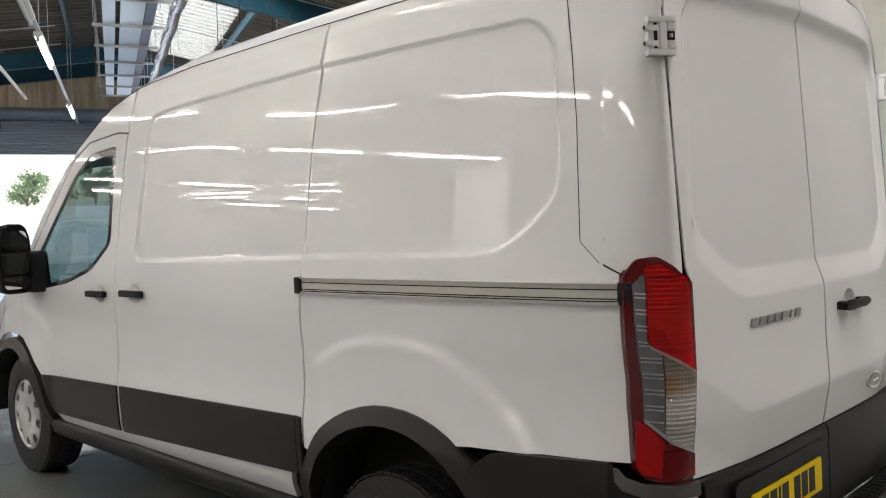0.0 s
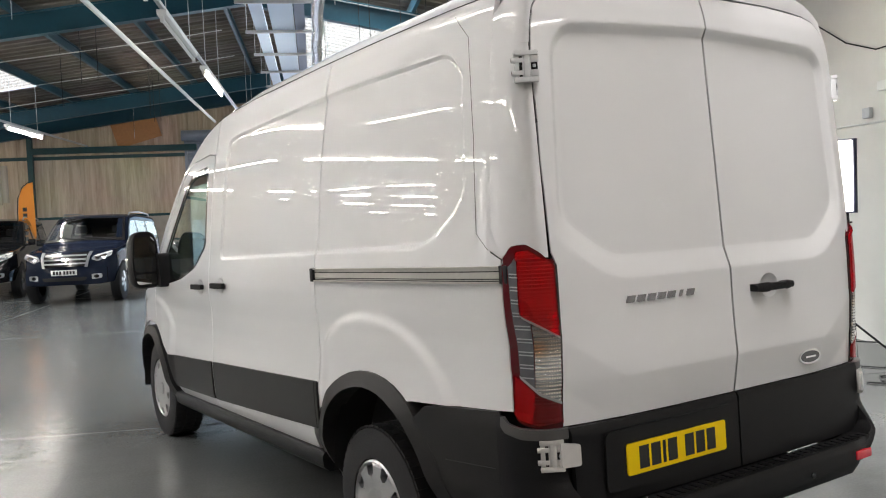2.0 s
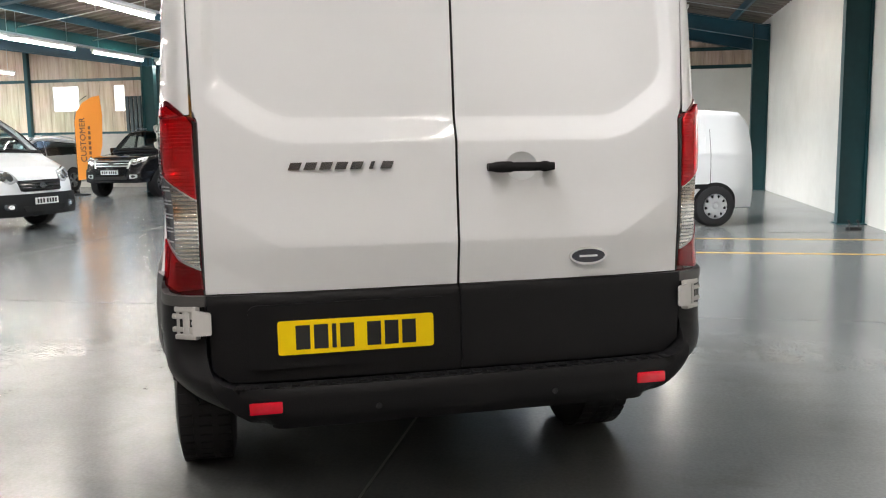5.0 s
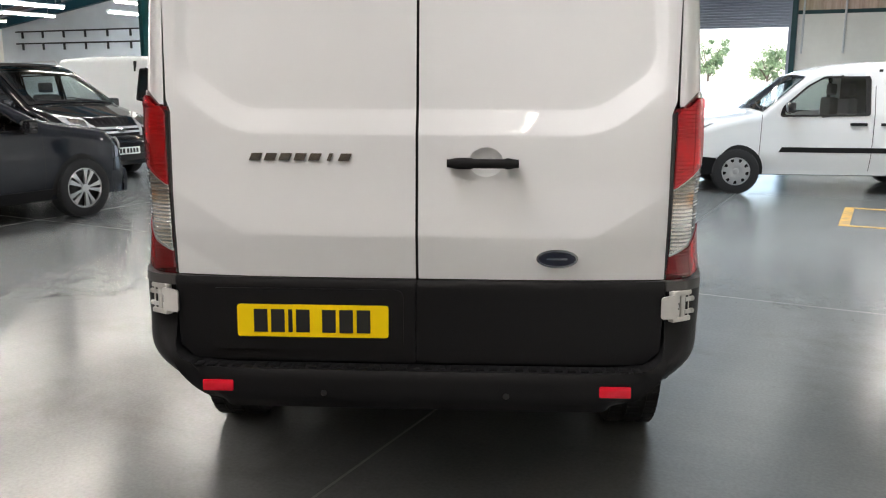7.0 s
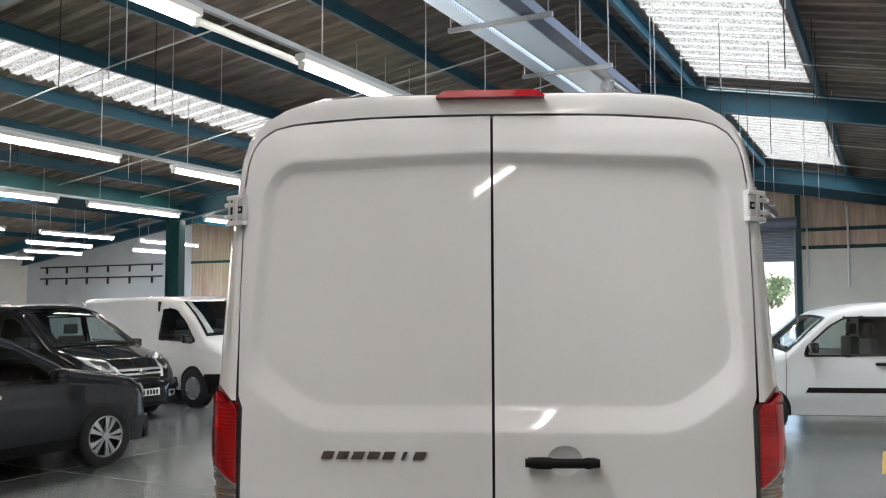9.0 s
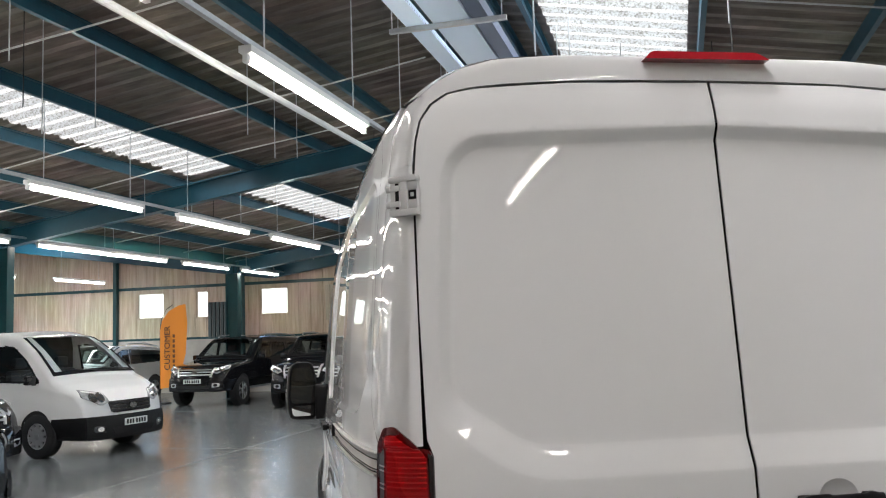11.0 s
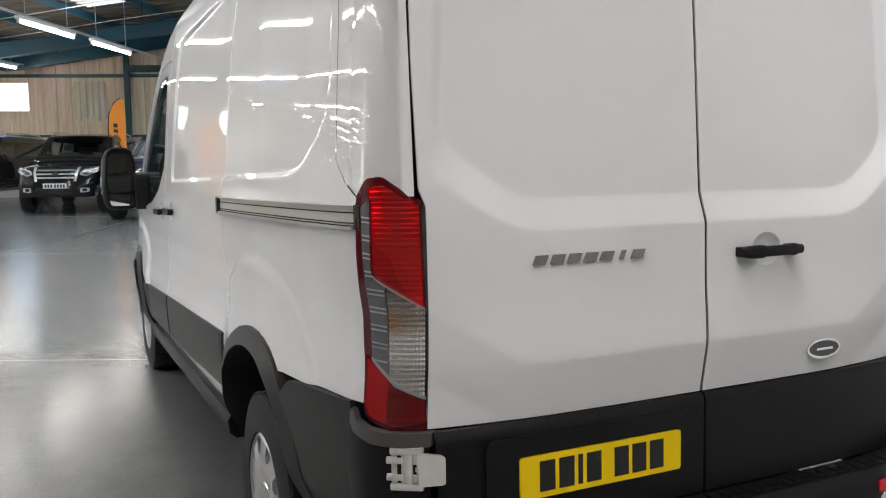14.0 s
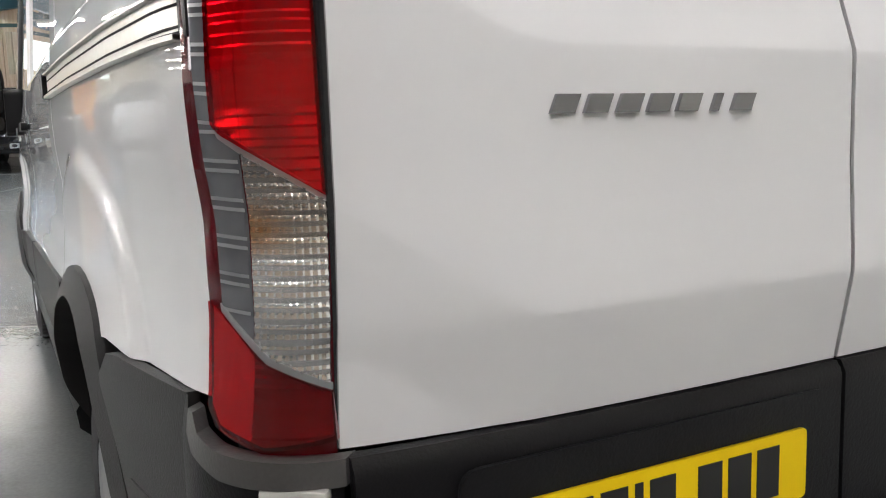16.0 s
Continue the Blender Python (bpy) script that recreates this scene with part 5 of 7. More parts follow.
# inner shell so that the gaps look dark, cab floor, seats and dash
bm = bmesh.new()
box(bm, (-0.80, 0.16, 0.53), (0.80, 2.93, 2.30), 0.06)
part("load_box", bm, M_DARK, van)
bm = bmesh.new()
box(bm, (-0.76, 0.10, 0.55), (0.76, 0.15, 2.34))
part("door_frame", bm, M_DARK, van, smooth=False)
bm = bmesh.new()
box(bm, (-0.93, 2.94, 0.52), (0.93, 4.95, 0.62))
part("cab_floor", bm, M_DARK, van, smooth=False)
bm = bmesh.new()
prism(bm, [(4.25, 0.62), (4.25, 1.20), (4.40, 1.30), (4.85, 1.30), (4.9, 0.62)], lambda a, b, t: (t, a, b), -0.90, 0.90)
part("dashboard", bm, M_BLACKPL, van)
for x0, x1 in ((-0.82, -0.34), (-0.28, 0.2), (0.36, 0.84)):
    bm = bmesh.new()
    box(bm, (x0, 3.3, 0.72), (x1, 3.85, 0.98), 0.05)
    box(bm, (x0, 3.12, 0.95), (x1, 3.28, 1.55), 0.05)
    box(bm, (x0 + 0.12, 3.12, 1.58), (x1 - 0.12, 3.22, 1.78), 0.04)
    part("seat", bm, material("seat_cloth", (0.05, 0.052, 0.055), rough=0.9, grain=0.2, scale=150), van)
bm = bmesh.new()
lathe(bm, [(-0.012, 0.19), (0.012, 0.19), (0.012, 0.175), (-0.012, 0.175), (-0.012, 0.19)], 28, "Z")
part("steering_wheel", bm, M_BLACKPL, van, m=pose(0.58, 4.1, 1.22, -55))
# windscreen, bonnet, front
bm = bmesh.new()
nx, ny = 14, 10
vs = [[bm.verts.new(((-1 + 2 * i / nx) * (0.90 + 0.08 * j / ny), 3.86 + 0.86 * j / ny + 0.10 * (1 - ((-1 + 2 * i / nx)) ** 2), 2.07 - 0.76 * j / ny)) for i in range(nx + 1)] for j in range(ny + 1)]
for j in range(ny):
    for i in range(nx):
        bm.faces.new((vs[j][i], vs[j][i + 1], vs[j + 1][i + 1], vs[j + 1][i]))
ws = part("windscreen", bm, M_GLASS, van, "clear windscreen")
ws.visible_shadow = False
bm = bmesh.new()
prof = [(4.6, 1.34), (4.85, 1.30), (5.1, 1.22), (5.28, 1.10), (5.38, 0.98), (5.42, 0.85), (5.43, 0.6), (5.40, 0.42), (5.25, 0.40)]
rows = []
for y, z in prof:
    w = float(W_Y(y)) - 0.02
    rows.append([bm.verts.new((w * s, y - 0.12 * abs(s) ** 3, z - 0.05 * abs(s) ** 3)) for s in np.linspace(-1, 1, 17)])
for a, b in zip(rows, rows[1:]):
    for k in range(16):
        bm.faces.new((a[k], a[k + 1], b[k + 1], b[k]))
part("bonnet", bm, M_WHITE, van)
bm = bmesh.new()
for s in (-1, 1):
    rows = []
    for y in (5.07, 5.14, 5.21, 5.28, 5.34, 5.39):
        x = float(W_Y(y)) - 0.012
        rows.append([bm.verts.new((s * (x - d), y, z)) for d, z in ((0.10, 0.42), (0.03, 0.46), (0.0, 0.56), (-0.004, 0.72), (0.0, 0.86), (0.05, 0.90))])
    for a, b in zip(rows, rows[1:]):
        for k in range(5):
            bm.faces.new((a[k], a[k + 1], b[k + 1], b[k]))
bmesh.ops.recalc_face_normals(bm, faces=bm.faces)
part("front_bumper", bm, M_BLACKPL, van, angle=50)

# mirrors


def mirror_shell(s):
    """Tall rounded mirror housing, bulging ahead."""
    out = rounded([(-0.10, -0.20), (0.085, -0.20), (0.105, -0.05), (0.09, 0.16), (0.05, 0.205), (-0.075, 0.205), (-0.105, 0.12), (-0.11, -0.1)], 0.05, 4)
    bm = bmesh.new()
    rings = [[bm.verts.new((s * a * k, y, b * k + 0.01 * (1 - k))) for a, b in out] for k, y in ((0.90, -0.048), (0.97, -0.056), (1.0, -0.045), (0.98, 0.0), (0.86, 0.05), (0.62, 0.085), (0.3, 0.10))]
    for p, q in zip(rings, rings[1:]):
        for k in range(len(out)):
            bm.faces.new((p[k], p[(k + 1) % len(out)], q[(k + 1) % len(out)], q[k]))
    bm.faces.new(rings[0][::-1])
    bm.faces.new(rings[-1])
    bmesh.ops.recalc_face_normals(bm, faces=bm.faces)
    return bm


def mirror_arm(s):
    m = part("door_mirror", mirror_shell(s), M_BLACKPL, van, "black door mirror", m=VAN.inverted() @ VAN @ pose(s * 1.18, 4.12, 1.53, 0, 0, -s * 16))
    m.parent = van
    bm = bmesh.new()
    prism(bm, rounded([(-0.088, -0.085), (0.082, -0.085), (0.086, 0.02), (0.072, 0.165), (-0.075, 0.165), (-0.09, 0.08)], 0.035, 4), lambda a, b, t: (s * a, t, b), -0.0560, -0.0470)
    part("mirror_glass", bm, M_MIRROR, m)
    bm = bmesh.new()
    prism(bm, rounded([(-0.085, -0.172), (0.07, -0.172), (0.080, -0.10), (-0.088, -0.10)], 0.025, 4), lambda a, b, t: (s * a, t, b), -0.0560, -0.0470)
    part("wide_glass", bm, M_MIRROR, m)
    bm = bmesh.new()
    prism(bm, rounded([(4.02, 1.33), (4.34, 1.33), (4.28, 1.44), (4.12, 1.58), (4.06, 1.56)], 0.03, 3), lambda a, b, t: (s * t, a, b), 0.985, 1.075)
    part("mirror_foot", bm, M_BLACKPL, van)
    bm = bmesh.new()
    box(bm, (-0.012, 0.03, -0.1), (0.012, 0.065, 0.02), 0.008)
    part("repeater", bm, M_CLEAR, m).location = (s * 0.084, -0.02, 0)


mirror_arm(-1)
mirror_arm(1)

# arch liners
for y in (1.04, 4.60):
    for s in (-1, 1):
        bm = bmesh.new()
        a = arc(y, 0.5, 0.45, 0.48, 0, 180, 16)
        rows = [[bm.verts.new((s * x, p, q)) for p, q in a] for x in (0.60, 0.99)]
        for k in range(16):
            bm.faces.new((rows[0][k], rows[0][k + 1], rows[1][k + 1], rows[1][k]))
        bm.faces.new([bm.verts.new((s * 0.60, p, q)) for p, q in a])
        bmesh.ops.recalc_face_normals(bm, faces=bm.faces)
        part("arch_liner", bm, M_DARK, van)
bm = bmesh.new()
box(bm, (-0.60, 0.15, 0.42), (0.60, 5.2, 0.51))
part("underbody", bm, M_DARK, van, smooth=False)
bm = bmesh.new()
cyl(bm, (-0.75, 1.04, 0.41), (0.75, 1.04, 0.41), 0.045, n=12)
part("axle", bm, M_DARK, van)


def wheel(name, radius, width, rim_r, trim, spokes, parent, m, style="trim"):
    """A tyre with tread and a rim; the outer face looks to -x."""
    w = part(name, lathe(bmesh.new(), [(0.5 * width, rim_r), (0.5 * width, rim_r * 1.04), (0.52 * width, rim_r + 0.55 * (radius - rim_r)), (0.46 * width, radius * 0.975), (0.30 * width, radius), (-0.30 * width, radius), (-0.46 * width, radius * 0.975), (-0.52 * width, rim_r + 0.55 * (radius - rim_r)), (-0.5 * width, rim_r * 1.04), (-0.5 * width, rim_r), (-0.40 * width, rim_r * 0.96), (0.5 * width, rim_r * 0.96)], 40), M_RUBBER, parent, "black rubber tyre", m=m)
    # tread blocks
    bm = bmesh.new()
    for k in range(48):
        a = 2 * math.pi * k / 48
        for x in (-0.33, 0.0, 0.33):
            q = Matrix.Rotation(a + 0.04 * x, 4, "X")
            r = bmesh.ops.create_cube(bm, size=1.0, matrix=q @ Matrix.LocRotScale((x * width, 0, radius), None, (0.22 * width, 0.036 * radius / 0.34, 0.008)))
    part("tread", bm, M_RUBBER, w, smooth=False)
    bm = bmesh.new()
    R = rim_r
    lathe(bm, [(-0.40 * width, R * 0.965), (-0.47 * width, R * 0.975), (-0.50 * width, R * 0.93), (-0.44 * width, R * 0.88)], 40)
    part("rim", bm, trim, w)
    bm = bmesh.new()
    lathe(bm, [(-0.20 * width, R * 0.95), (-0.20 * width, 0.001)], 32)
    part("brake_back", bm, M_DARK, w)
    for k in range(spokes):
        a0 = 2 * math.pi * k / spokes
        bm = bmesh.new()
        pts = []
        if style == "trim":
            prof = ((R * 0.12, 1.0, -0.45), (R * 0.45, 1.0, -0.50), (R * 0.64, 0.985, -0.50), (R * 0.70, 0.60, -0.495), (R * 0.86, 0.56, -0.48), (R * 0.94, 0.80, -0.455))
        else:
            lean = 0.30 * (1 if k % 2 else -1) * math.pi / spokes
            a0 += lean
            prof = ((R * 0.16, 0.80, -0.47), (R * 0.42, 0.50, -0.49), (R * 0.70, 0.42, -0.485), (R * 0.94, 0.46, -0.455))
        for rr, hw, x in ((r_, f_ * math.pi / spokes, x_) for r_, f_, x_ in prof):
            pts.append([(x * width, rr * math.sin(a0 + hw), rr * math.cos(a0 + hw)), (x * width, rr * math.sin(a0 - hw), rr * math.cos(a0 - hw))])
        fr = [[bm.verts.new(p) for p in row] for row in pts]
        bk = [[bm.verts.new((p[0] + 0.03, p[1], p[2])) for p in row] for row in pts]
        for i in range(len(prof) - 1):
            bm.faces.new((fr[i][0], fr[i][1], fr[i + 1][1], fr[i + 1][0]))
            bm.faces.new((fr[i][0], fr[i + 1][0], bk[i + 1][0], bk[i][0]))
            bm.faces.new((fr[i][1], bk[i][1], bk[i + 1][1], fr[i + 1][1]))
        bmesh.ops.recalc_face_normals(bm, faces=bm.faces)
        part("spoke", bm, trim, w, smooth=False)
    bm = bmesh.new()
    lathe(bm, [(-0.45 * width, R * 0.22), (-0.50 * width, R * 0.20), (-0.52 * width, R * 0.12), (-0.52 * width, 0.001)], 24)
    part("hub_cap", bm, trim, w)
    return w


BACKV = VAN.inverted()
for y in (1.08, 4.53):
    for s in (-1, 1):
        w = wheel("wheel", 0.362, 0.225, 0.225, M_SILVER, 9, van, BACKV @ pose(s * 0.885, y, 0.362, 0, 0, 0 if s < 0 else 180))
        w.parent = van

# ---- parked vehicles ----


def bars_plate(owner, y, z, mat, count=7, w=0.50):
    bm = bmesh.new()
    box(bm, (-w / 2, y, z - 0.055), (w / 2, y + 0.012, z + 0.055), 0.004)
    p = part("number_plate", bm, mat, owner, "number plate with plain black bars")
    for k in range(count):
        x = -w / 2 + 0.04 + k * 0.06 + (0.02 if k > 3 else 0)
        bm = bmesh.new()
        box(bm, (x, y + 0.0122, z - 0.035), (x + 0.042, y + 0.0135, z + 0.035))
        part("plate_bar", bm, M_INK, p, smooth=False)


def vehicle(name, label, category, length, width, top, belt, sill, hubs, tyre_r, rim, spokes, paint, windows, windscreen, wheel_at, heading, side, flank=(), tumble=0.22, front=None, extras=None, rails=False, bow=0.24):
    """A parked vehicle: y ahead, x to its right. wheel_at: where its front wheel on that side stands."""
    yf, yr = hubs
    lx = side * (width / 2 - 0.10)
    turn = pose(0, 0, 0, 0, 0, -heading)
    here = Vector((wheel_at[0], wheel_at[1], 0)) - turn.to_3x3() @ Vector((lx, yf, 0))
    v = thing(name, Matrix.Translation(here) @ turn, label, category, "parked vehicles")
    ty, tz = np.array(top).T
    T = smooth_table(list(ty), list(tz), 0.05)
    B = lambda y: np.interp(y, *np.array(belt).T)
    half = length / 2

    def plan(y):
        e = np.clip((np.abs(y) / half - 0.72) / 0.28, 0, 1)
        return 1 - 0.13 * e ** 2.4

    def warp(x, y):
        """The nose is rounded in plan."""
        return y - bow * np.clip(np.abs(x) / (width / 2), 0, 1) ** 2.6 * np.clip((y / half - 0.5) / 0.5, 0, 1) ** 1.5

    def flank_x(y, z):
        zt, zb = T(y), np.minimum(B(y), T(y) - 0.02)
        w = width / 2 * plan(y)
        lowr = w * (0.93 + 0.07 * step01((z - sill) / 0.30))
        upr = w * 0.985 - tumble * np.clip(z - zb, 0, None)
        mid = lowr * (1 - 0.015 * step01((z - zb + 0.25) / 0.25))
        return np.where(z > zb, upr, mid)

    i_nose = int(np.argmax(ty > half * 0.55))
    nose_z, nose_y = tz[i_nose:][::-1], ty[i_nose:][::-1]

    def on_front(out):
        """Across and height laid on to the nose."""
        def fn(p):
            y = np.interp(p[:, 1], nose_z, nose_y)
            return np.stack([p[:, 0], warp(p[:, 0], y) + out, p[:, 1]], 1)
        return fn

    ws0, ws1 = windscreen
    outlines = [rounded(o, 0.05, 3) for o, _ in windows]
    ys = np.unique(np.concatenate([np.linspace(-half, half, 110), ty, half - np.array([0.005, 0.015, 0.03, 0.05, 0.08]), -half + np.array([0.005, 0.015, 0.03, 0.06])]))
    ys = ys[(ys >= ty.min()) & (ys <= ty.max())]
    bm = bmesh.new()
    rows = []
    for y in ys:
        zt = float(T(y))
        zs = [sill + f * (zt - 0.09 - sill) for f in np.concatenate([[0, 0.06, 0.14], np.linspace(0.2, 1.0, 26)])]
        xs = flank_x(np.full(len(zs), y), np.array(zs))
        xt = float(xs[-1])
        ring = [(xs[0] * 0.9, sill - 0.02)] + list(zip(xs, zs)) + [(xt - 0.025, zt - 0.045), (xt - 0.07, zt - 0.018), (xt * 0.72, zt - 0.004), (xt * 0.36, zt + 0.008), (0, zt + 0.012)]
        ring = [(float(a), float(b)) for a, b in ring]
        full = ring + [(-a, b) for a, b in reversed(ring[:-1])]
        rows.append([bm.verts.new((a, float(warp(a, y)), b)) for a, b in full])
    nside = len(zs)
    skip = np.zeros((len(rows), len(rows[0])), bool)
    mid = np.array([[(np.array(a[k].co) + np.array(b[k + 1].co)) / 2 for k in range(len(a) - 1)] for a, b in zip(rows, rows[1:])])
    for o in outlines:
        for i in range(mid.shape[0]):
            skip[i, :mid.shape[1]] |= inside(o, mid[i, :, 1:]) & (np.abs(mid[i, :, 0]) > 0.4)
    for i in range(mid.shape[0]):
        ym = (ys[i] + ys[i + 1]) / 2
        if min(ws0, ws1) + 0.03 < ym < max(ws0, ws1) - 0.03:
            skip[i, nside + 3:len(rows[0]) - nside - 4] = True
    for i, (a, b) in enumerate(zip(rows, rows[1:])):
        for k in range(len(a) - 1):
            if not skip[i, k]:
                bm.faces.new((a[k], b[k], b[k + 1], a[k + 1]))
        bm.faces.new((a[-1], b[-1], b[0], a[0]))
    bm.faces.new(rows[0])
    bm.faces.new(rows[-1][::-1])
    bmesh.ops.recalc_face_normals(bm, faces=bm.faces)
    part("body", bm, paint, v, angle=42)
    # dark cabin with seats and dashboard
    bm = bmesh.new()
    fl = windows[0][0][0][0] if windows else 0.8
    back = min(p[0] for o, _ in windows for p in o) - 0.12 if windows else -0.4
    zc = float(B(0.0)) - 0.30
    wi = width / 2 - 0.14
    box(bm, (-wi, back, sill + 0.05), (wi, fl + 0.3, zc))
    box(bm, (-wi, back - 0.05, zc), (wi, back, float(T(back)) - 0.10))
    part("cabin_floor", bm, M_DARK, v, smooth=False)
    bm = bmesh.new()
    prism(bm, [(fl - 0.15, zc), (fl - 0.10, zc + 0.22), (fl + 0.02, zc + 0.28), (fl + 0.45, zc + 0.20), (fl + 0.45, zc)], lambda a, b, t: (t, a, b), -wi, wi)
    part("dashboard", bm, M_CABIN, v)
    for s in (-1, 1):
        bm = bmesh.new()
        x = s * wi * 0.52
        y = fl - 0.95
        box(bm, (x - 0.24, y, zc - 0.02), (x + 0.24, y + 0.5, zc + 0.10), 0.04)
        box(bm, (x - 0.24, y - 0.14, zc + 0.02), (x + 0.24, y, zc + 0.52), 0.05)
        box(bm, (x - 0.12, y - 0.14, zc + 0.55), (x + 0.12, y - 0.04, zc + 0.72), 0.04)
        part("seat", bm, M_CABIN, v)

    def on_flank(s, out):
        def fn(p):
            x = flank_x(p[:, 0], p[:, 1]) + out
            return np.stack([s * x, warp(x, p[:, 0]), p[:, 1]], 1)
        return fn

    for s in (-1, 1):
        for o in outlines:
            c = np.mean(np.array(o), axis=0)
            w = part("side_window", patch(o, 0.09, on_flank(s, 0.004), (s, 0, 0)), M_CARGLASS, v, "dark side window")
            w.visible_shadow = False
            big = [tuple(c + (np.array(p) - c) * 1.03) for p in o]
            small = [tuple(c + (np.array(p) - c) * 0.92) for p in o]
            part("window_seal", patch(big, 0.06, on_flank(s, 0.009), (s, 0, 0), holes=[small], lip=(-s * 0.008, 0, 0)), M_BLACKGL, v)
        for nm, outline, mat in flank:
            part(nm, patch(outline, 0.12, on_flank(s, 0.008), (s, 0, 0), lip=(-s * 0.01, 0, 0)), mat, v)
        for y in (yf, yr):
            arch_r = tyre_r + 0.055
            o = [(y + arch_r * math.cos(a), tyre_r + arch_r * math.sin(a)) for a in np.linspace(-0.12, math.pi + 0.12, 24)]
            part("wheel_arch", patch([(a, max(b, sill - 0.02)) for a, b in o], 0.1, on_flank(s, 0.005), (s, 0, 0)), M_DARK, v)
            w = wheel("wheel", tyre_r, 0.21, rim[1], rim[0], spokes, v, style="alloy" if rim[0] is ALLOY else "trim", m= pose(s * (width / 2 - 0.085), y, tyre_r, 0, 0, 0 if s < 0 else 180))
            w.parent = v
        bm = bmesh.new()
        my = fl - 0.10
        zb = float(B(my))
        xm = float(flank_x(np.array([my]), np.array([zb + 0.1]))[0]) + 0.13
        box(bm, (s * xm - 0.085, my - 0.05, zb + 0.03), (s * xm + 0.085, my + 0.06, zb + 0.18), 0.035)
        box(bm, (s * (xm - 0.10) - 0.05, my - 0.02, zb + 0.02), (s * (xm - 0.10) + 0.05, my + 0.02, zb + 0.06), 0.01)
        part("door_mirror", bm, M_BLACKGL, v)
        if rails:
            bm = bmesh.new()
            ya, yb = rails
            xr = float(flank_x(np.array([0.0]), np.array([float(T(0)) - 0.1]))[0]) - 0.07
            pipe(bm, [(s * xr, ya, float(T(ya)) + 0.0), (s * xr, ya - 0.08, float(T(ya)) + 0.055), (s * xr, (ya + yb) / 2, float(T(0)) + 0.06), (s * xr, yb + 0.08, float(T(yb)) + 0.055), (s * xr, yb, float(T(yb)) + 0.0)], 0.017)
            part("roof_rail", bm, M_SILVER, v)

    def on_top(out):
        def fn(p):
            y = p[:, 1]
            zt = T(y)
            xt = (flank_x(y, zt - 0.09) - 0.03) * p[:, 0]
            return np.stack([xt, warp(xt, y) + out * 0.5, zt - 0.02 * np.abs(p[:, 0]) ** 2 + 0.012 * (1 - np.abs(p[:, 0])) + out], 1)
        return fn
    glass_o = [(-0.97, ws0), (0.97, ws0), (0.94, ws1), (-0.94, ws1)]
    ws = part("windscreen", patch(glass_o, 0.06, on_top(0.006), (0, 1, 1)), M_CARGLASS, v, "dark windscreen")
    ws.visible_shadow = False
    k = 0.07 * (1 if ws0 > ws1 else -1)
    part("windscreen_seal", patch(glass_o, 0.06, on_top(0.010), (0, 1, 1), holes=[[(-0.90, ws0 - k), (0.90, ws0 - k), (0.88, ws1 + k * 0.6), (-0.88, ws1 + k * 0.6)]]), M_BLACKGL, v)
    bm = bmesh.new()
    p = on_top(0.022)(np.array([[-0.75, ws0 - 0.02], [-0.35, ws0 - 0.05], [0.05, ws0 - 0.10], [0.0, ws0 - 0.03], [0.4, ws0 - 0.05], [0.7, ws0 - 0.14]]))
    pipe(bm, p[:3], 0.009, 6)
    pipe(bm, p[3:], 0.009, 6)
    part("wiper", bm, M_INK, v)
    if front:
        front(v, half, width, on_front, on_flank)
    if extras:
        extras(v, half, width, on_flank, on_front)
    return v


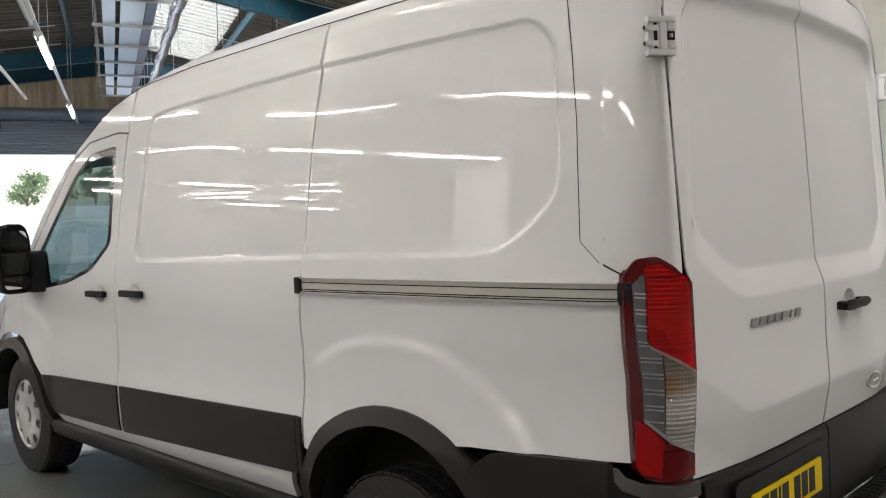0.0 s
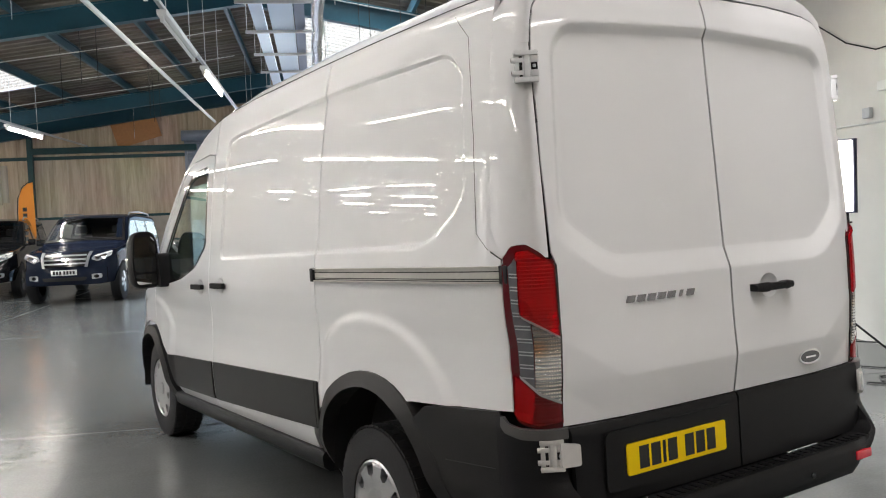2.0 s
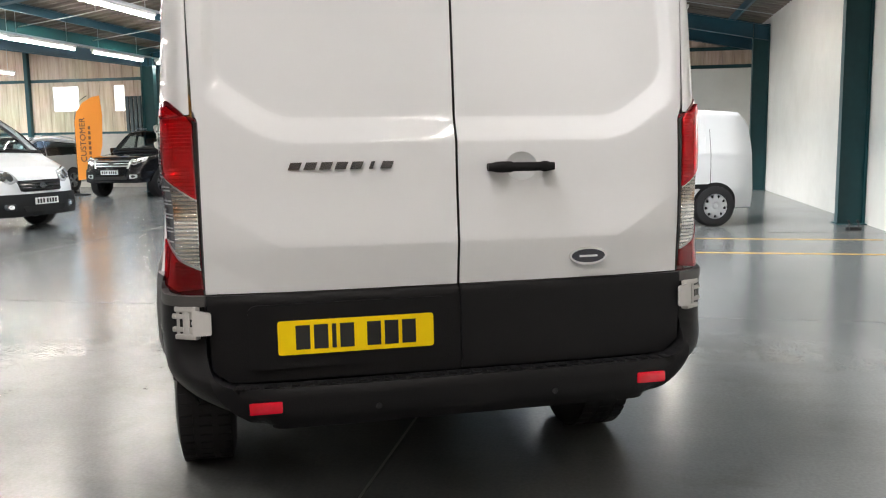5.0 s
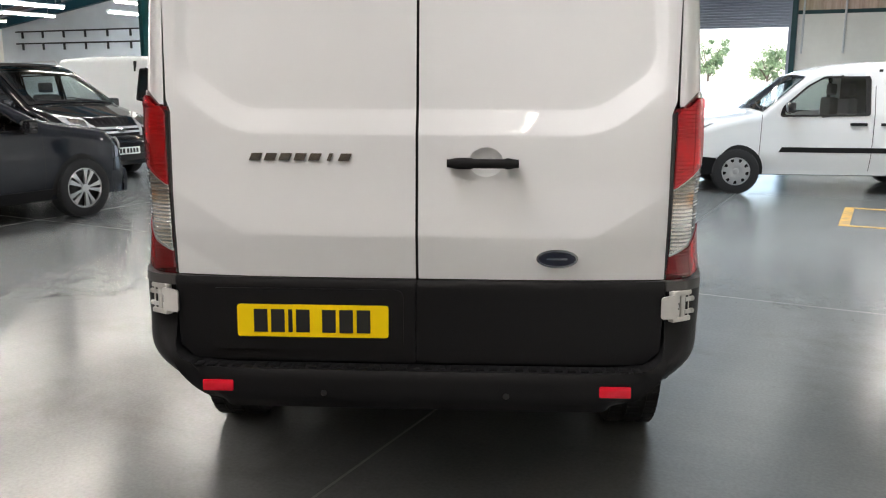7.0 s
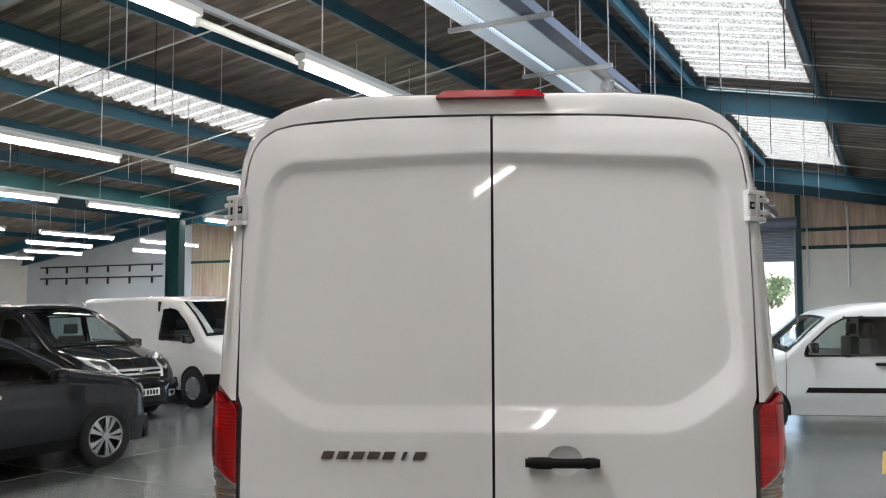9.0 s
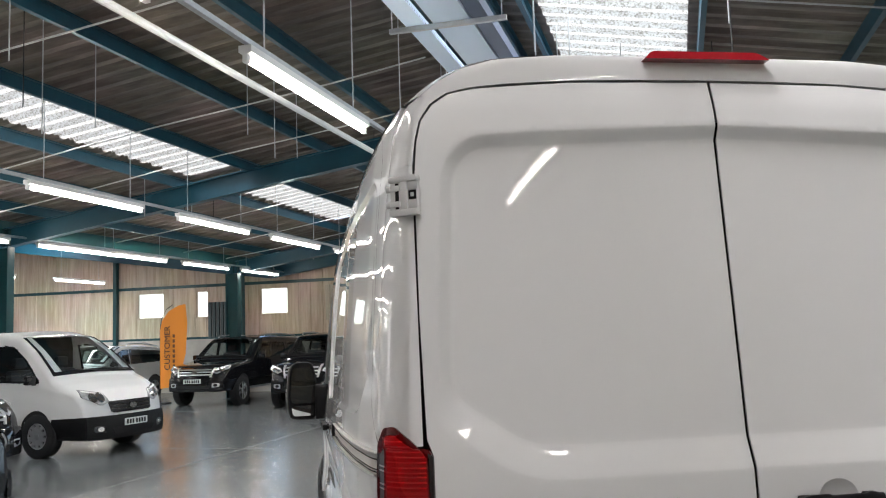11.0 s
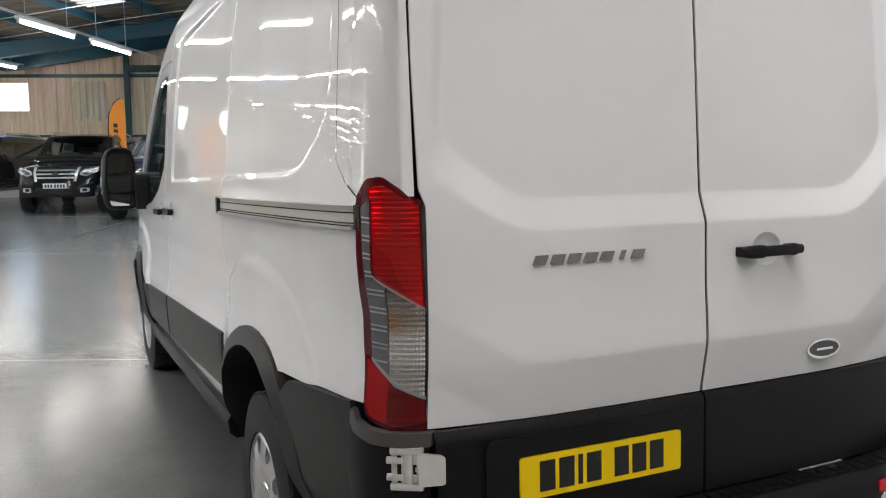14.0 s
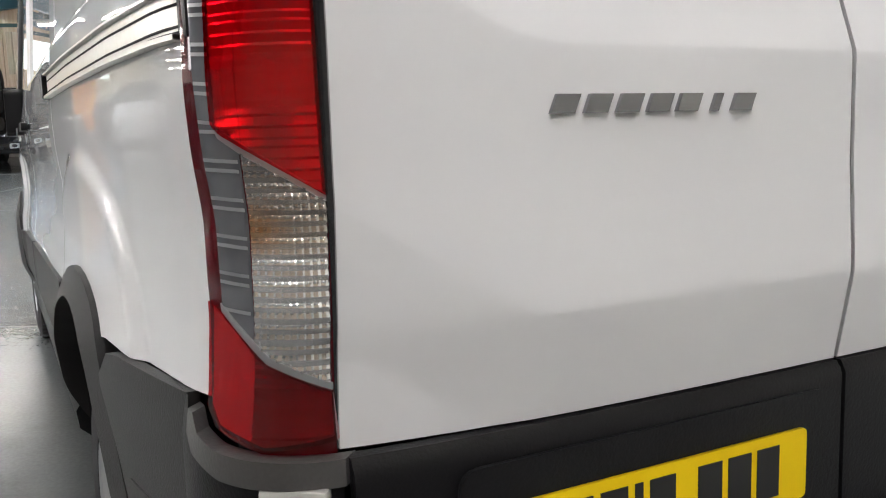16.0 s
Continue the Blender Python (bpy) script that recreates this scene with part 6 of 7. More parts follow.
def front_face(lamp, grille, plate_z, plate_mat, bumper_mat, bumper, chrome=True, fog=True, bars=3, wrap=0.45):
    """Front details: headlamps, grille, plate, bumper. lamp: inner and outer reach, lower and upper height."""
    def make(v, half, width, on_front, on_flank):
        xa, xb, za, zb = lamp
        bz0, bz1 = bumper
        for s in (-1, 1):
            def strip(pts, out, step=0.05):
                return patch([(s * a, b) for a, b in pts], step, on_front(out), (0, 1, 0), lip=(0, -0.03, 0))
            zm = (za + zb) / 2
            o = rounded([(xa, za + 0.05), (xa + (xb - xa) * 0.35, za), (xb, zm + 0.02), (xb - 0.01, zb + 0.03), (xa + 0.05, zb - 0.05)], 0.02, 3)
            h = part("headlamp", strip(o, 0.012), M_LAMPGLASS, v, "clear headlamp with bright reflectors")
            c = np.mean(np.array(o), axis=0)
            for fx, r in ((-0.16, 0.34), (0.14, 0.30)):
                e = [(c[0] + (xb - xa) * fx + (xb - xa) * 0.16 * math.cos(t), c[1] + (zb - za) * r * math.sin(t)) for t in np.linspace(0, 2 * math.pi, 16, endpoint=False)]
                part("reflector", strip(e, 0.017), M_CHROME, h)
            part("lamp_strip", strip([(xa + 0.06, zb - 0.075), (xb - 0.03, zb - 0.01), (xb - 0.03, zb + 0.012), (xa + 0.07, zb - 0.055)], 0.017), M_PLATEW, h)
            if fog:
                fz = bz0 + (bz1 - bz0) * 0.45
                fx = width * 0.335
                part("fog_surround", strip(rounded([(fx - 0.10, fz - 0.06), (fx + 0.09, fz - 0.04), (fx + 0.09, fz + 0.05), (fx - 0.10, fz + 0.05)], 0.03, 3), 0.050), M_SILVER if chrome else M_BLACKGL, v)
                part("fog_lamp", strip([(fx - 0.01 + 0.05 * math.cos(t), fz + 0.035 * math.sin(t)) for t in np.linspace(0, 2 * math.pi, 16, endpoint=False)], 0.056), M_CLEAR if not chrome else M_BLACKGL, v)
        gx, gz0, gz1 = grille
        g = part("grille", patch(rounded([(-gx * 0.9, gz0), (gx * 0.9, gz0), (gx, gz1), (-gx, gz1)], 0.03, 3), 0.06, on_front(0.016), (0, 1, 0), lip=(0, -0.03, 0)), M_BLACKGL, v, "black grille with bright bars")
        for k in range(bars):
            z = gz0 + (gz1 - gz0) * (k + 0.7) / (bars + 0.4)
            part("grille_bar", patch([(-gx * 0.92, z - 0.016), (gx * 0.92, z - 0.016), (gx * 0.92, z + 0.016), (-gx * 0.92, z + 0.016)], 0.06, on_front(0.030), (0, 1, 0), lip=(0, -0.014, 0)), M_SILVER if chrome else M_BLACKPL, g)
        if chrome:
            for s in (-1, 1):
                part("grille_trim", patch([(s * gx * 0.88, gz0 - 0.02), (s * (gx * 0.88 + 0.05), gz0 - 0.02), (s * (gx + 0.06), gz1 + 0.01), (s * gx, gz1 + 0.01)], 0.06, on_front(0.032), (0, 1, 0), lip=(0, -0.02, 0)), M_SILVER, g)
        zc = (gz0 + gz1) / 2
        part("badge", patch([(0.075 * math.cos(t), zc + 0.045 * math.sin(t)) for t in np.linspace(0, 2 * math.pi, 20, endpoint=False)], 0.03, on_front(0.042), (0, 1, 0), lip=(0, -0.03, 0)), M_CHROME, g)
        xw = width / 2 * 0.86
        part("front_bumper", patch(rounded([(-xw, bz0), (xw, bz0), (xw, bz1), (-xw, bz1)], 0.03, 3), 0.06, lambda p: on_front(0.035)(p) + np.stack([p[:, 0] * 0, 0.015 * np.sin((p[:, 1] - bz0) / (bz1 - bz0) * math.pi), p[:, 0] * 0], 1), (0, 1, 0), lip=(0, -0.05, 0)), bumper_mat, v)
        for s in (-1, 1):
            part("bumper_corner", patch([(half, bz0), (half, bz1), (half - wrap, bz1 - 0.02), (half - wrap - 0.02, bz0 + 0.02)], 0.06, on_flank(s, 0.014), (s, 0, 0), lip=(-s * 0.02, 0, 0)), bumper_mat, v)
        part("air_intake", patch(rounded([(-gx * 0.9, bz0 + 0.07), (gx * 0.9, bz0 + 0.07), (gx, bz0 + (bz1 - bz0) * 0.45), (-gx, bz0 + (bz1 - bz0) * 0.45)], 0.03, 3), 0.06, on_front(0.056), (0, 1, 0), lip=(0, -0.03, 0)), M_DARK, v)
        bars_plate(v, half + 0.060, plate_z, plate_mat)
    return make


M_LAMPGLASS = material("headlamp_lens", (0.42, 0.43, 0.44), rough=0.12, coat=1.0, grain=0.5, scale=14, stain=0.6, stain_scale=9, stain_color=(0.05, 0.05, 0.05))
M_CARGLASS = glass("car_glass", (0.76, 0.83, 0.82))
M_CABIN = material("cabin_trim", (0.035, 0.035, 0.037), rough=0.8, grain=0.2, scale=60)


def car_paint(name, color, coat=1.0):
    return material(name, color, rough=0.6, coat=coat, grain=0.02, scale=5, spec=0.0)


P_GREY, P_BLACK, P_NAVY, P_CARW, P_SILVERW = car_paint("grey_car_paint", (0.022, 0.024, 0.030)), car_paint("black_car_paint", (0.010, 0.010, 0.011)), car_paint("blue_black_car_paint", (0.010, 0.014, 0.026), 0.35), car_paint("white_car_paint", (0.76, 0.77, 0.77)), car_paint("pale_car_paint", (0.50, 0.51, 0.50))
ALLOY = material("alloy_rim", (0.60, 0.61, 0.62), rough=0.25, metal=0.7, coat=0.4)


def small_van_extras(v, half, width, on_flank, on_front):
    for s in (-1, 1):
        for y0, y1 in ((-0.42, -0.20), (-0.85, -0.60)):
            part("door_handle", patch(rounded([(y0, 0.96), (y1, 0.96), (y1, 1.0), (y0, 1.0)], 0.015, 3), 0.05, on_flank(s, 0.03), (s, 0, 0), lip=(-s * 0.03, 0, 0)), M_BLACKPL, v)
        for y in (-0.505, 0.98, -1.33):
            part("door_seam", patch([(y, 0.34), (y + 0.008, 0.34), (y + 0.008 - 0.02, 1.5 if y < 0.5 else 1.1), (y - 0.02, 1.5 if y < 0.5 else 1.1)], 0.1, on_flank(s, 0.003), (s, 0, 0)), M_DARK, v)
        o = rounded([(-1.28, 1.12), (-0.62, 1.12), (-0.60, 1.62), (-1.28, 1.62)], 0.07, 4)
        c = (-0.94, 1.37)
        part("panel_rib", patch(o, 0.05, on_flank(s, 0.006), (s, 0, 0), holes=[[(c[0] + (a - c[0]) * 0.95, c[1] + (b - c[1]) * 0.94) for a, b in o]], lip=(-s * 0.006, 0, 0)), P_CARW, v)


vehicle("small_van", "small white panel van with wheel trims parked side-on", "van", 4.21, 1.80,
        [(-2.105, 0.42), (-2.095, 0.9), (-2.06, 1.6), (-1.9, 1.78), (-1.0, 1.83), (-0.5, 1.82), (-0.1, 1.78), (0.20, 1.71), (0.38, 1.63), (0.7, 1.36), (0.98, 1.12), (1.5, 1.03), (1.85, 0.93), (2.03, 0.78), (2.08, 0.6), (2.10, 0.42)],
        [(-2.2, 1.12), (0.8, 1.10), (1.1, 1.04), (2.2, 0.9)], 0.28, (1.275, -1.42), 0.315, (M_SILVER, 0.20), 9, P_CARW,
        [([(0.72, 1.08), (-0.44, 1.10), (-0.44, 1.62), (0.14, 1.62), (0.36, 1.50), (0.68, 1.22)], 0)], (0.95, 0.38), (3.76, 9.47), -86.0, -1,
        flank=[("rub_strip", [(0.72, 0.59), (0.68, 0.66), (-1.30, 0.66), (-1.28, 0.59)], M_BLACKPL)], extras=small_van_extras, front=front_face((0.50, 0.82, 0.70, 0.95), (0.40, 0.55, 0.72), 0.42, M_PLATEW, M_BLACKPL, (0.25, 0.52)))


def suv_extras(v, half, width, on_flank, on_front):
    for s in (-1, 1):
        part("sill_moulding", patch([(0.85, 0.24), (0.90, 0.36), (-0.85, 0.36), (-0.80, 0.24)], 0.1, on_flank(s, 0.012), (s, 0, 0), lip=(-s * 0.012, 0, 0)), M_BLACKPL, v)
        for y in (0.78, -0.28):
            part("door_seam", patch([(y, 0.36), (y + 0.007, 0.36), (y + 0.007, 0.98), (y, 0.98)], 0.1, on_flank(s, 0.003), (s, 0, 0)), M_DARK, v)
        part("door_handle", patch(rounded([(-0.2, 0.86), (0.0, 0.86), (0.0, 0.90), (-0.2, 0.90)], 0.015, 3), 0.05, on_flank(s, 0.03), (s, 0, 0), lip=(-s * 0.03, 0, 0)), M_CHROME, v)


vehicle("crossover_car", "dark grey crossover car with alloy wheels", "car", 4.16, 1.74,
        [(-2.08, 0.42), (-2.06, 0.85), (-1.95, 1.15), (-1.6, 1.46), (-0.9, 1.55), (-0.1, 1.54), (0.2, 1.45), (0.85, 1.12), (1.1, 1.08), (1.75, 0.99), (1.98, 0.86), (2.06, 0.66), (2.08, 0.42)],
        [(-2.1, 1.02), (0.8, 0.95), (2.1, 0.80)], 0.24, (1.26, -1.28), 0.335, (ALLOY, 0.235), 10, P_GREY,
        [([(0.66, 1.0), (-0.25, 1.02), (-0.27, 1.43), (-0.10, 1.43), (0.22, 1.33)], 0), ([(-0.33, 1.02), (-1.30, 1.06), (-1.45, 1.25), (-1.2, 1.41), (-0.34, 1.43)], 0)], (0.82, -0.02), (-4.42, 6.79), 27.0, 1,
        extras=suv_extras, front=front_face((0.48, 0.80, 0.66, 0.86), (0.42, 0.55, 0.74), 0.45, M_PLATEW, P_GREY, (0.22, 0.50)))
vehicle("compact_van", "gloss black compact van facing the aisle", "van", 4.38, 1.80,
        [(-2.19, 0.42), (-2.18, 0.9), (-2.14, 1.6), (-2.0, 1.76), (-1.0, 1.81), (-0.1, 1.80), (0.25, 1.68), (1.15, 1.14), (1.4, 1.08), (1.9, 0.96), (2.10, 0.80), (2.17, 0.6), (2.19, 0.42)],
        [(-2.2, 1.10), (0.9, 1.06), (2.2, 0.88)], 0.26, (1.28, -1.45), 0.32, (ALLOY, 0.21), 7, P_BLACK,
        [([(0.95, 1.11), (-0.20, 1.13), (-0.22, 1.62), (0.05, 1.62), (0.5, 1.40)], 0), ([(-0.30, 1.13), (-1.25, 1.15), (-1.25, 1.60), (-0.30, 1.62)], 0)], (1.10, 0.02), (-5.85, 11.5), 116.0, -1, rails=(-0.1, -1.8),
        front=front_face((0.42, 0.80, 0.78, 1.02), (0.42, 0.70, 0.86), 0.46, M_PLATEW, P_BLACK, (0.24, 0.62), bars=2))
vehicle("white_van", "white mid-size panel van with a black bumper facing the aisle", "van", 4.97, 1.96,
        [(-2.48, 0.42), (-2.47, 1.2), (-2.42, 1.80), (-2.25, 1.95), (-1.0, 1.99), (0.5, 1.98), (0.9, 1.88), (1.25, 1.66), (1.80, 1.22), (2.05, 1.13), (2.30, 1.02), (2.43, 0.86), (2.47, 0.65), (2.48, 0.42)],
        [(-2.5, 1.14), (1.3, 1.12), (2.5, 0.92)], 0.28, (1.49, -1.44), 0.34, (M_SILVER, 0.205), 10, P_CARW,
        [([(1.50, 1.16), (0.45, 1.18), (0.43, 1.74), (0.78, 1.74), (1.12, 1.52)], 0)], (1.74, 0.86), (-5.22, 12.37), 122.0, 1,
        flank=[("side_moulding", [(1.0, 0.34), (1.02, 0.52), (-1.0, 0.52), (-0.98, 0.34)], M_BLACKPL)],
        front=front_face((0.44, 0.84, 0.78, 1.02), (0.46, 0.66, 0.84), 0.50, M_PLATEW, M_BLACKPL, (0.26, 0.62), chrome=False, bars=3, wrap=0.62))
PICK = [(-2.65, 0.5), (-2.63, 1.1), (-2.5, 1.5), (-2.2, 1.74), (-1.0, 1.80), (-0.2, 1.82), (0.35, 1.78), (0.62, 1.64), (1.18, 1.20), (1.5, 1.16), (2.35, 1.08), (2.56, 0.96), (2.63, 0.75), (2.65, 0.5)]
PICKB = [(-2.7, 1.20), (1.0, 1.14), (2.7, 0.98)]
PICKW = [([(0.92, 1.20), (-0.05, 1.22), (-0.07, 1.66), (0.35, 1.66), (0.55, 1.55)], 0), ([(-0.13, 1.22), (-0.95, 1.25), (-1.0, 1.62), (-0.13, 1.66)], 0), ([(-1.10, 1.26), (-2.25, 1.28), (-2.05, 1.60), (-1.12, 1.63)], 0)]
STEPB = [("side_step", [(1.25, 0.40), (1.25, 0.46), (-1.1, 0.46), (-1.1, 0.40)], M_SILVER)]
vehicle("pickup_truck", "black pickup with a canopy and silver roof rails", "pickup", 5.30, 1.86, PICK, PICKB, 0.42, (1.76, -1.46), 0.385, (ALLOY, 0.235), 6, P_BLACK, PICKW, (1.12, 0.40), (-2.9, 21.6), 204.5, -1, rails=(0.1, -2.0), flank=STEPB,
        front=front_face((0.48, 0.86, 0.86, 1.06), (0.50, 0.80, 1.02), 0.68, M_PLATEW, P_BLACK, (0.42, 0.76)))
vehicle("pickup_truck", "black pickup with a broad chrome grille", "pickup", 5.25, 1.85, PICK, PICKB, 0.42, (1.76, -1.42), 0.385, (ALLOY, 0.235), 6, P_BLACK, PICKW, (1.12, 0.40), (-1.79, 20.25), 197.0, 1, rails=(0.1, -2.0), flank=STEPB,
        front=front_face((0.50, 0.86, 0.86, 1.04), (0.44, 0.78, 1.06), 0.66, M_PLATEW, P_BLACK, (0.42, 0.74)))
vehicle("pickup_truck", "blue-black pickup standing beside the open gateway", "pickup", 5.25, 1.85, PICK, PICKB, 0.42, (1.76, -1.42), 0.385, (ALLOY, 0.235), 6, P_NAVY, PICKW, (1.12, 0.40), (1.41, 16.97), 206.0, -1, rails=(0.1, -2.0), flank=STEPB,
        front=front_face((0.50, 0.86, 0.86, 1.04), (0.44, 0.78, 1.06), 0.66, M_PLATEW, P_NAVY, (0.42, 0.74)))
vehicle("estate_car", "pale silver estate car parked by the wall", "car", 4.75, 1.84,
        [(-2.37, 0.45), (-2.35, 0.9), (-2.2, 1.3), (-1.9, 1.55), (-0.8, 1.66), (0.0, 1.65), (0.3, 1.55), (1.0, 1.14), (1.3, 1.08), (2.0, 1.0), (2.25, 0.86), (2.35, 0.65), (2.37, 0.45)],
        [(-2.4, 1.12), (1.0, 1.04), (2.4, 0.86)], 0.28, (1.45, -1.35), 0.35, (ALLOY, 0.23), 6, P_SILVERW,
        [([(0.78, 1.09), (-0.15, 1.11), (-0.16, 1.53), (0.1, 1.53), (0.4, 1.40)], 0), ([(-0.22, 1.11), (-1.9, 1.15), (-1.75, 1.45), (-0.23, 1.54)], 0)], (0.95, 0.05), (-7.0, 23.1), 205.0, -1, rails=(-0.2, -1.8),
        front=front_face((0.5, 0.86, 0.76, 0.94), (0.46, 0.62, 0.84), 0.5, M_PLATEW, P_SILVERW, (0.28, 0.58)))

# ---- things in the hall ----


def text_mesh(body, size, depth=0.002):
    """Lettering in the built-in font, lying in x and y, turned into a mesh."""
    cu = bpy.data.curves.new("lettering", "FONT")
    cu.body, cu.size, cu.extrude, cu.align_x, cu.align_y = body, size, depth, "CENTER", "CENTER"
    tmp = bpy.data.objects.new("lettering", cu)
    scene.collection.objects.link(tmp)
    me = bpy.data.meshes.new_from_object(tmp.evaluated_get(bpy.context.evaluated_depsgraph_get()))
    bpy.data.objects.remove(tmp)
    bm = bmesh.new()
    bm.from_mesh(me)
    return bm


# softbox lamps on their tripods
M_SOFTBACK = material("softbox_back", (0.02, 0.022, 0.06), rough=0.6)


def studio_light(base, face):
    """A softbox on a stand: base sets the stand, face the diffuser."""
    soft = thing("studio_light", base, "lit square softbox on a black tripod stand", "studio light", "studio lights")
    bm = bmesh.new()
    cyl(bm, (0, 0, 0.18), (0, 0, 1.0), 0.015, n=12)
    cyl(bm, (0, 0, 1.0), (0, 0, 1.80), 0.011, n=12)
    part("pole", bm, M_BLACKPL, soft)
    for z in (0.42, 1.0, 1.35):
        bm = bmesh.new()
        cyl(bm, (0, 0, z - 0.025), (0, 0, z + 0.025), 0.021, n=12)
        cyl(bm, (0.015, 0, z), (0.05, 0, z), 0.008, n=8)
        part("collar", bm, M_BLACKPL, soft)
    for a in (209, 313, 81):
        c, s = math.cos(radians(a)), math.sin(radians(a))
        bm = bmesh.new()
        pipe(bm, [(0.02 * c, 0.02 * s, 0.40), (0.49 * c, 0.49 * s, 0.018)], 0.011)
        pipe(bm, [(0.015 * c, 0.015 * s, 0.20), (0.26 * c, 0.26 * s, 0.205)], 0.007)
        lg = part("leg", bm, M_BLACKPL, soft)
        bm = bmesh.new()
        cyl(bm, (0.49 * c, 0.49 * s, 0.0), (0.49 * c, 0.49 * s, 0.025), 0.016, n=10)
        part("rubber_foot", bm, M_RUBBER, lg)
    inv = base.inverted()
    bm = bmesh.new()
    front = [bm.verts.new(p) for p in ((-0.31, -0.335, 0), (0.31, -0.335, 0), (0.31, 0.335, 0), (-0.31, 0.335, 0))]
    midr = [bm.verts.new(p) for p in ((-0.315, -0.34, 0.05), (0.315, -0.34, 0.05), (0.315, 0.34, 0.05), (-0.315, 0.34, 0.05))]
    mid2 = [bm.verts.new(p) for p in ((-0.24, -0.26, 0.18), (0.24, -0.26, 0.18), (0.24, 0.26, 0.18), (-0.24, 0.26, 0.18))]
    back = [bm.verts.new(p) for p in ((-0.07, -0.07, 0.30), (0.07, -0.07, 0.30), (0.07, 0.07, 0.30), (-0.07, 0.07, 0.30))]
    for a, b in ((front, midr), (midr, mid2), (mid2, back)):
        for k in range(4):
            bm.faces.new((a[k], a[(k + 1) % 4], b[(k + 1) % 4], b[k]))
    bm.faces.new(back)
    bmesh.ops.recalc_face_normals(bm, faces=bm.faces)
    shade = part("softbox", bm, M_SOFTBACK, soft, "dark blue softbox shell", smooth=False)
    shade.matrix_basis = inv @ face
    bm = bmesh.new()
    prism(bm, rounded([(-0.30, -0.325), (0.30, -0.325), (0.30, 0.325), (-0.30, 0.325)], 0.02, 3), lambda a, b, t: (a, b, t), -0.012, -0.004)
    cloth = part("diffuser", bm, M_SOFT, soft, "white glowing diffuser cloth")
    cloth.matrix_basis = inv @ face
    bm = bmesh.new()
    cyl(bm, (0, 0, 0.30), (0, 0, 0.42), 0.035, n=14)
    box(bm, (-0.03, -0.09, 0.32), (0.03, 0.0, 0.38), 0.01)
    hd = part("lamp_head", bm, M_BLACKPL, soft)
    hd.matrix_basis = inv @ face
    return soft, inv


soft, inv = studio_light(HALL @ pose(3.50, 4.50, 0), look((4.62, 2.64, 1.79), (4.62 - 0.978, 2.64 - 0.208, 1.80)))
studio_light(pose(-3.85, 2.72, 0, 0, 0, 150), look((-3.60, 2.68, 1.93), (-3.60 + 0.98, 2.68 + 0.10, 1.86)))
bm = bmesh.new()
pipe(bm, [(0.03, 0.05, 1.70), (0.07, 0.06, 1.2), (0.05, 0.05, 0.75), (0.08, 0.02, 0.35), (0.02, -0.1, 0.02), (-0.10, -0.22, 0.008), (0.05, -0.38, 0.008), (0.30, -0.42, 0.008), (0.5, -0.62, 0.008), (0.78, -0.55, 0.008), (0.95, -0.9, 0.008)], 0.005, 6)
part("power_cable", bm, M_BLACKPL, soft)
bm = bmesh.new()
box(bm, (0.045, 0.035, 0.70), (0.085, 0.075, 0.80), 0.008)
part("cable_switch", bm, M_BLACKPL, soft)
bm = bmesh.new()
pipe(bm, [(3.05, 3.6, 0.008), (3.35, 3.35, 0.008), (3.75, 3.3, 0.008), (3.95, 3.5, 0.008), (3.7, 3.75, 0.008), (3.3, 3.78, 0.008), (3.2, 3.6, 0.008), (3.6, 3.15, 0.008), (4.1, 2.6, 0.008)], 0.006, 6)
tagged(finish(bm, "floor_cable", M_BLACKPL, m=HALL), "black cable coiled loosely on the floor", "cable")

# electrical cabinet with trunking and cables
cabn = thing("electrical_cabinet", HALL @ pose(EAVE_R, 4.57, 1.80), "cream metal electrical cabinet on the white wall", "cabinet")
for n, z0, z1 in (("lower_body", 0.0, 0.60), ("upper_body", 0.62, 0.82)):
    bm = bmesh.new()
    box(bm, (-0.18, -0.25, z0), (0, 0.25, z1), 0.006)
    b = part(n, bm, M_CREAM, cabn)
    bm = bmesh.new()
    box(bm, (-0.1855, -0.235, z0 + 0.012), (-0.1805, 0.235, z1 - 0.012), 0.002)
    d = part("door", bm, M_CREAM, cabn)
    bm = bmesh.new()
    box(bm, (-0.192, -0.215, z0 + 0.22 if z0 < 0.1 else z1 - 0.07), (-0.1856, -0.19, z0 + 0.28 if z0 < 0.1 else z1 - 0.02), 0.002)
    part("latch", bm, M_INK, d)
bm = bmesh.new()
box(bm, (-0.1875, -0.225, 0.05), (-0.186, -0.18, 0.13))
part("warning_label", bm, M_YELLOW, cabn, smooth=False)
bm = bmesh.new()
box(bm, (-0.19, -0.26, 0.6), (-0.0, 0.26, 0.619), 0.003)
part("cover_strip", bm, M_BATTEN, cabn)
for y in (-0.22, 0.10):
    bm = bmesh.new()
    box(bm, (-0.12, y - 0.03, -0.13), (-0.05, y + 0.03, -0.001), 0.01)
    part("cable_gland", bm, M_BLACKPL, cabn)
bm = bmesh.new()
box(bm, (EAVE_R - 0.17, 3.9, 2.66), (EAVE_R, 5.0, 2.76), 0.006)
tagged(finish(bm, "trunking", M_BATTEN, m=HALL), "white plastic cable trunking over the cabinet", "trunking")
cables = thing("cable_bundle", HALL, "thick black cables running up the wall", "cables")
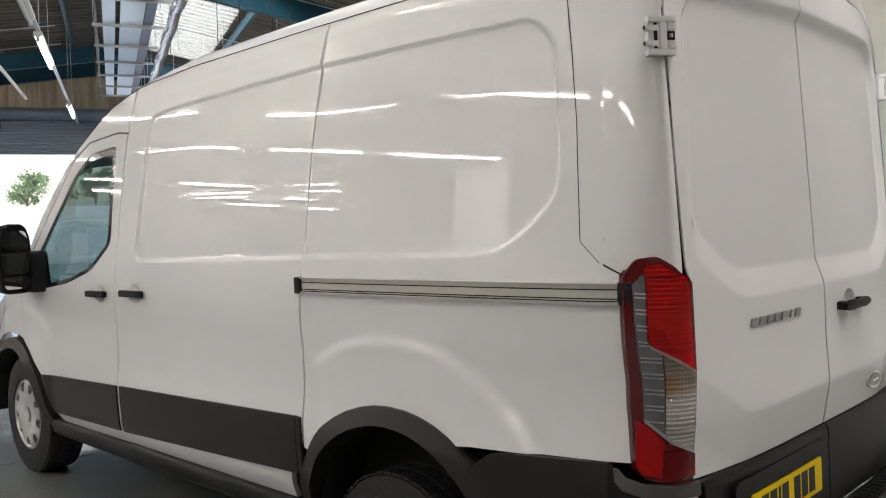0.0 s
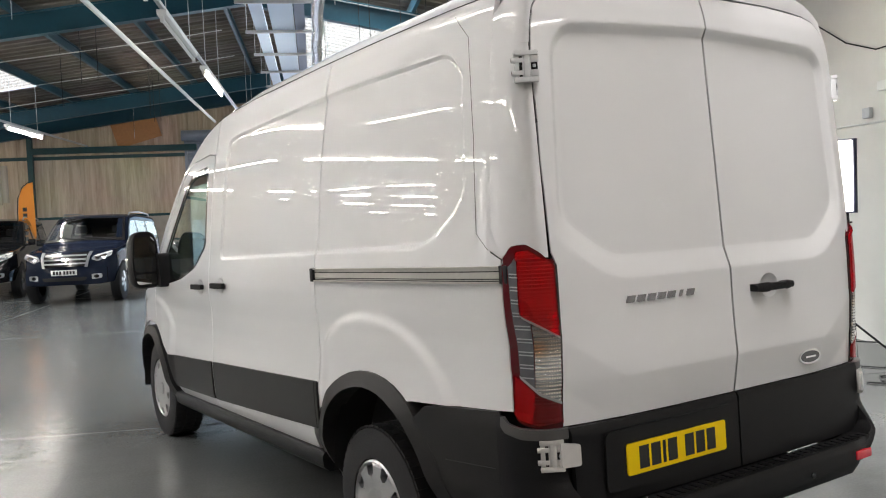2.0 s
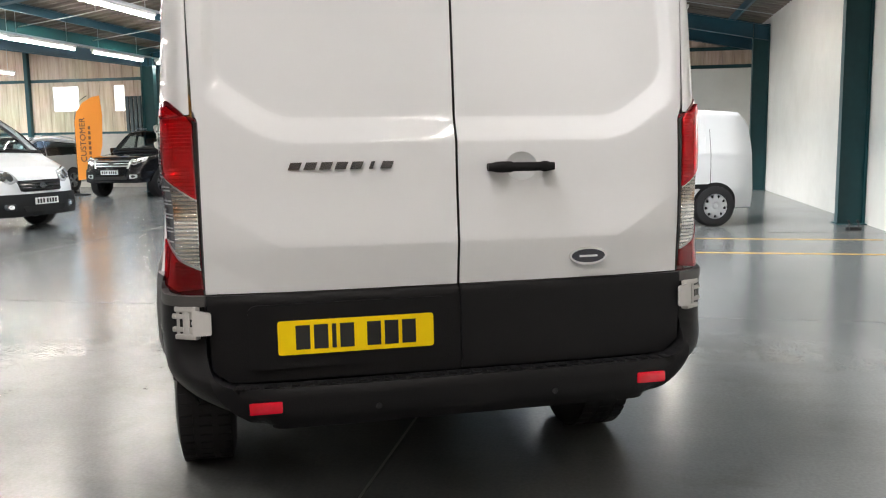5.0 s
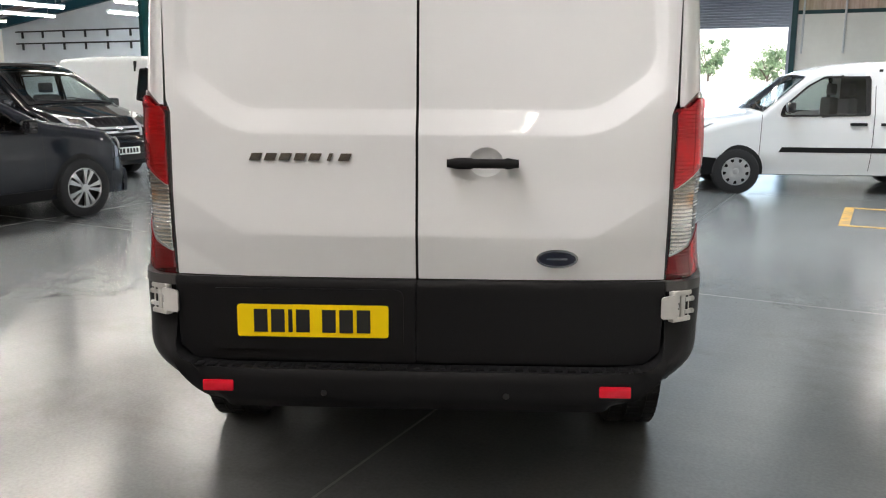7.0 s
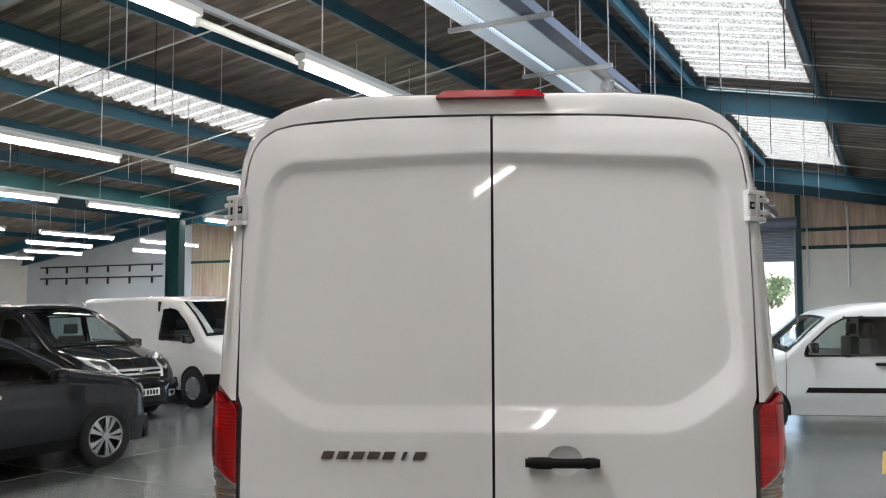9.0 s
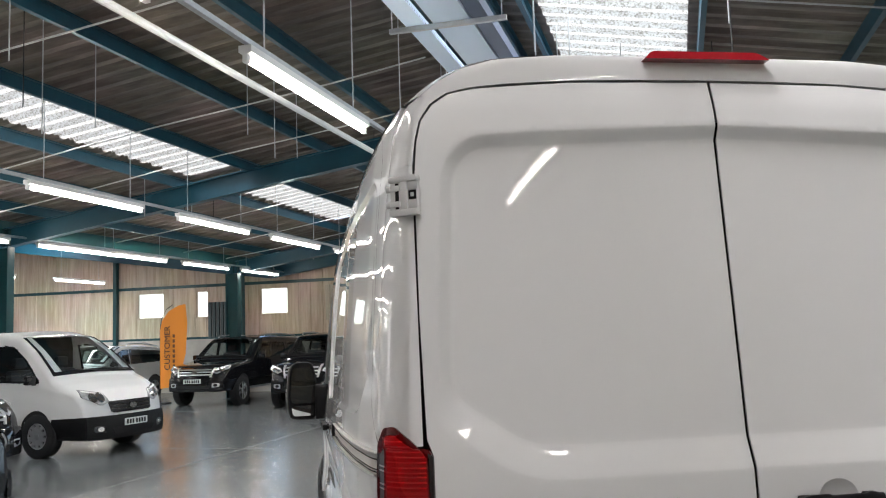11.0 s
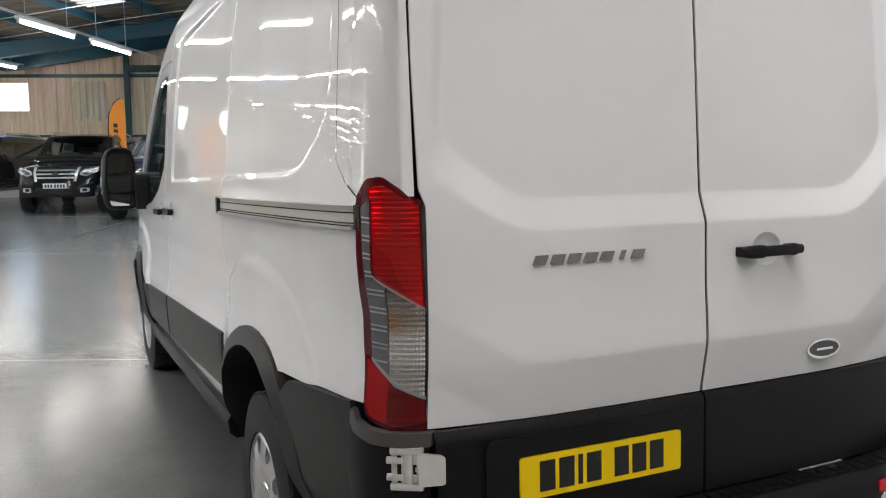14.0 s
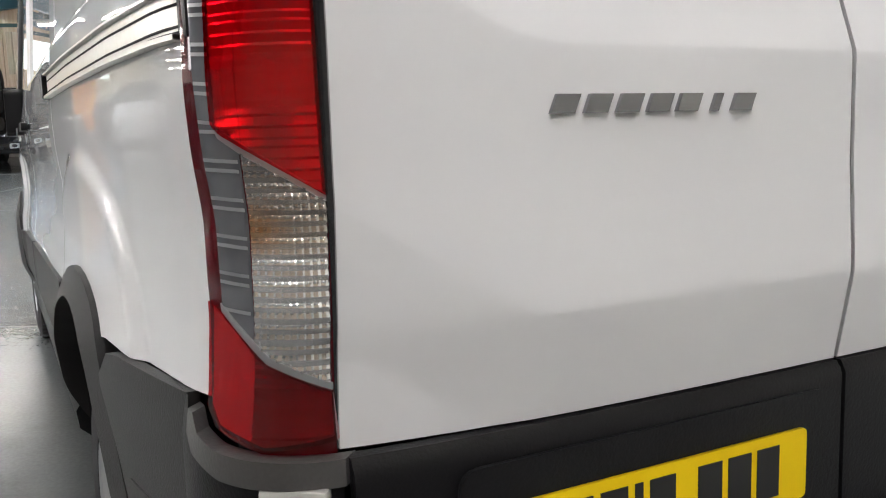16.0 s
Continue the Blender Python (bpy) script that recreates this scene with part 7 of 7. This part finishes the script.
for k in range(7):
    v = 4.36 + k * 0.058
    bm = bmesh.new()
    pipe(bm, [(EAVE_R - 0.05, v + 0.02 * math.sin(k), 2.762), (EAVE_R - 0.045, v, 3.2), (EAVE_R - 0.05, v + 0.01, 3.7), (EAVE_R - 0.06, v, 4.2)], 0.022 if k % 3 else 0.014)
    part("cable", bm, M_BLACKPL if k % 3 else M_STEEL, cables)
bm = bmesh.new()
pipe(bm, [(EAVE_R - 0.02, 6.95, 4.05), (EAVE_R - 0.03, 6.3, 3.62), (EAVE_R - 0.03, 5.7, 3.28), (EAVE_R - 0.03, 5.2, 3.12), (EAVE_R - 0.04, 4.85, 3.12)], 0.008, 6)
part("slack_cable", bm, M_BLACKPL, cables)
# conduit with a socket along the wall
bm = bmesh.new()
pipe(bm, [(EAVE_R - 0.016, 8.2, 2.38), (EAVE_R - 0.016, 4.85, 2.36)], 0.011, 8)
tagged(finish(bm, "conduit", M_BATTEN, m=HALL), "white painted conduit along the wall", "conduit")
bm = bmesh.new()
box(bm, (EAVE_R - 0.05, 5.30, 2.42), (EAVE_R, 5.42, 2.53), 0.008)
tagged(finish(bm, "socket_box", M_STEEL, m=HALL), "small grey socket box on the wall", "socket")
# fire exit: frame, leaf ajar, signs
M_DOORB = material("dark_blue_door", (0.012, 0.02, 0.04), rough=0.3, coat=0.3)
fx = thing("door_1", HALL, "fire exit standing ajar with a dark blue leaf", "door", kind="structure")
for lo, hi in (((EAVE_R - 0.01, EXIT[1] - 0.05, 0), (EAVE_R + 0.26, EXIT[1] - 0.001, EXIT[2])), ((EAVE_R - 0.01, EXIT[0] + 0.001, 0), (EAVE_R + 0.26, EXIT[0] + 0.05, EXIT[2])), ((EAVE_R - 0.01, EXIT[0] + 0.05, EXIT[2] - 0.05), (EAVE_R + 0.26, EXIT[1] - 0.05, EXIT[2] - 0.001))):
    bm = bmesh.new()
    box(bm, lo, hi, 0.004)
    part("door_frame", bm, M_DOORB, fx)
bm = bmesh.new()
box(bm, (0, -0.02, 0.01), (0.80, 0.02, 2.0), 0.004)
leaf = part("door_leaf", bm, M_DOORB, fx, "dark blue door leaf", m=pose(EAVE_R + 0.24, EXIT[1] - 0.08, 0, 0, 0, 62))
bm = bmesh.new()
pipe(bm, [(0.06, -0.05, 1.02), (0.74, -0.05, 1.02)], 0.014)
part("push_bar", bm, M_STEEL, leaf)
sg = thing("exit_sign", HALL @ pose(EAVE_R - 0.004, 8.32, 2.88), "pale sign lettered FIRE EXIT over the door", "sign")
bm = bmesh.new()
box(bm, (-0.004, -0.35, -0.10), (0.003, 0.35, 0.10), 0.002)
part("sign_board", bm, M_PLATEW, sg)
tx = part("lettering", text_mesh("FIRE EXIT", 0.14), material("sign_grey", (0.16, 0.17, 0.16), rough=0.6), sg, smooth=False)
tx.matrix_basis = Matrix(((0, 0, -1, -0.0065), (-1, 0, 0, 0), (0, 1, 0, 0), (0, 0, 0, 1)))
el = thing("exit_light", HALL @ pose(EAVE_R, 8.38, 2.37), "small green emergency exit light", "sign light")
bm = bmesh.new()
box(bm, (-0.06, -0.20, -0.06), (0, 0.20, 0.07), 0.012)
part("case", bm, M_BATTEN, el)
bm = bmesh.new()
box(bm, (-0.064, -0.16, -0.045), (-0.0605, 0.16, 0.045), 0.0)
part("green_panel", bm, emitter("exit_green", (0.30, 0.62, 0.50), 0.12), el, smooth=False)
for z, n in ((1.0, "black"), (1.66, "red")):
    bm = bmesh.new()
    v = 9.18 if n == "black" else 8.82
    pipe(bm, [(EAVE_R - 0.03, v, z), (EAVE_R - 0.03, v, 4.28)], 0.014 if n == "black" else 0.016, 8)
    for zz in (1.9, 2.6, 3.3):
        box(bm, (EAVE_R - 0.055, v - 0.03, zz), (EAVE_R, v + 0.03, zz + 0.03))
    tagged(finish(bm, f"{n}_pipe", M_INK if n == "black" else M_REDP, m=HALL), f"{n} pipe clipped upright to the wall", "pipe")
ex = thing("fire_extinguisher", HALL @ pose(EAVE_R - 0.10, 9.10, 0.46), "red fire extinguisher hung on the wall", "extinguisher")
bm = bmesh.new()
lathe(bm, [(0.0, 0.001), (0.0, 0.07), (0.02, 0.082), (0.36, 0.082), (0.42, 0.06), (0.44, 0.025), (0.46, 0.022), (0.46, 0.001)], 24, "Z")
part("cylinder", bm, M_REDP, ex)
bm = bmesh.new()
box(bm, (-0.02, -0.10, 0.46), (0.02, 0.03, 0.50), 0.006)
part("valve", bm, M_INK, ex)
bm = bmesh.new()
pipe(bm, [(-0.02, -0.04, 0.47), (-0.09, 0.0, 0.44), (-0.10, 0.04, 0.3), (-0.09, 0.05, 0.12)], 0.012)
part("hose", bm, M_INK, ex)
bm = bmesh.new()
prism(bm, [(0.084 * math.cos(a), 0.084 * math.sin(a)) for a in np.linspace(math.pi * 0.7, math.pi * 1.35, 9)] + [(0.0826 * math.cos(a), 0.0826 * math.sin(a)) for a in np.linspace(math.pi * 1.35, math.pi * 0.7, 9)], lambda a, b, t: (a, b, t), 0.12, 0.30)
part("label", bm, M_PLATEW, ex)
bm = bmesh.new()
box(bm, (0.03, -0.05, 0.20), (0.10, 0.05, 0.40))
part("bracket", bm, M_STEEL, ex)
bm = bmesh.new()
box(bm, (EAVE_R - 0.07, 8.72, 1.52), (EAVE_R, 8.86, 1.80), 0.012)
tagged(finish(bm, "alarm_box", M_REDP, m=HALL), "red fire alarm call box on the wall", "alarm")

# perforated cable trays under the ridge
perf = bpy.data.materials.new("perforated_tray")
perf.use_nodes = True
nt = perf.node_tree
b_ = nt.nodes["Principled BSDF"]
b_.inputs["Metallic"].default_value, b_.inputs["Roughness"].default_value = 0.35, 0.45
tc_ = nt.nodes.new("ShaderNodeTexCoord")
vo_ = nt.nodes.new("ShaderNodeTexVoronoi")
vo_.inputs["Scale"].default_value, vo_.inputs["Randomness"].default_value = 22.0, 0.0
nt.links.new(tc_.outputs["Object"], vo_.inputs["Vector"])
rp_ = nt.nodes.new("ShaderNodeValToRGB")
rp_.color_ramp.elements[0].position, rp_.color_ramp.elements[1].position = 0.24, 0.30
rp_.color_ramp.elements[0].color, rp_.color_ramp.elements[1].color = (0.05, 0.07, 0.12, 1), (0.62, 0.74, 0.88, 1)
nt.links.new(vo_.outputs["Distance"], rp_.inputs["Fac"])
nt.links.new(rp_.outputs["Color"], b_.inputs["Base Color"])
for u0, u1, lab in ((-2.27, -2.10, "narrow"), (-2.03, -1.71, "wide")):
    bm = bmesh.new()
    extrude_uv(bm, [(u0, 4.40), (u0, 4.35), (u1, 4.35), (u1, 4.40), (u1 - 0.003, 4.40), (u1 - 0.003, 4.353), (u0 + 0.003, 4.353), (u0 + 0.003, 4.40)], -5.0, 21.0)
    tagged(finish(bm, "cable_tray", perf, m=HALL, smooth=False), f"{lab} perforated galvanised cable tray hung from rods", "cable tray", "cable trays")
bm = bmesh.new()
extrude_uv(bm, [(-1.70, 4.36), (-1.56, 4.36), (-1.56, 4.46), (-1.70, 4.46)], -5.0, 20.5)
tagged(finish(bm, "busbar_trunking", material("blue_grey_steel", (0.10, 0.13, 0.20), rough=0.4, metal=0.4, grain=0.1, scale=6), m=HALL, smooth=False), "blue-grey steel busbar trunking beside the trays", "trunking")
bm = bmesh.new()
pts = [(-1.40 + 0.012 * math.sin(k * 1.7), 6.0 + k * 0.5, 4.06 + 0.008 * math.sin(k * 2.3)) for k in range(30)]
pipe(bm, pts, 0.075, 14)
tagged(finish(bm, "foil_duct", material("foil", (0.62, 0.62, 0.64), rough=0.22, metal=1.0, grain=0.2, scale=30, bump=0.9), m=HALL), "crinkled silver foil-wrapped ceiling duct", "duct")
hang = thing("tray_hangers", HALL, "thin steel rods and bars holding the cable trays", "hangers")
for k in range(15):
    v = -4.6 + k * 1.8
    bm = bmesh.new()
    box(bm, (-2.42, v - 0.02, 4.305), (-1.40, v + 0.02, 4.345))
    part("cross_bar", bm, M_STEEL, hang, smooth=False)
    for u in (-2.40, -1.44):
        bm = bmesh.new()
        cyl(bm, (u, v, 4.30), (u, v, roof_z(u) + 0.01), 0.006, n=6)
        part("rod", bm, M_STEEL, hang)
bm = bmesh.new()
prism(bm, [(4.10, 4.86), (4.10, 4.80), (4.32, 4.80), (4.32, 4.86), (4.31, 4.86), (4.31, 4.81), (4.11, 4.81), (4.11, 4.86)], lambda a, b, t: (t, a, b - 0.1 * 0), -1.5, 1.9)
tagged(finish(bm, "cable_tray", perf, m=HALL, smooth=False), "perforated cable tray crossing under the rooflight", "cable tray", "cable trays")
# thin conduits along the slopes, and loose rods
for v in (4.9, 8.2, 10.2, 14.6, 17.4, 19.6):
    bm = bmesh.new()
    pipe(bm, [(u, v, roof_z(u) - 0.26 - 0.02 * math.sin(u)) for u in np.linspace(-12.6, -3.2, 8)], 0.011, 6)
    tagged(finish(bm, "roof_conduit", M_BATTEN, m=HALL), "thin white conduit strung under the roof", "conduit", "roof conduits")
    bm = bmesh.new()
    pipe(bm, [(u, v + 1.3, roof_z(u) - 0.24) for u in np.linspace(-1.4, 4.1, 6)], 0.010, 6)
    tagged(finish(bm, "roof_conduit", M_STEEL, m=HALL), "thin grey conduit strung under the roof", "conduit", "roof conduits")
rng = random.Random(4)
for k in range(46):
    u = rng.choice([-1.2, -0.7, -0.2, 0.4, -5.2, -6.4, -9.4, -10.8])
    v = rng.uniform(3, 22)
    z1 = roof_z(u) + 0.01
    z0 = rng.uniform(3.75, 4.4) if u > -3 else rng.uniform(3.9, 4.3)
    bm = bmesh.new()
    cyl(bm, (u, v, min(z0, z1 - 0.3)), (u, v, z1), 0.006, n=6)
    tagged(finish(bm, "drop_rod", M_STEEL if k % 2 else M_INK, m=HALL), "thin rod hanging from the roof", "rod", "drop rods")
# gas pipe under the lights
bm = bmesh.new()
pipe(bm, [(-4.1, -5, 4.25), (-4.1, 21, 4.25)], 0.035, 10)
tagged(finish(bm, "ceiling_pipe", M_BATTEN, m=HALL), "white painted pipe hung along the roof", "pipe")

# boards and patches on the front wall
bm = bmesh.new()
box(bm, (-0.65, -0.01, -0.56), (0.65, 0.01, 0.56), 0.003)
tagged(finish(bm, "loose_board", M_BOARD, m=HALL @ pose(-6.68, FRONT_V - 0.09, 4.50, 0, -16, 0)), "brown fibre board fixed askew high on the wall", "board")
pn = thing("patch_panel", HALL @ pose(-10.75, FRONT_V - 0.02, 2.26), "pale ribbed sheet patching the cladding, torn below", "sheet")
for k in range(5):
    bm = bmesh.new()
    x = -0.46 + k * 0.185
    z0 = 0.06 * ((k * 7) % 3)
    prism(bm, [(x, -0.005), (x + 0.03, -0.035), (x + 0.15, -0.035), (x + 0.18, -0.005)], lambda a, b, t: (a, b, t), z0, 1.14)
    part("rib", bm, streaked("pale_sheet", (0.62, 0.57, 0.48), (0.40, 0.34, 0.27)) if k == 0 else bpy.data.materials["pale_sheet"], pn, smooth=False)
dk = thing("dark_sheet", HALL, "dark ribbed sheet leaning over part of a window", "sheet")
M_DKSHEET = material("dark_green_sheet", (0.03, 0.045, 0.045), rough=0.6, grain=0.2, scale=6)
for k in range(6):
    x = -15.48 + k * 0.15
    bm = bmesh.new()
    prism(bm, [(x, FRONT_V - 0.03), (x + 0.02, FRONT_V - 0.06), (x + 0.12, FRONT_V - 0.06), (x + 0.14, FRONT_V - 0.03)], lambda a, b, t: (a, b, t), 1.8, 3.0)
    part("rib", bm, M_DKSHEET, dk, smooth=False)
# pipes and brown pier on the far wall
for k, (u0, u1, z) in enumerate(((-33, -25.5, 3.55), (-33, -25.5, 3.05))):
    bm = bmesh.new()
    pipe(bm, [(u0, FRONT_V - 0.12, z), (u1, FRONT_V - 0.12, z)], 0.03, 8)
    for u in np.arange(u0 + 0.4, u1, 1.3):
        box(bm, (u - 0.03, FRONT_V - 0.13, z - 0.28), (u + 0.03, FRONT_V - 0.055, z))
    tagged(finish(bm, "wall_pipe", M_INK, m=HALL), "dark pipe bracketed along the far wall", "pipe", "far wall pipes")
bm = bmesh.new()
box(bm, (-33.9, 20.4, 0), (-33.4, 21.2, 4.6), 0.01)
tagged(finish(bm, "brown_pier", M_BROWN, m=HALL), "brown pier at the far corner", "pier", kind="structure")
for u in (-0.92, 0.12):
    bm = bmesh.new()
    pipe(bm, [(u, FRONT_V - 0.10, 2.3), (u, FRONT_V - 0.10, 4.5)], 0.028, 8)
    tagged(finish(bm, "wall_conduit", M_STEEL, m=HALL), "grey upright pipe on the white wall", "pipe", "upright pipes")


# feather flags
def feather_flag(u, v, scale, turn, words, wide=1.0):
    fl = thing("feather_flag", HALL @ pose(u, v, 0, 0, 0, turn), "orange feather flag with dark upright lettering", "flag", "feather flags")
    bm = bmesh.new()
    pipe(bm, [(-0.30, 0, 0.0), (-0.30, 0, 2.2 * scale), (-0.26, 0, 2.55 * scale), (-0.10, 0, 2.85 * scale), (0.10, 0, 2.98 * scale)], 0.011)
    part("pole", bm, M_BLACKPL, fl)
    bm = bmesh.new()
    out = [(-0.29, 0.42), (-0.29, 2.2 * scale), (-0.25, 2.5 * scale), (-0.12, 2.78 * scale), (0.08, 2.94 * scale), (0.24, 2.98 * scale), (0.27, 2.4 * scale), (0.25, 1.4), (0.12, 0.75), (-0.05, 0.46)]
    prism(bm, out, lambda a, b, t: (a * wide + 0.29 * (wide - 1), t + 0.02 * math.sin(b * 3 + a * 5), b), -0.003, 0.003)
    part("cloth", bm, M_ORANGE, fl)
    bm = bmesh.new()
    box(bm, (-0.55, -0.2, 0), (-0.05, 0.2, 0.03), 0.01)
    part("base_plate", bm, M_BLACKPL, fl)
    if words:
        t = part("lettering", text_mesh(words, 0.24), M_INK, fl, smooth=False)
        t.matrix_basis = Matrix(((0, -1, 0, -0.06), (0, 0, -1, -0.030), (1, 0, 0, 1.55), (0, 0, 0, 1)))
        for k in range(7):
            bm = bmesh.new()
            box(bm, (0.10, -0.034, 1.0 + k * 0.14), (0.17, -0.029, 1.09 + k * 0.14))
            part("letter_bar", bm, material("flag_print", (0.18, 0.07, 0.02), rough=0.7) if k == 0 else bpy.data.materials["flag_print"], fl, smooth=False)
    else:
        for k in range(8):
            bm = bmesh.new()
            box(bm, (-0.16, -0.034, 0.95 + k * 0.15), (-0.03, -0.029, 1.05 + k * 0.15))
            part("letter_bar", bm, M_INK, fl, smooth=False)
    return fl


feather_flag(-14.05, 19.0, 0.93, 4, "CUSTOMER", 1.45)
feather_flag(-8.75, 20.0, 0.92, 62, "")

# floor joints and yellow bay lines
for k, (u0, v0, u1, v1, w) in enumerate(((-34, 3.93, 4.3, 3.93, 0.006), (-0.45, -9, -0.45, 23.4, 0.006), (-34, 10.2, 4.3, 10.2, 0.006), (-7.0, -9, -7.0, 23.4, 0.006), (-34, 16.6, 4.3, 16.6, 0.006))):
    bm = bmesh.new()
    box(bm, (min(u0, u1) - (w if u0 == u1 else 0), min(v0, v1) - (w if v0 == v1 else 0), -0.01), (max(u0, u1) + (w if u0 == u1 else 0), max(v0, v1) + (w if v0 == v1 else 0), 0.0012 + 0.0003 * k))
    tagged(finish(bm, "floor_joint", material("joint_filler", (0.15, 0.15, 0.14), rough=0.7) if k == 0 else bpy.data.materials["joint_filler"], m=HALL, smooth=False), "thin dark joint between floor slabs", "joint", kind="structure")
for u0, u1, v0, v1 in ((0.98, 1.09, 7.80, 9.38), (1.09, 4.0, 7.80, 7.88), (1.09, 4.0, 9.30, 9.38)):
    bm = bmesh.new()
    box(bm, (u0, v0, -0.01), (u1, v1, 0.003))
    tagged(finish(bm, "bay_line", M_YLINE, m=HALL, smooth=False), "worn yellow bay line painted on the floor", "floor line", "bay lines", kind="structure")

# ---- outside the gateway ----


def tree(u, v, h, seed):
    r = random.Random(seed)
    t = thing("tree", HALL @ pose(u, v, -0.06), "leafy green tree beyond the yard", "tree", "trees outside")
    bm = bmesh.new()
    cyl(bm, (0, 0, 0), (0.1, 0, h * 0.45), 0.16, 0.09, 10)
    for k in range(6):
        a = k * 1.05 + r.random()
        pipe(bm, [(0.06, 0, h * (0.28 + 0.03 * k)), (0.8 * math.cos(a), 0.8 * math.sin(a), h * (0.45 + 0.04 * k)), (1.5 * math.cos(a), 1.5 * math.sin(a), h * (0.6 + 0.04 * k))], 0.045, 6)
    part("trunk", bm, M_BROWN, t)
    verts, faces = [], []
    blobs = [(r.gauss(0, 0.27 * h * 0.6), r.gauss(0, 0.27 * h * 0.6), h * r.uniform(0.38, 0.95), r.uniform(0.35, 0.8)) for _ in range(34)]
    for bx, by, bz, br in blobs:
        for _ in range(70):
            d = Vector((r.gauss(0, 1), r.gauss(0, 1), r.gauss(0, 1))).normalized() * br * r.random() ** 0.4
            c = Vector((bx, by, bz)) + d
            q = Euler((r.uniform(0, 6.3), r.uniform(0, 6.3), r.uniform(0, 6.3))).to_matrix()
            s = r.uniform(0.10, 0.19)
            i = len(verts)
            verts += [tuple(c + q @ Vector(p)) for p in ((-s, 0, 0), (0, -s * 0.5, 0), (s, 0, 0.03), (0, s * 0.5, 0))]
            faces.append((i, i + 1, i + 2, i + 3))
    me = bpy.data.meshes.new("crown")
    me.from_pydata(verts, [], faces)
    me.materials.append(M_LEAF)
    new("crown", me).parent = t


for k, (u, v, h) in enumerate(((-17.0, 98, 6.6), (-10.5, 96, 5.2), (-4.0, 100, 6.8), (2.5, 97, 5.4), (9.5, 99, 6.8), (-24, 100, 7.0))):
    tree(u, v, h, 20 + k)
bm = bmesh.new()
box(bm, (-60, 66, -0.1), (60, 66.4, 1.5))
tagged(finish(bm, "yard_wall", material("pale_block", (0.72, 0.71, 0.68), rough=0.8, grain=0.1, scale=3), m=HALL, smooth=False), "pale boundary wall behind the trees", "wall", kind="structure")

# camera clamp lying on the floor by the wall
clamp = thing("floor_clamp", HALL @ pose(3.95, 10.55, 0, 0, 0, 20), "small black clamp lying on the floor by the wall", "clamp")
bm = bmesh.new()
box(bm, (-0.10, -0.05, 0.0), (0.10, 0.05, 0.05), 0.012)
part("base", bm, M_INK, clamp)
for x in (-0.08, 0.06):
    bm = bmesh.new()
    pipe(bm, [(x, 0, 0.04), (x + 0.02, 0.01, 0.10), (x - 0.01, 0.0, 0.15)], 0.016)
    part("jaw", bm, M_INK, clamp)
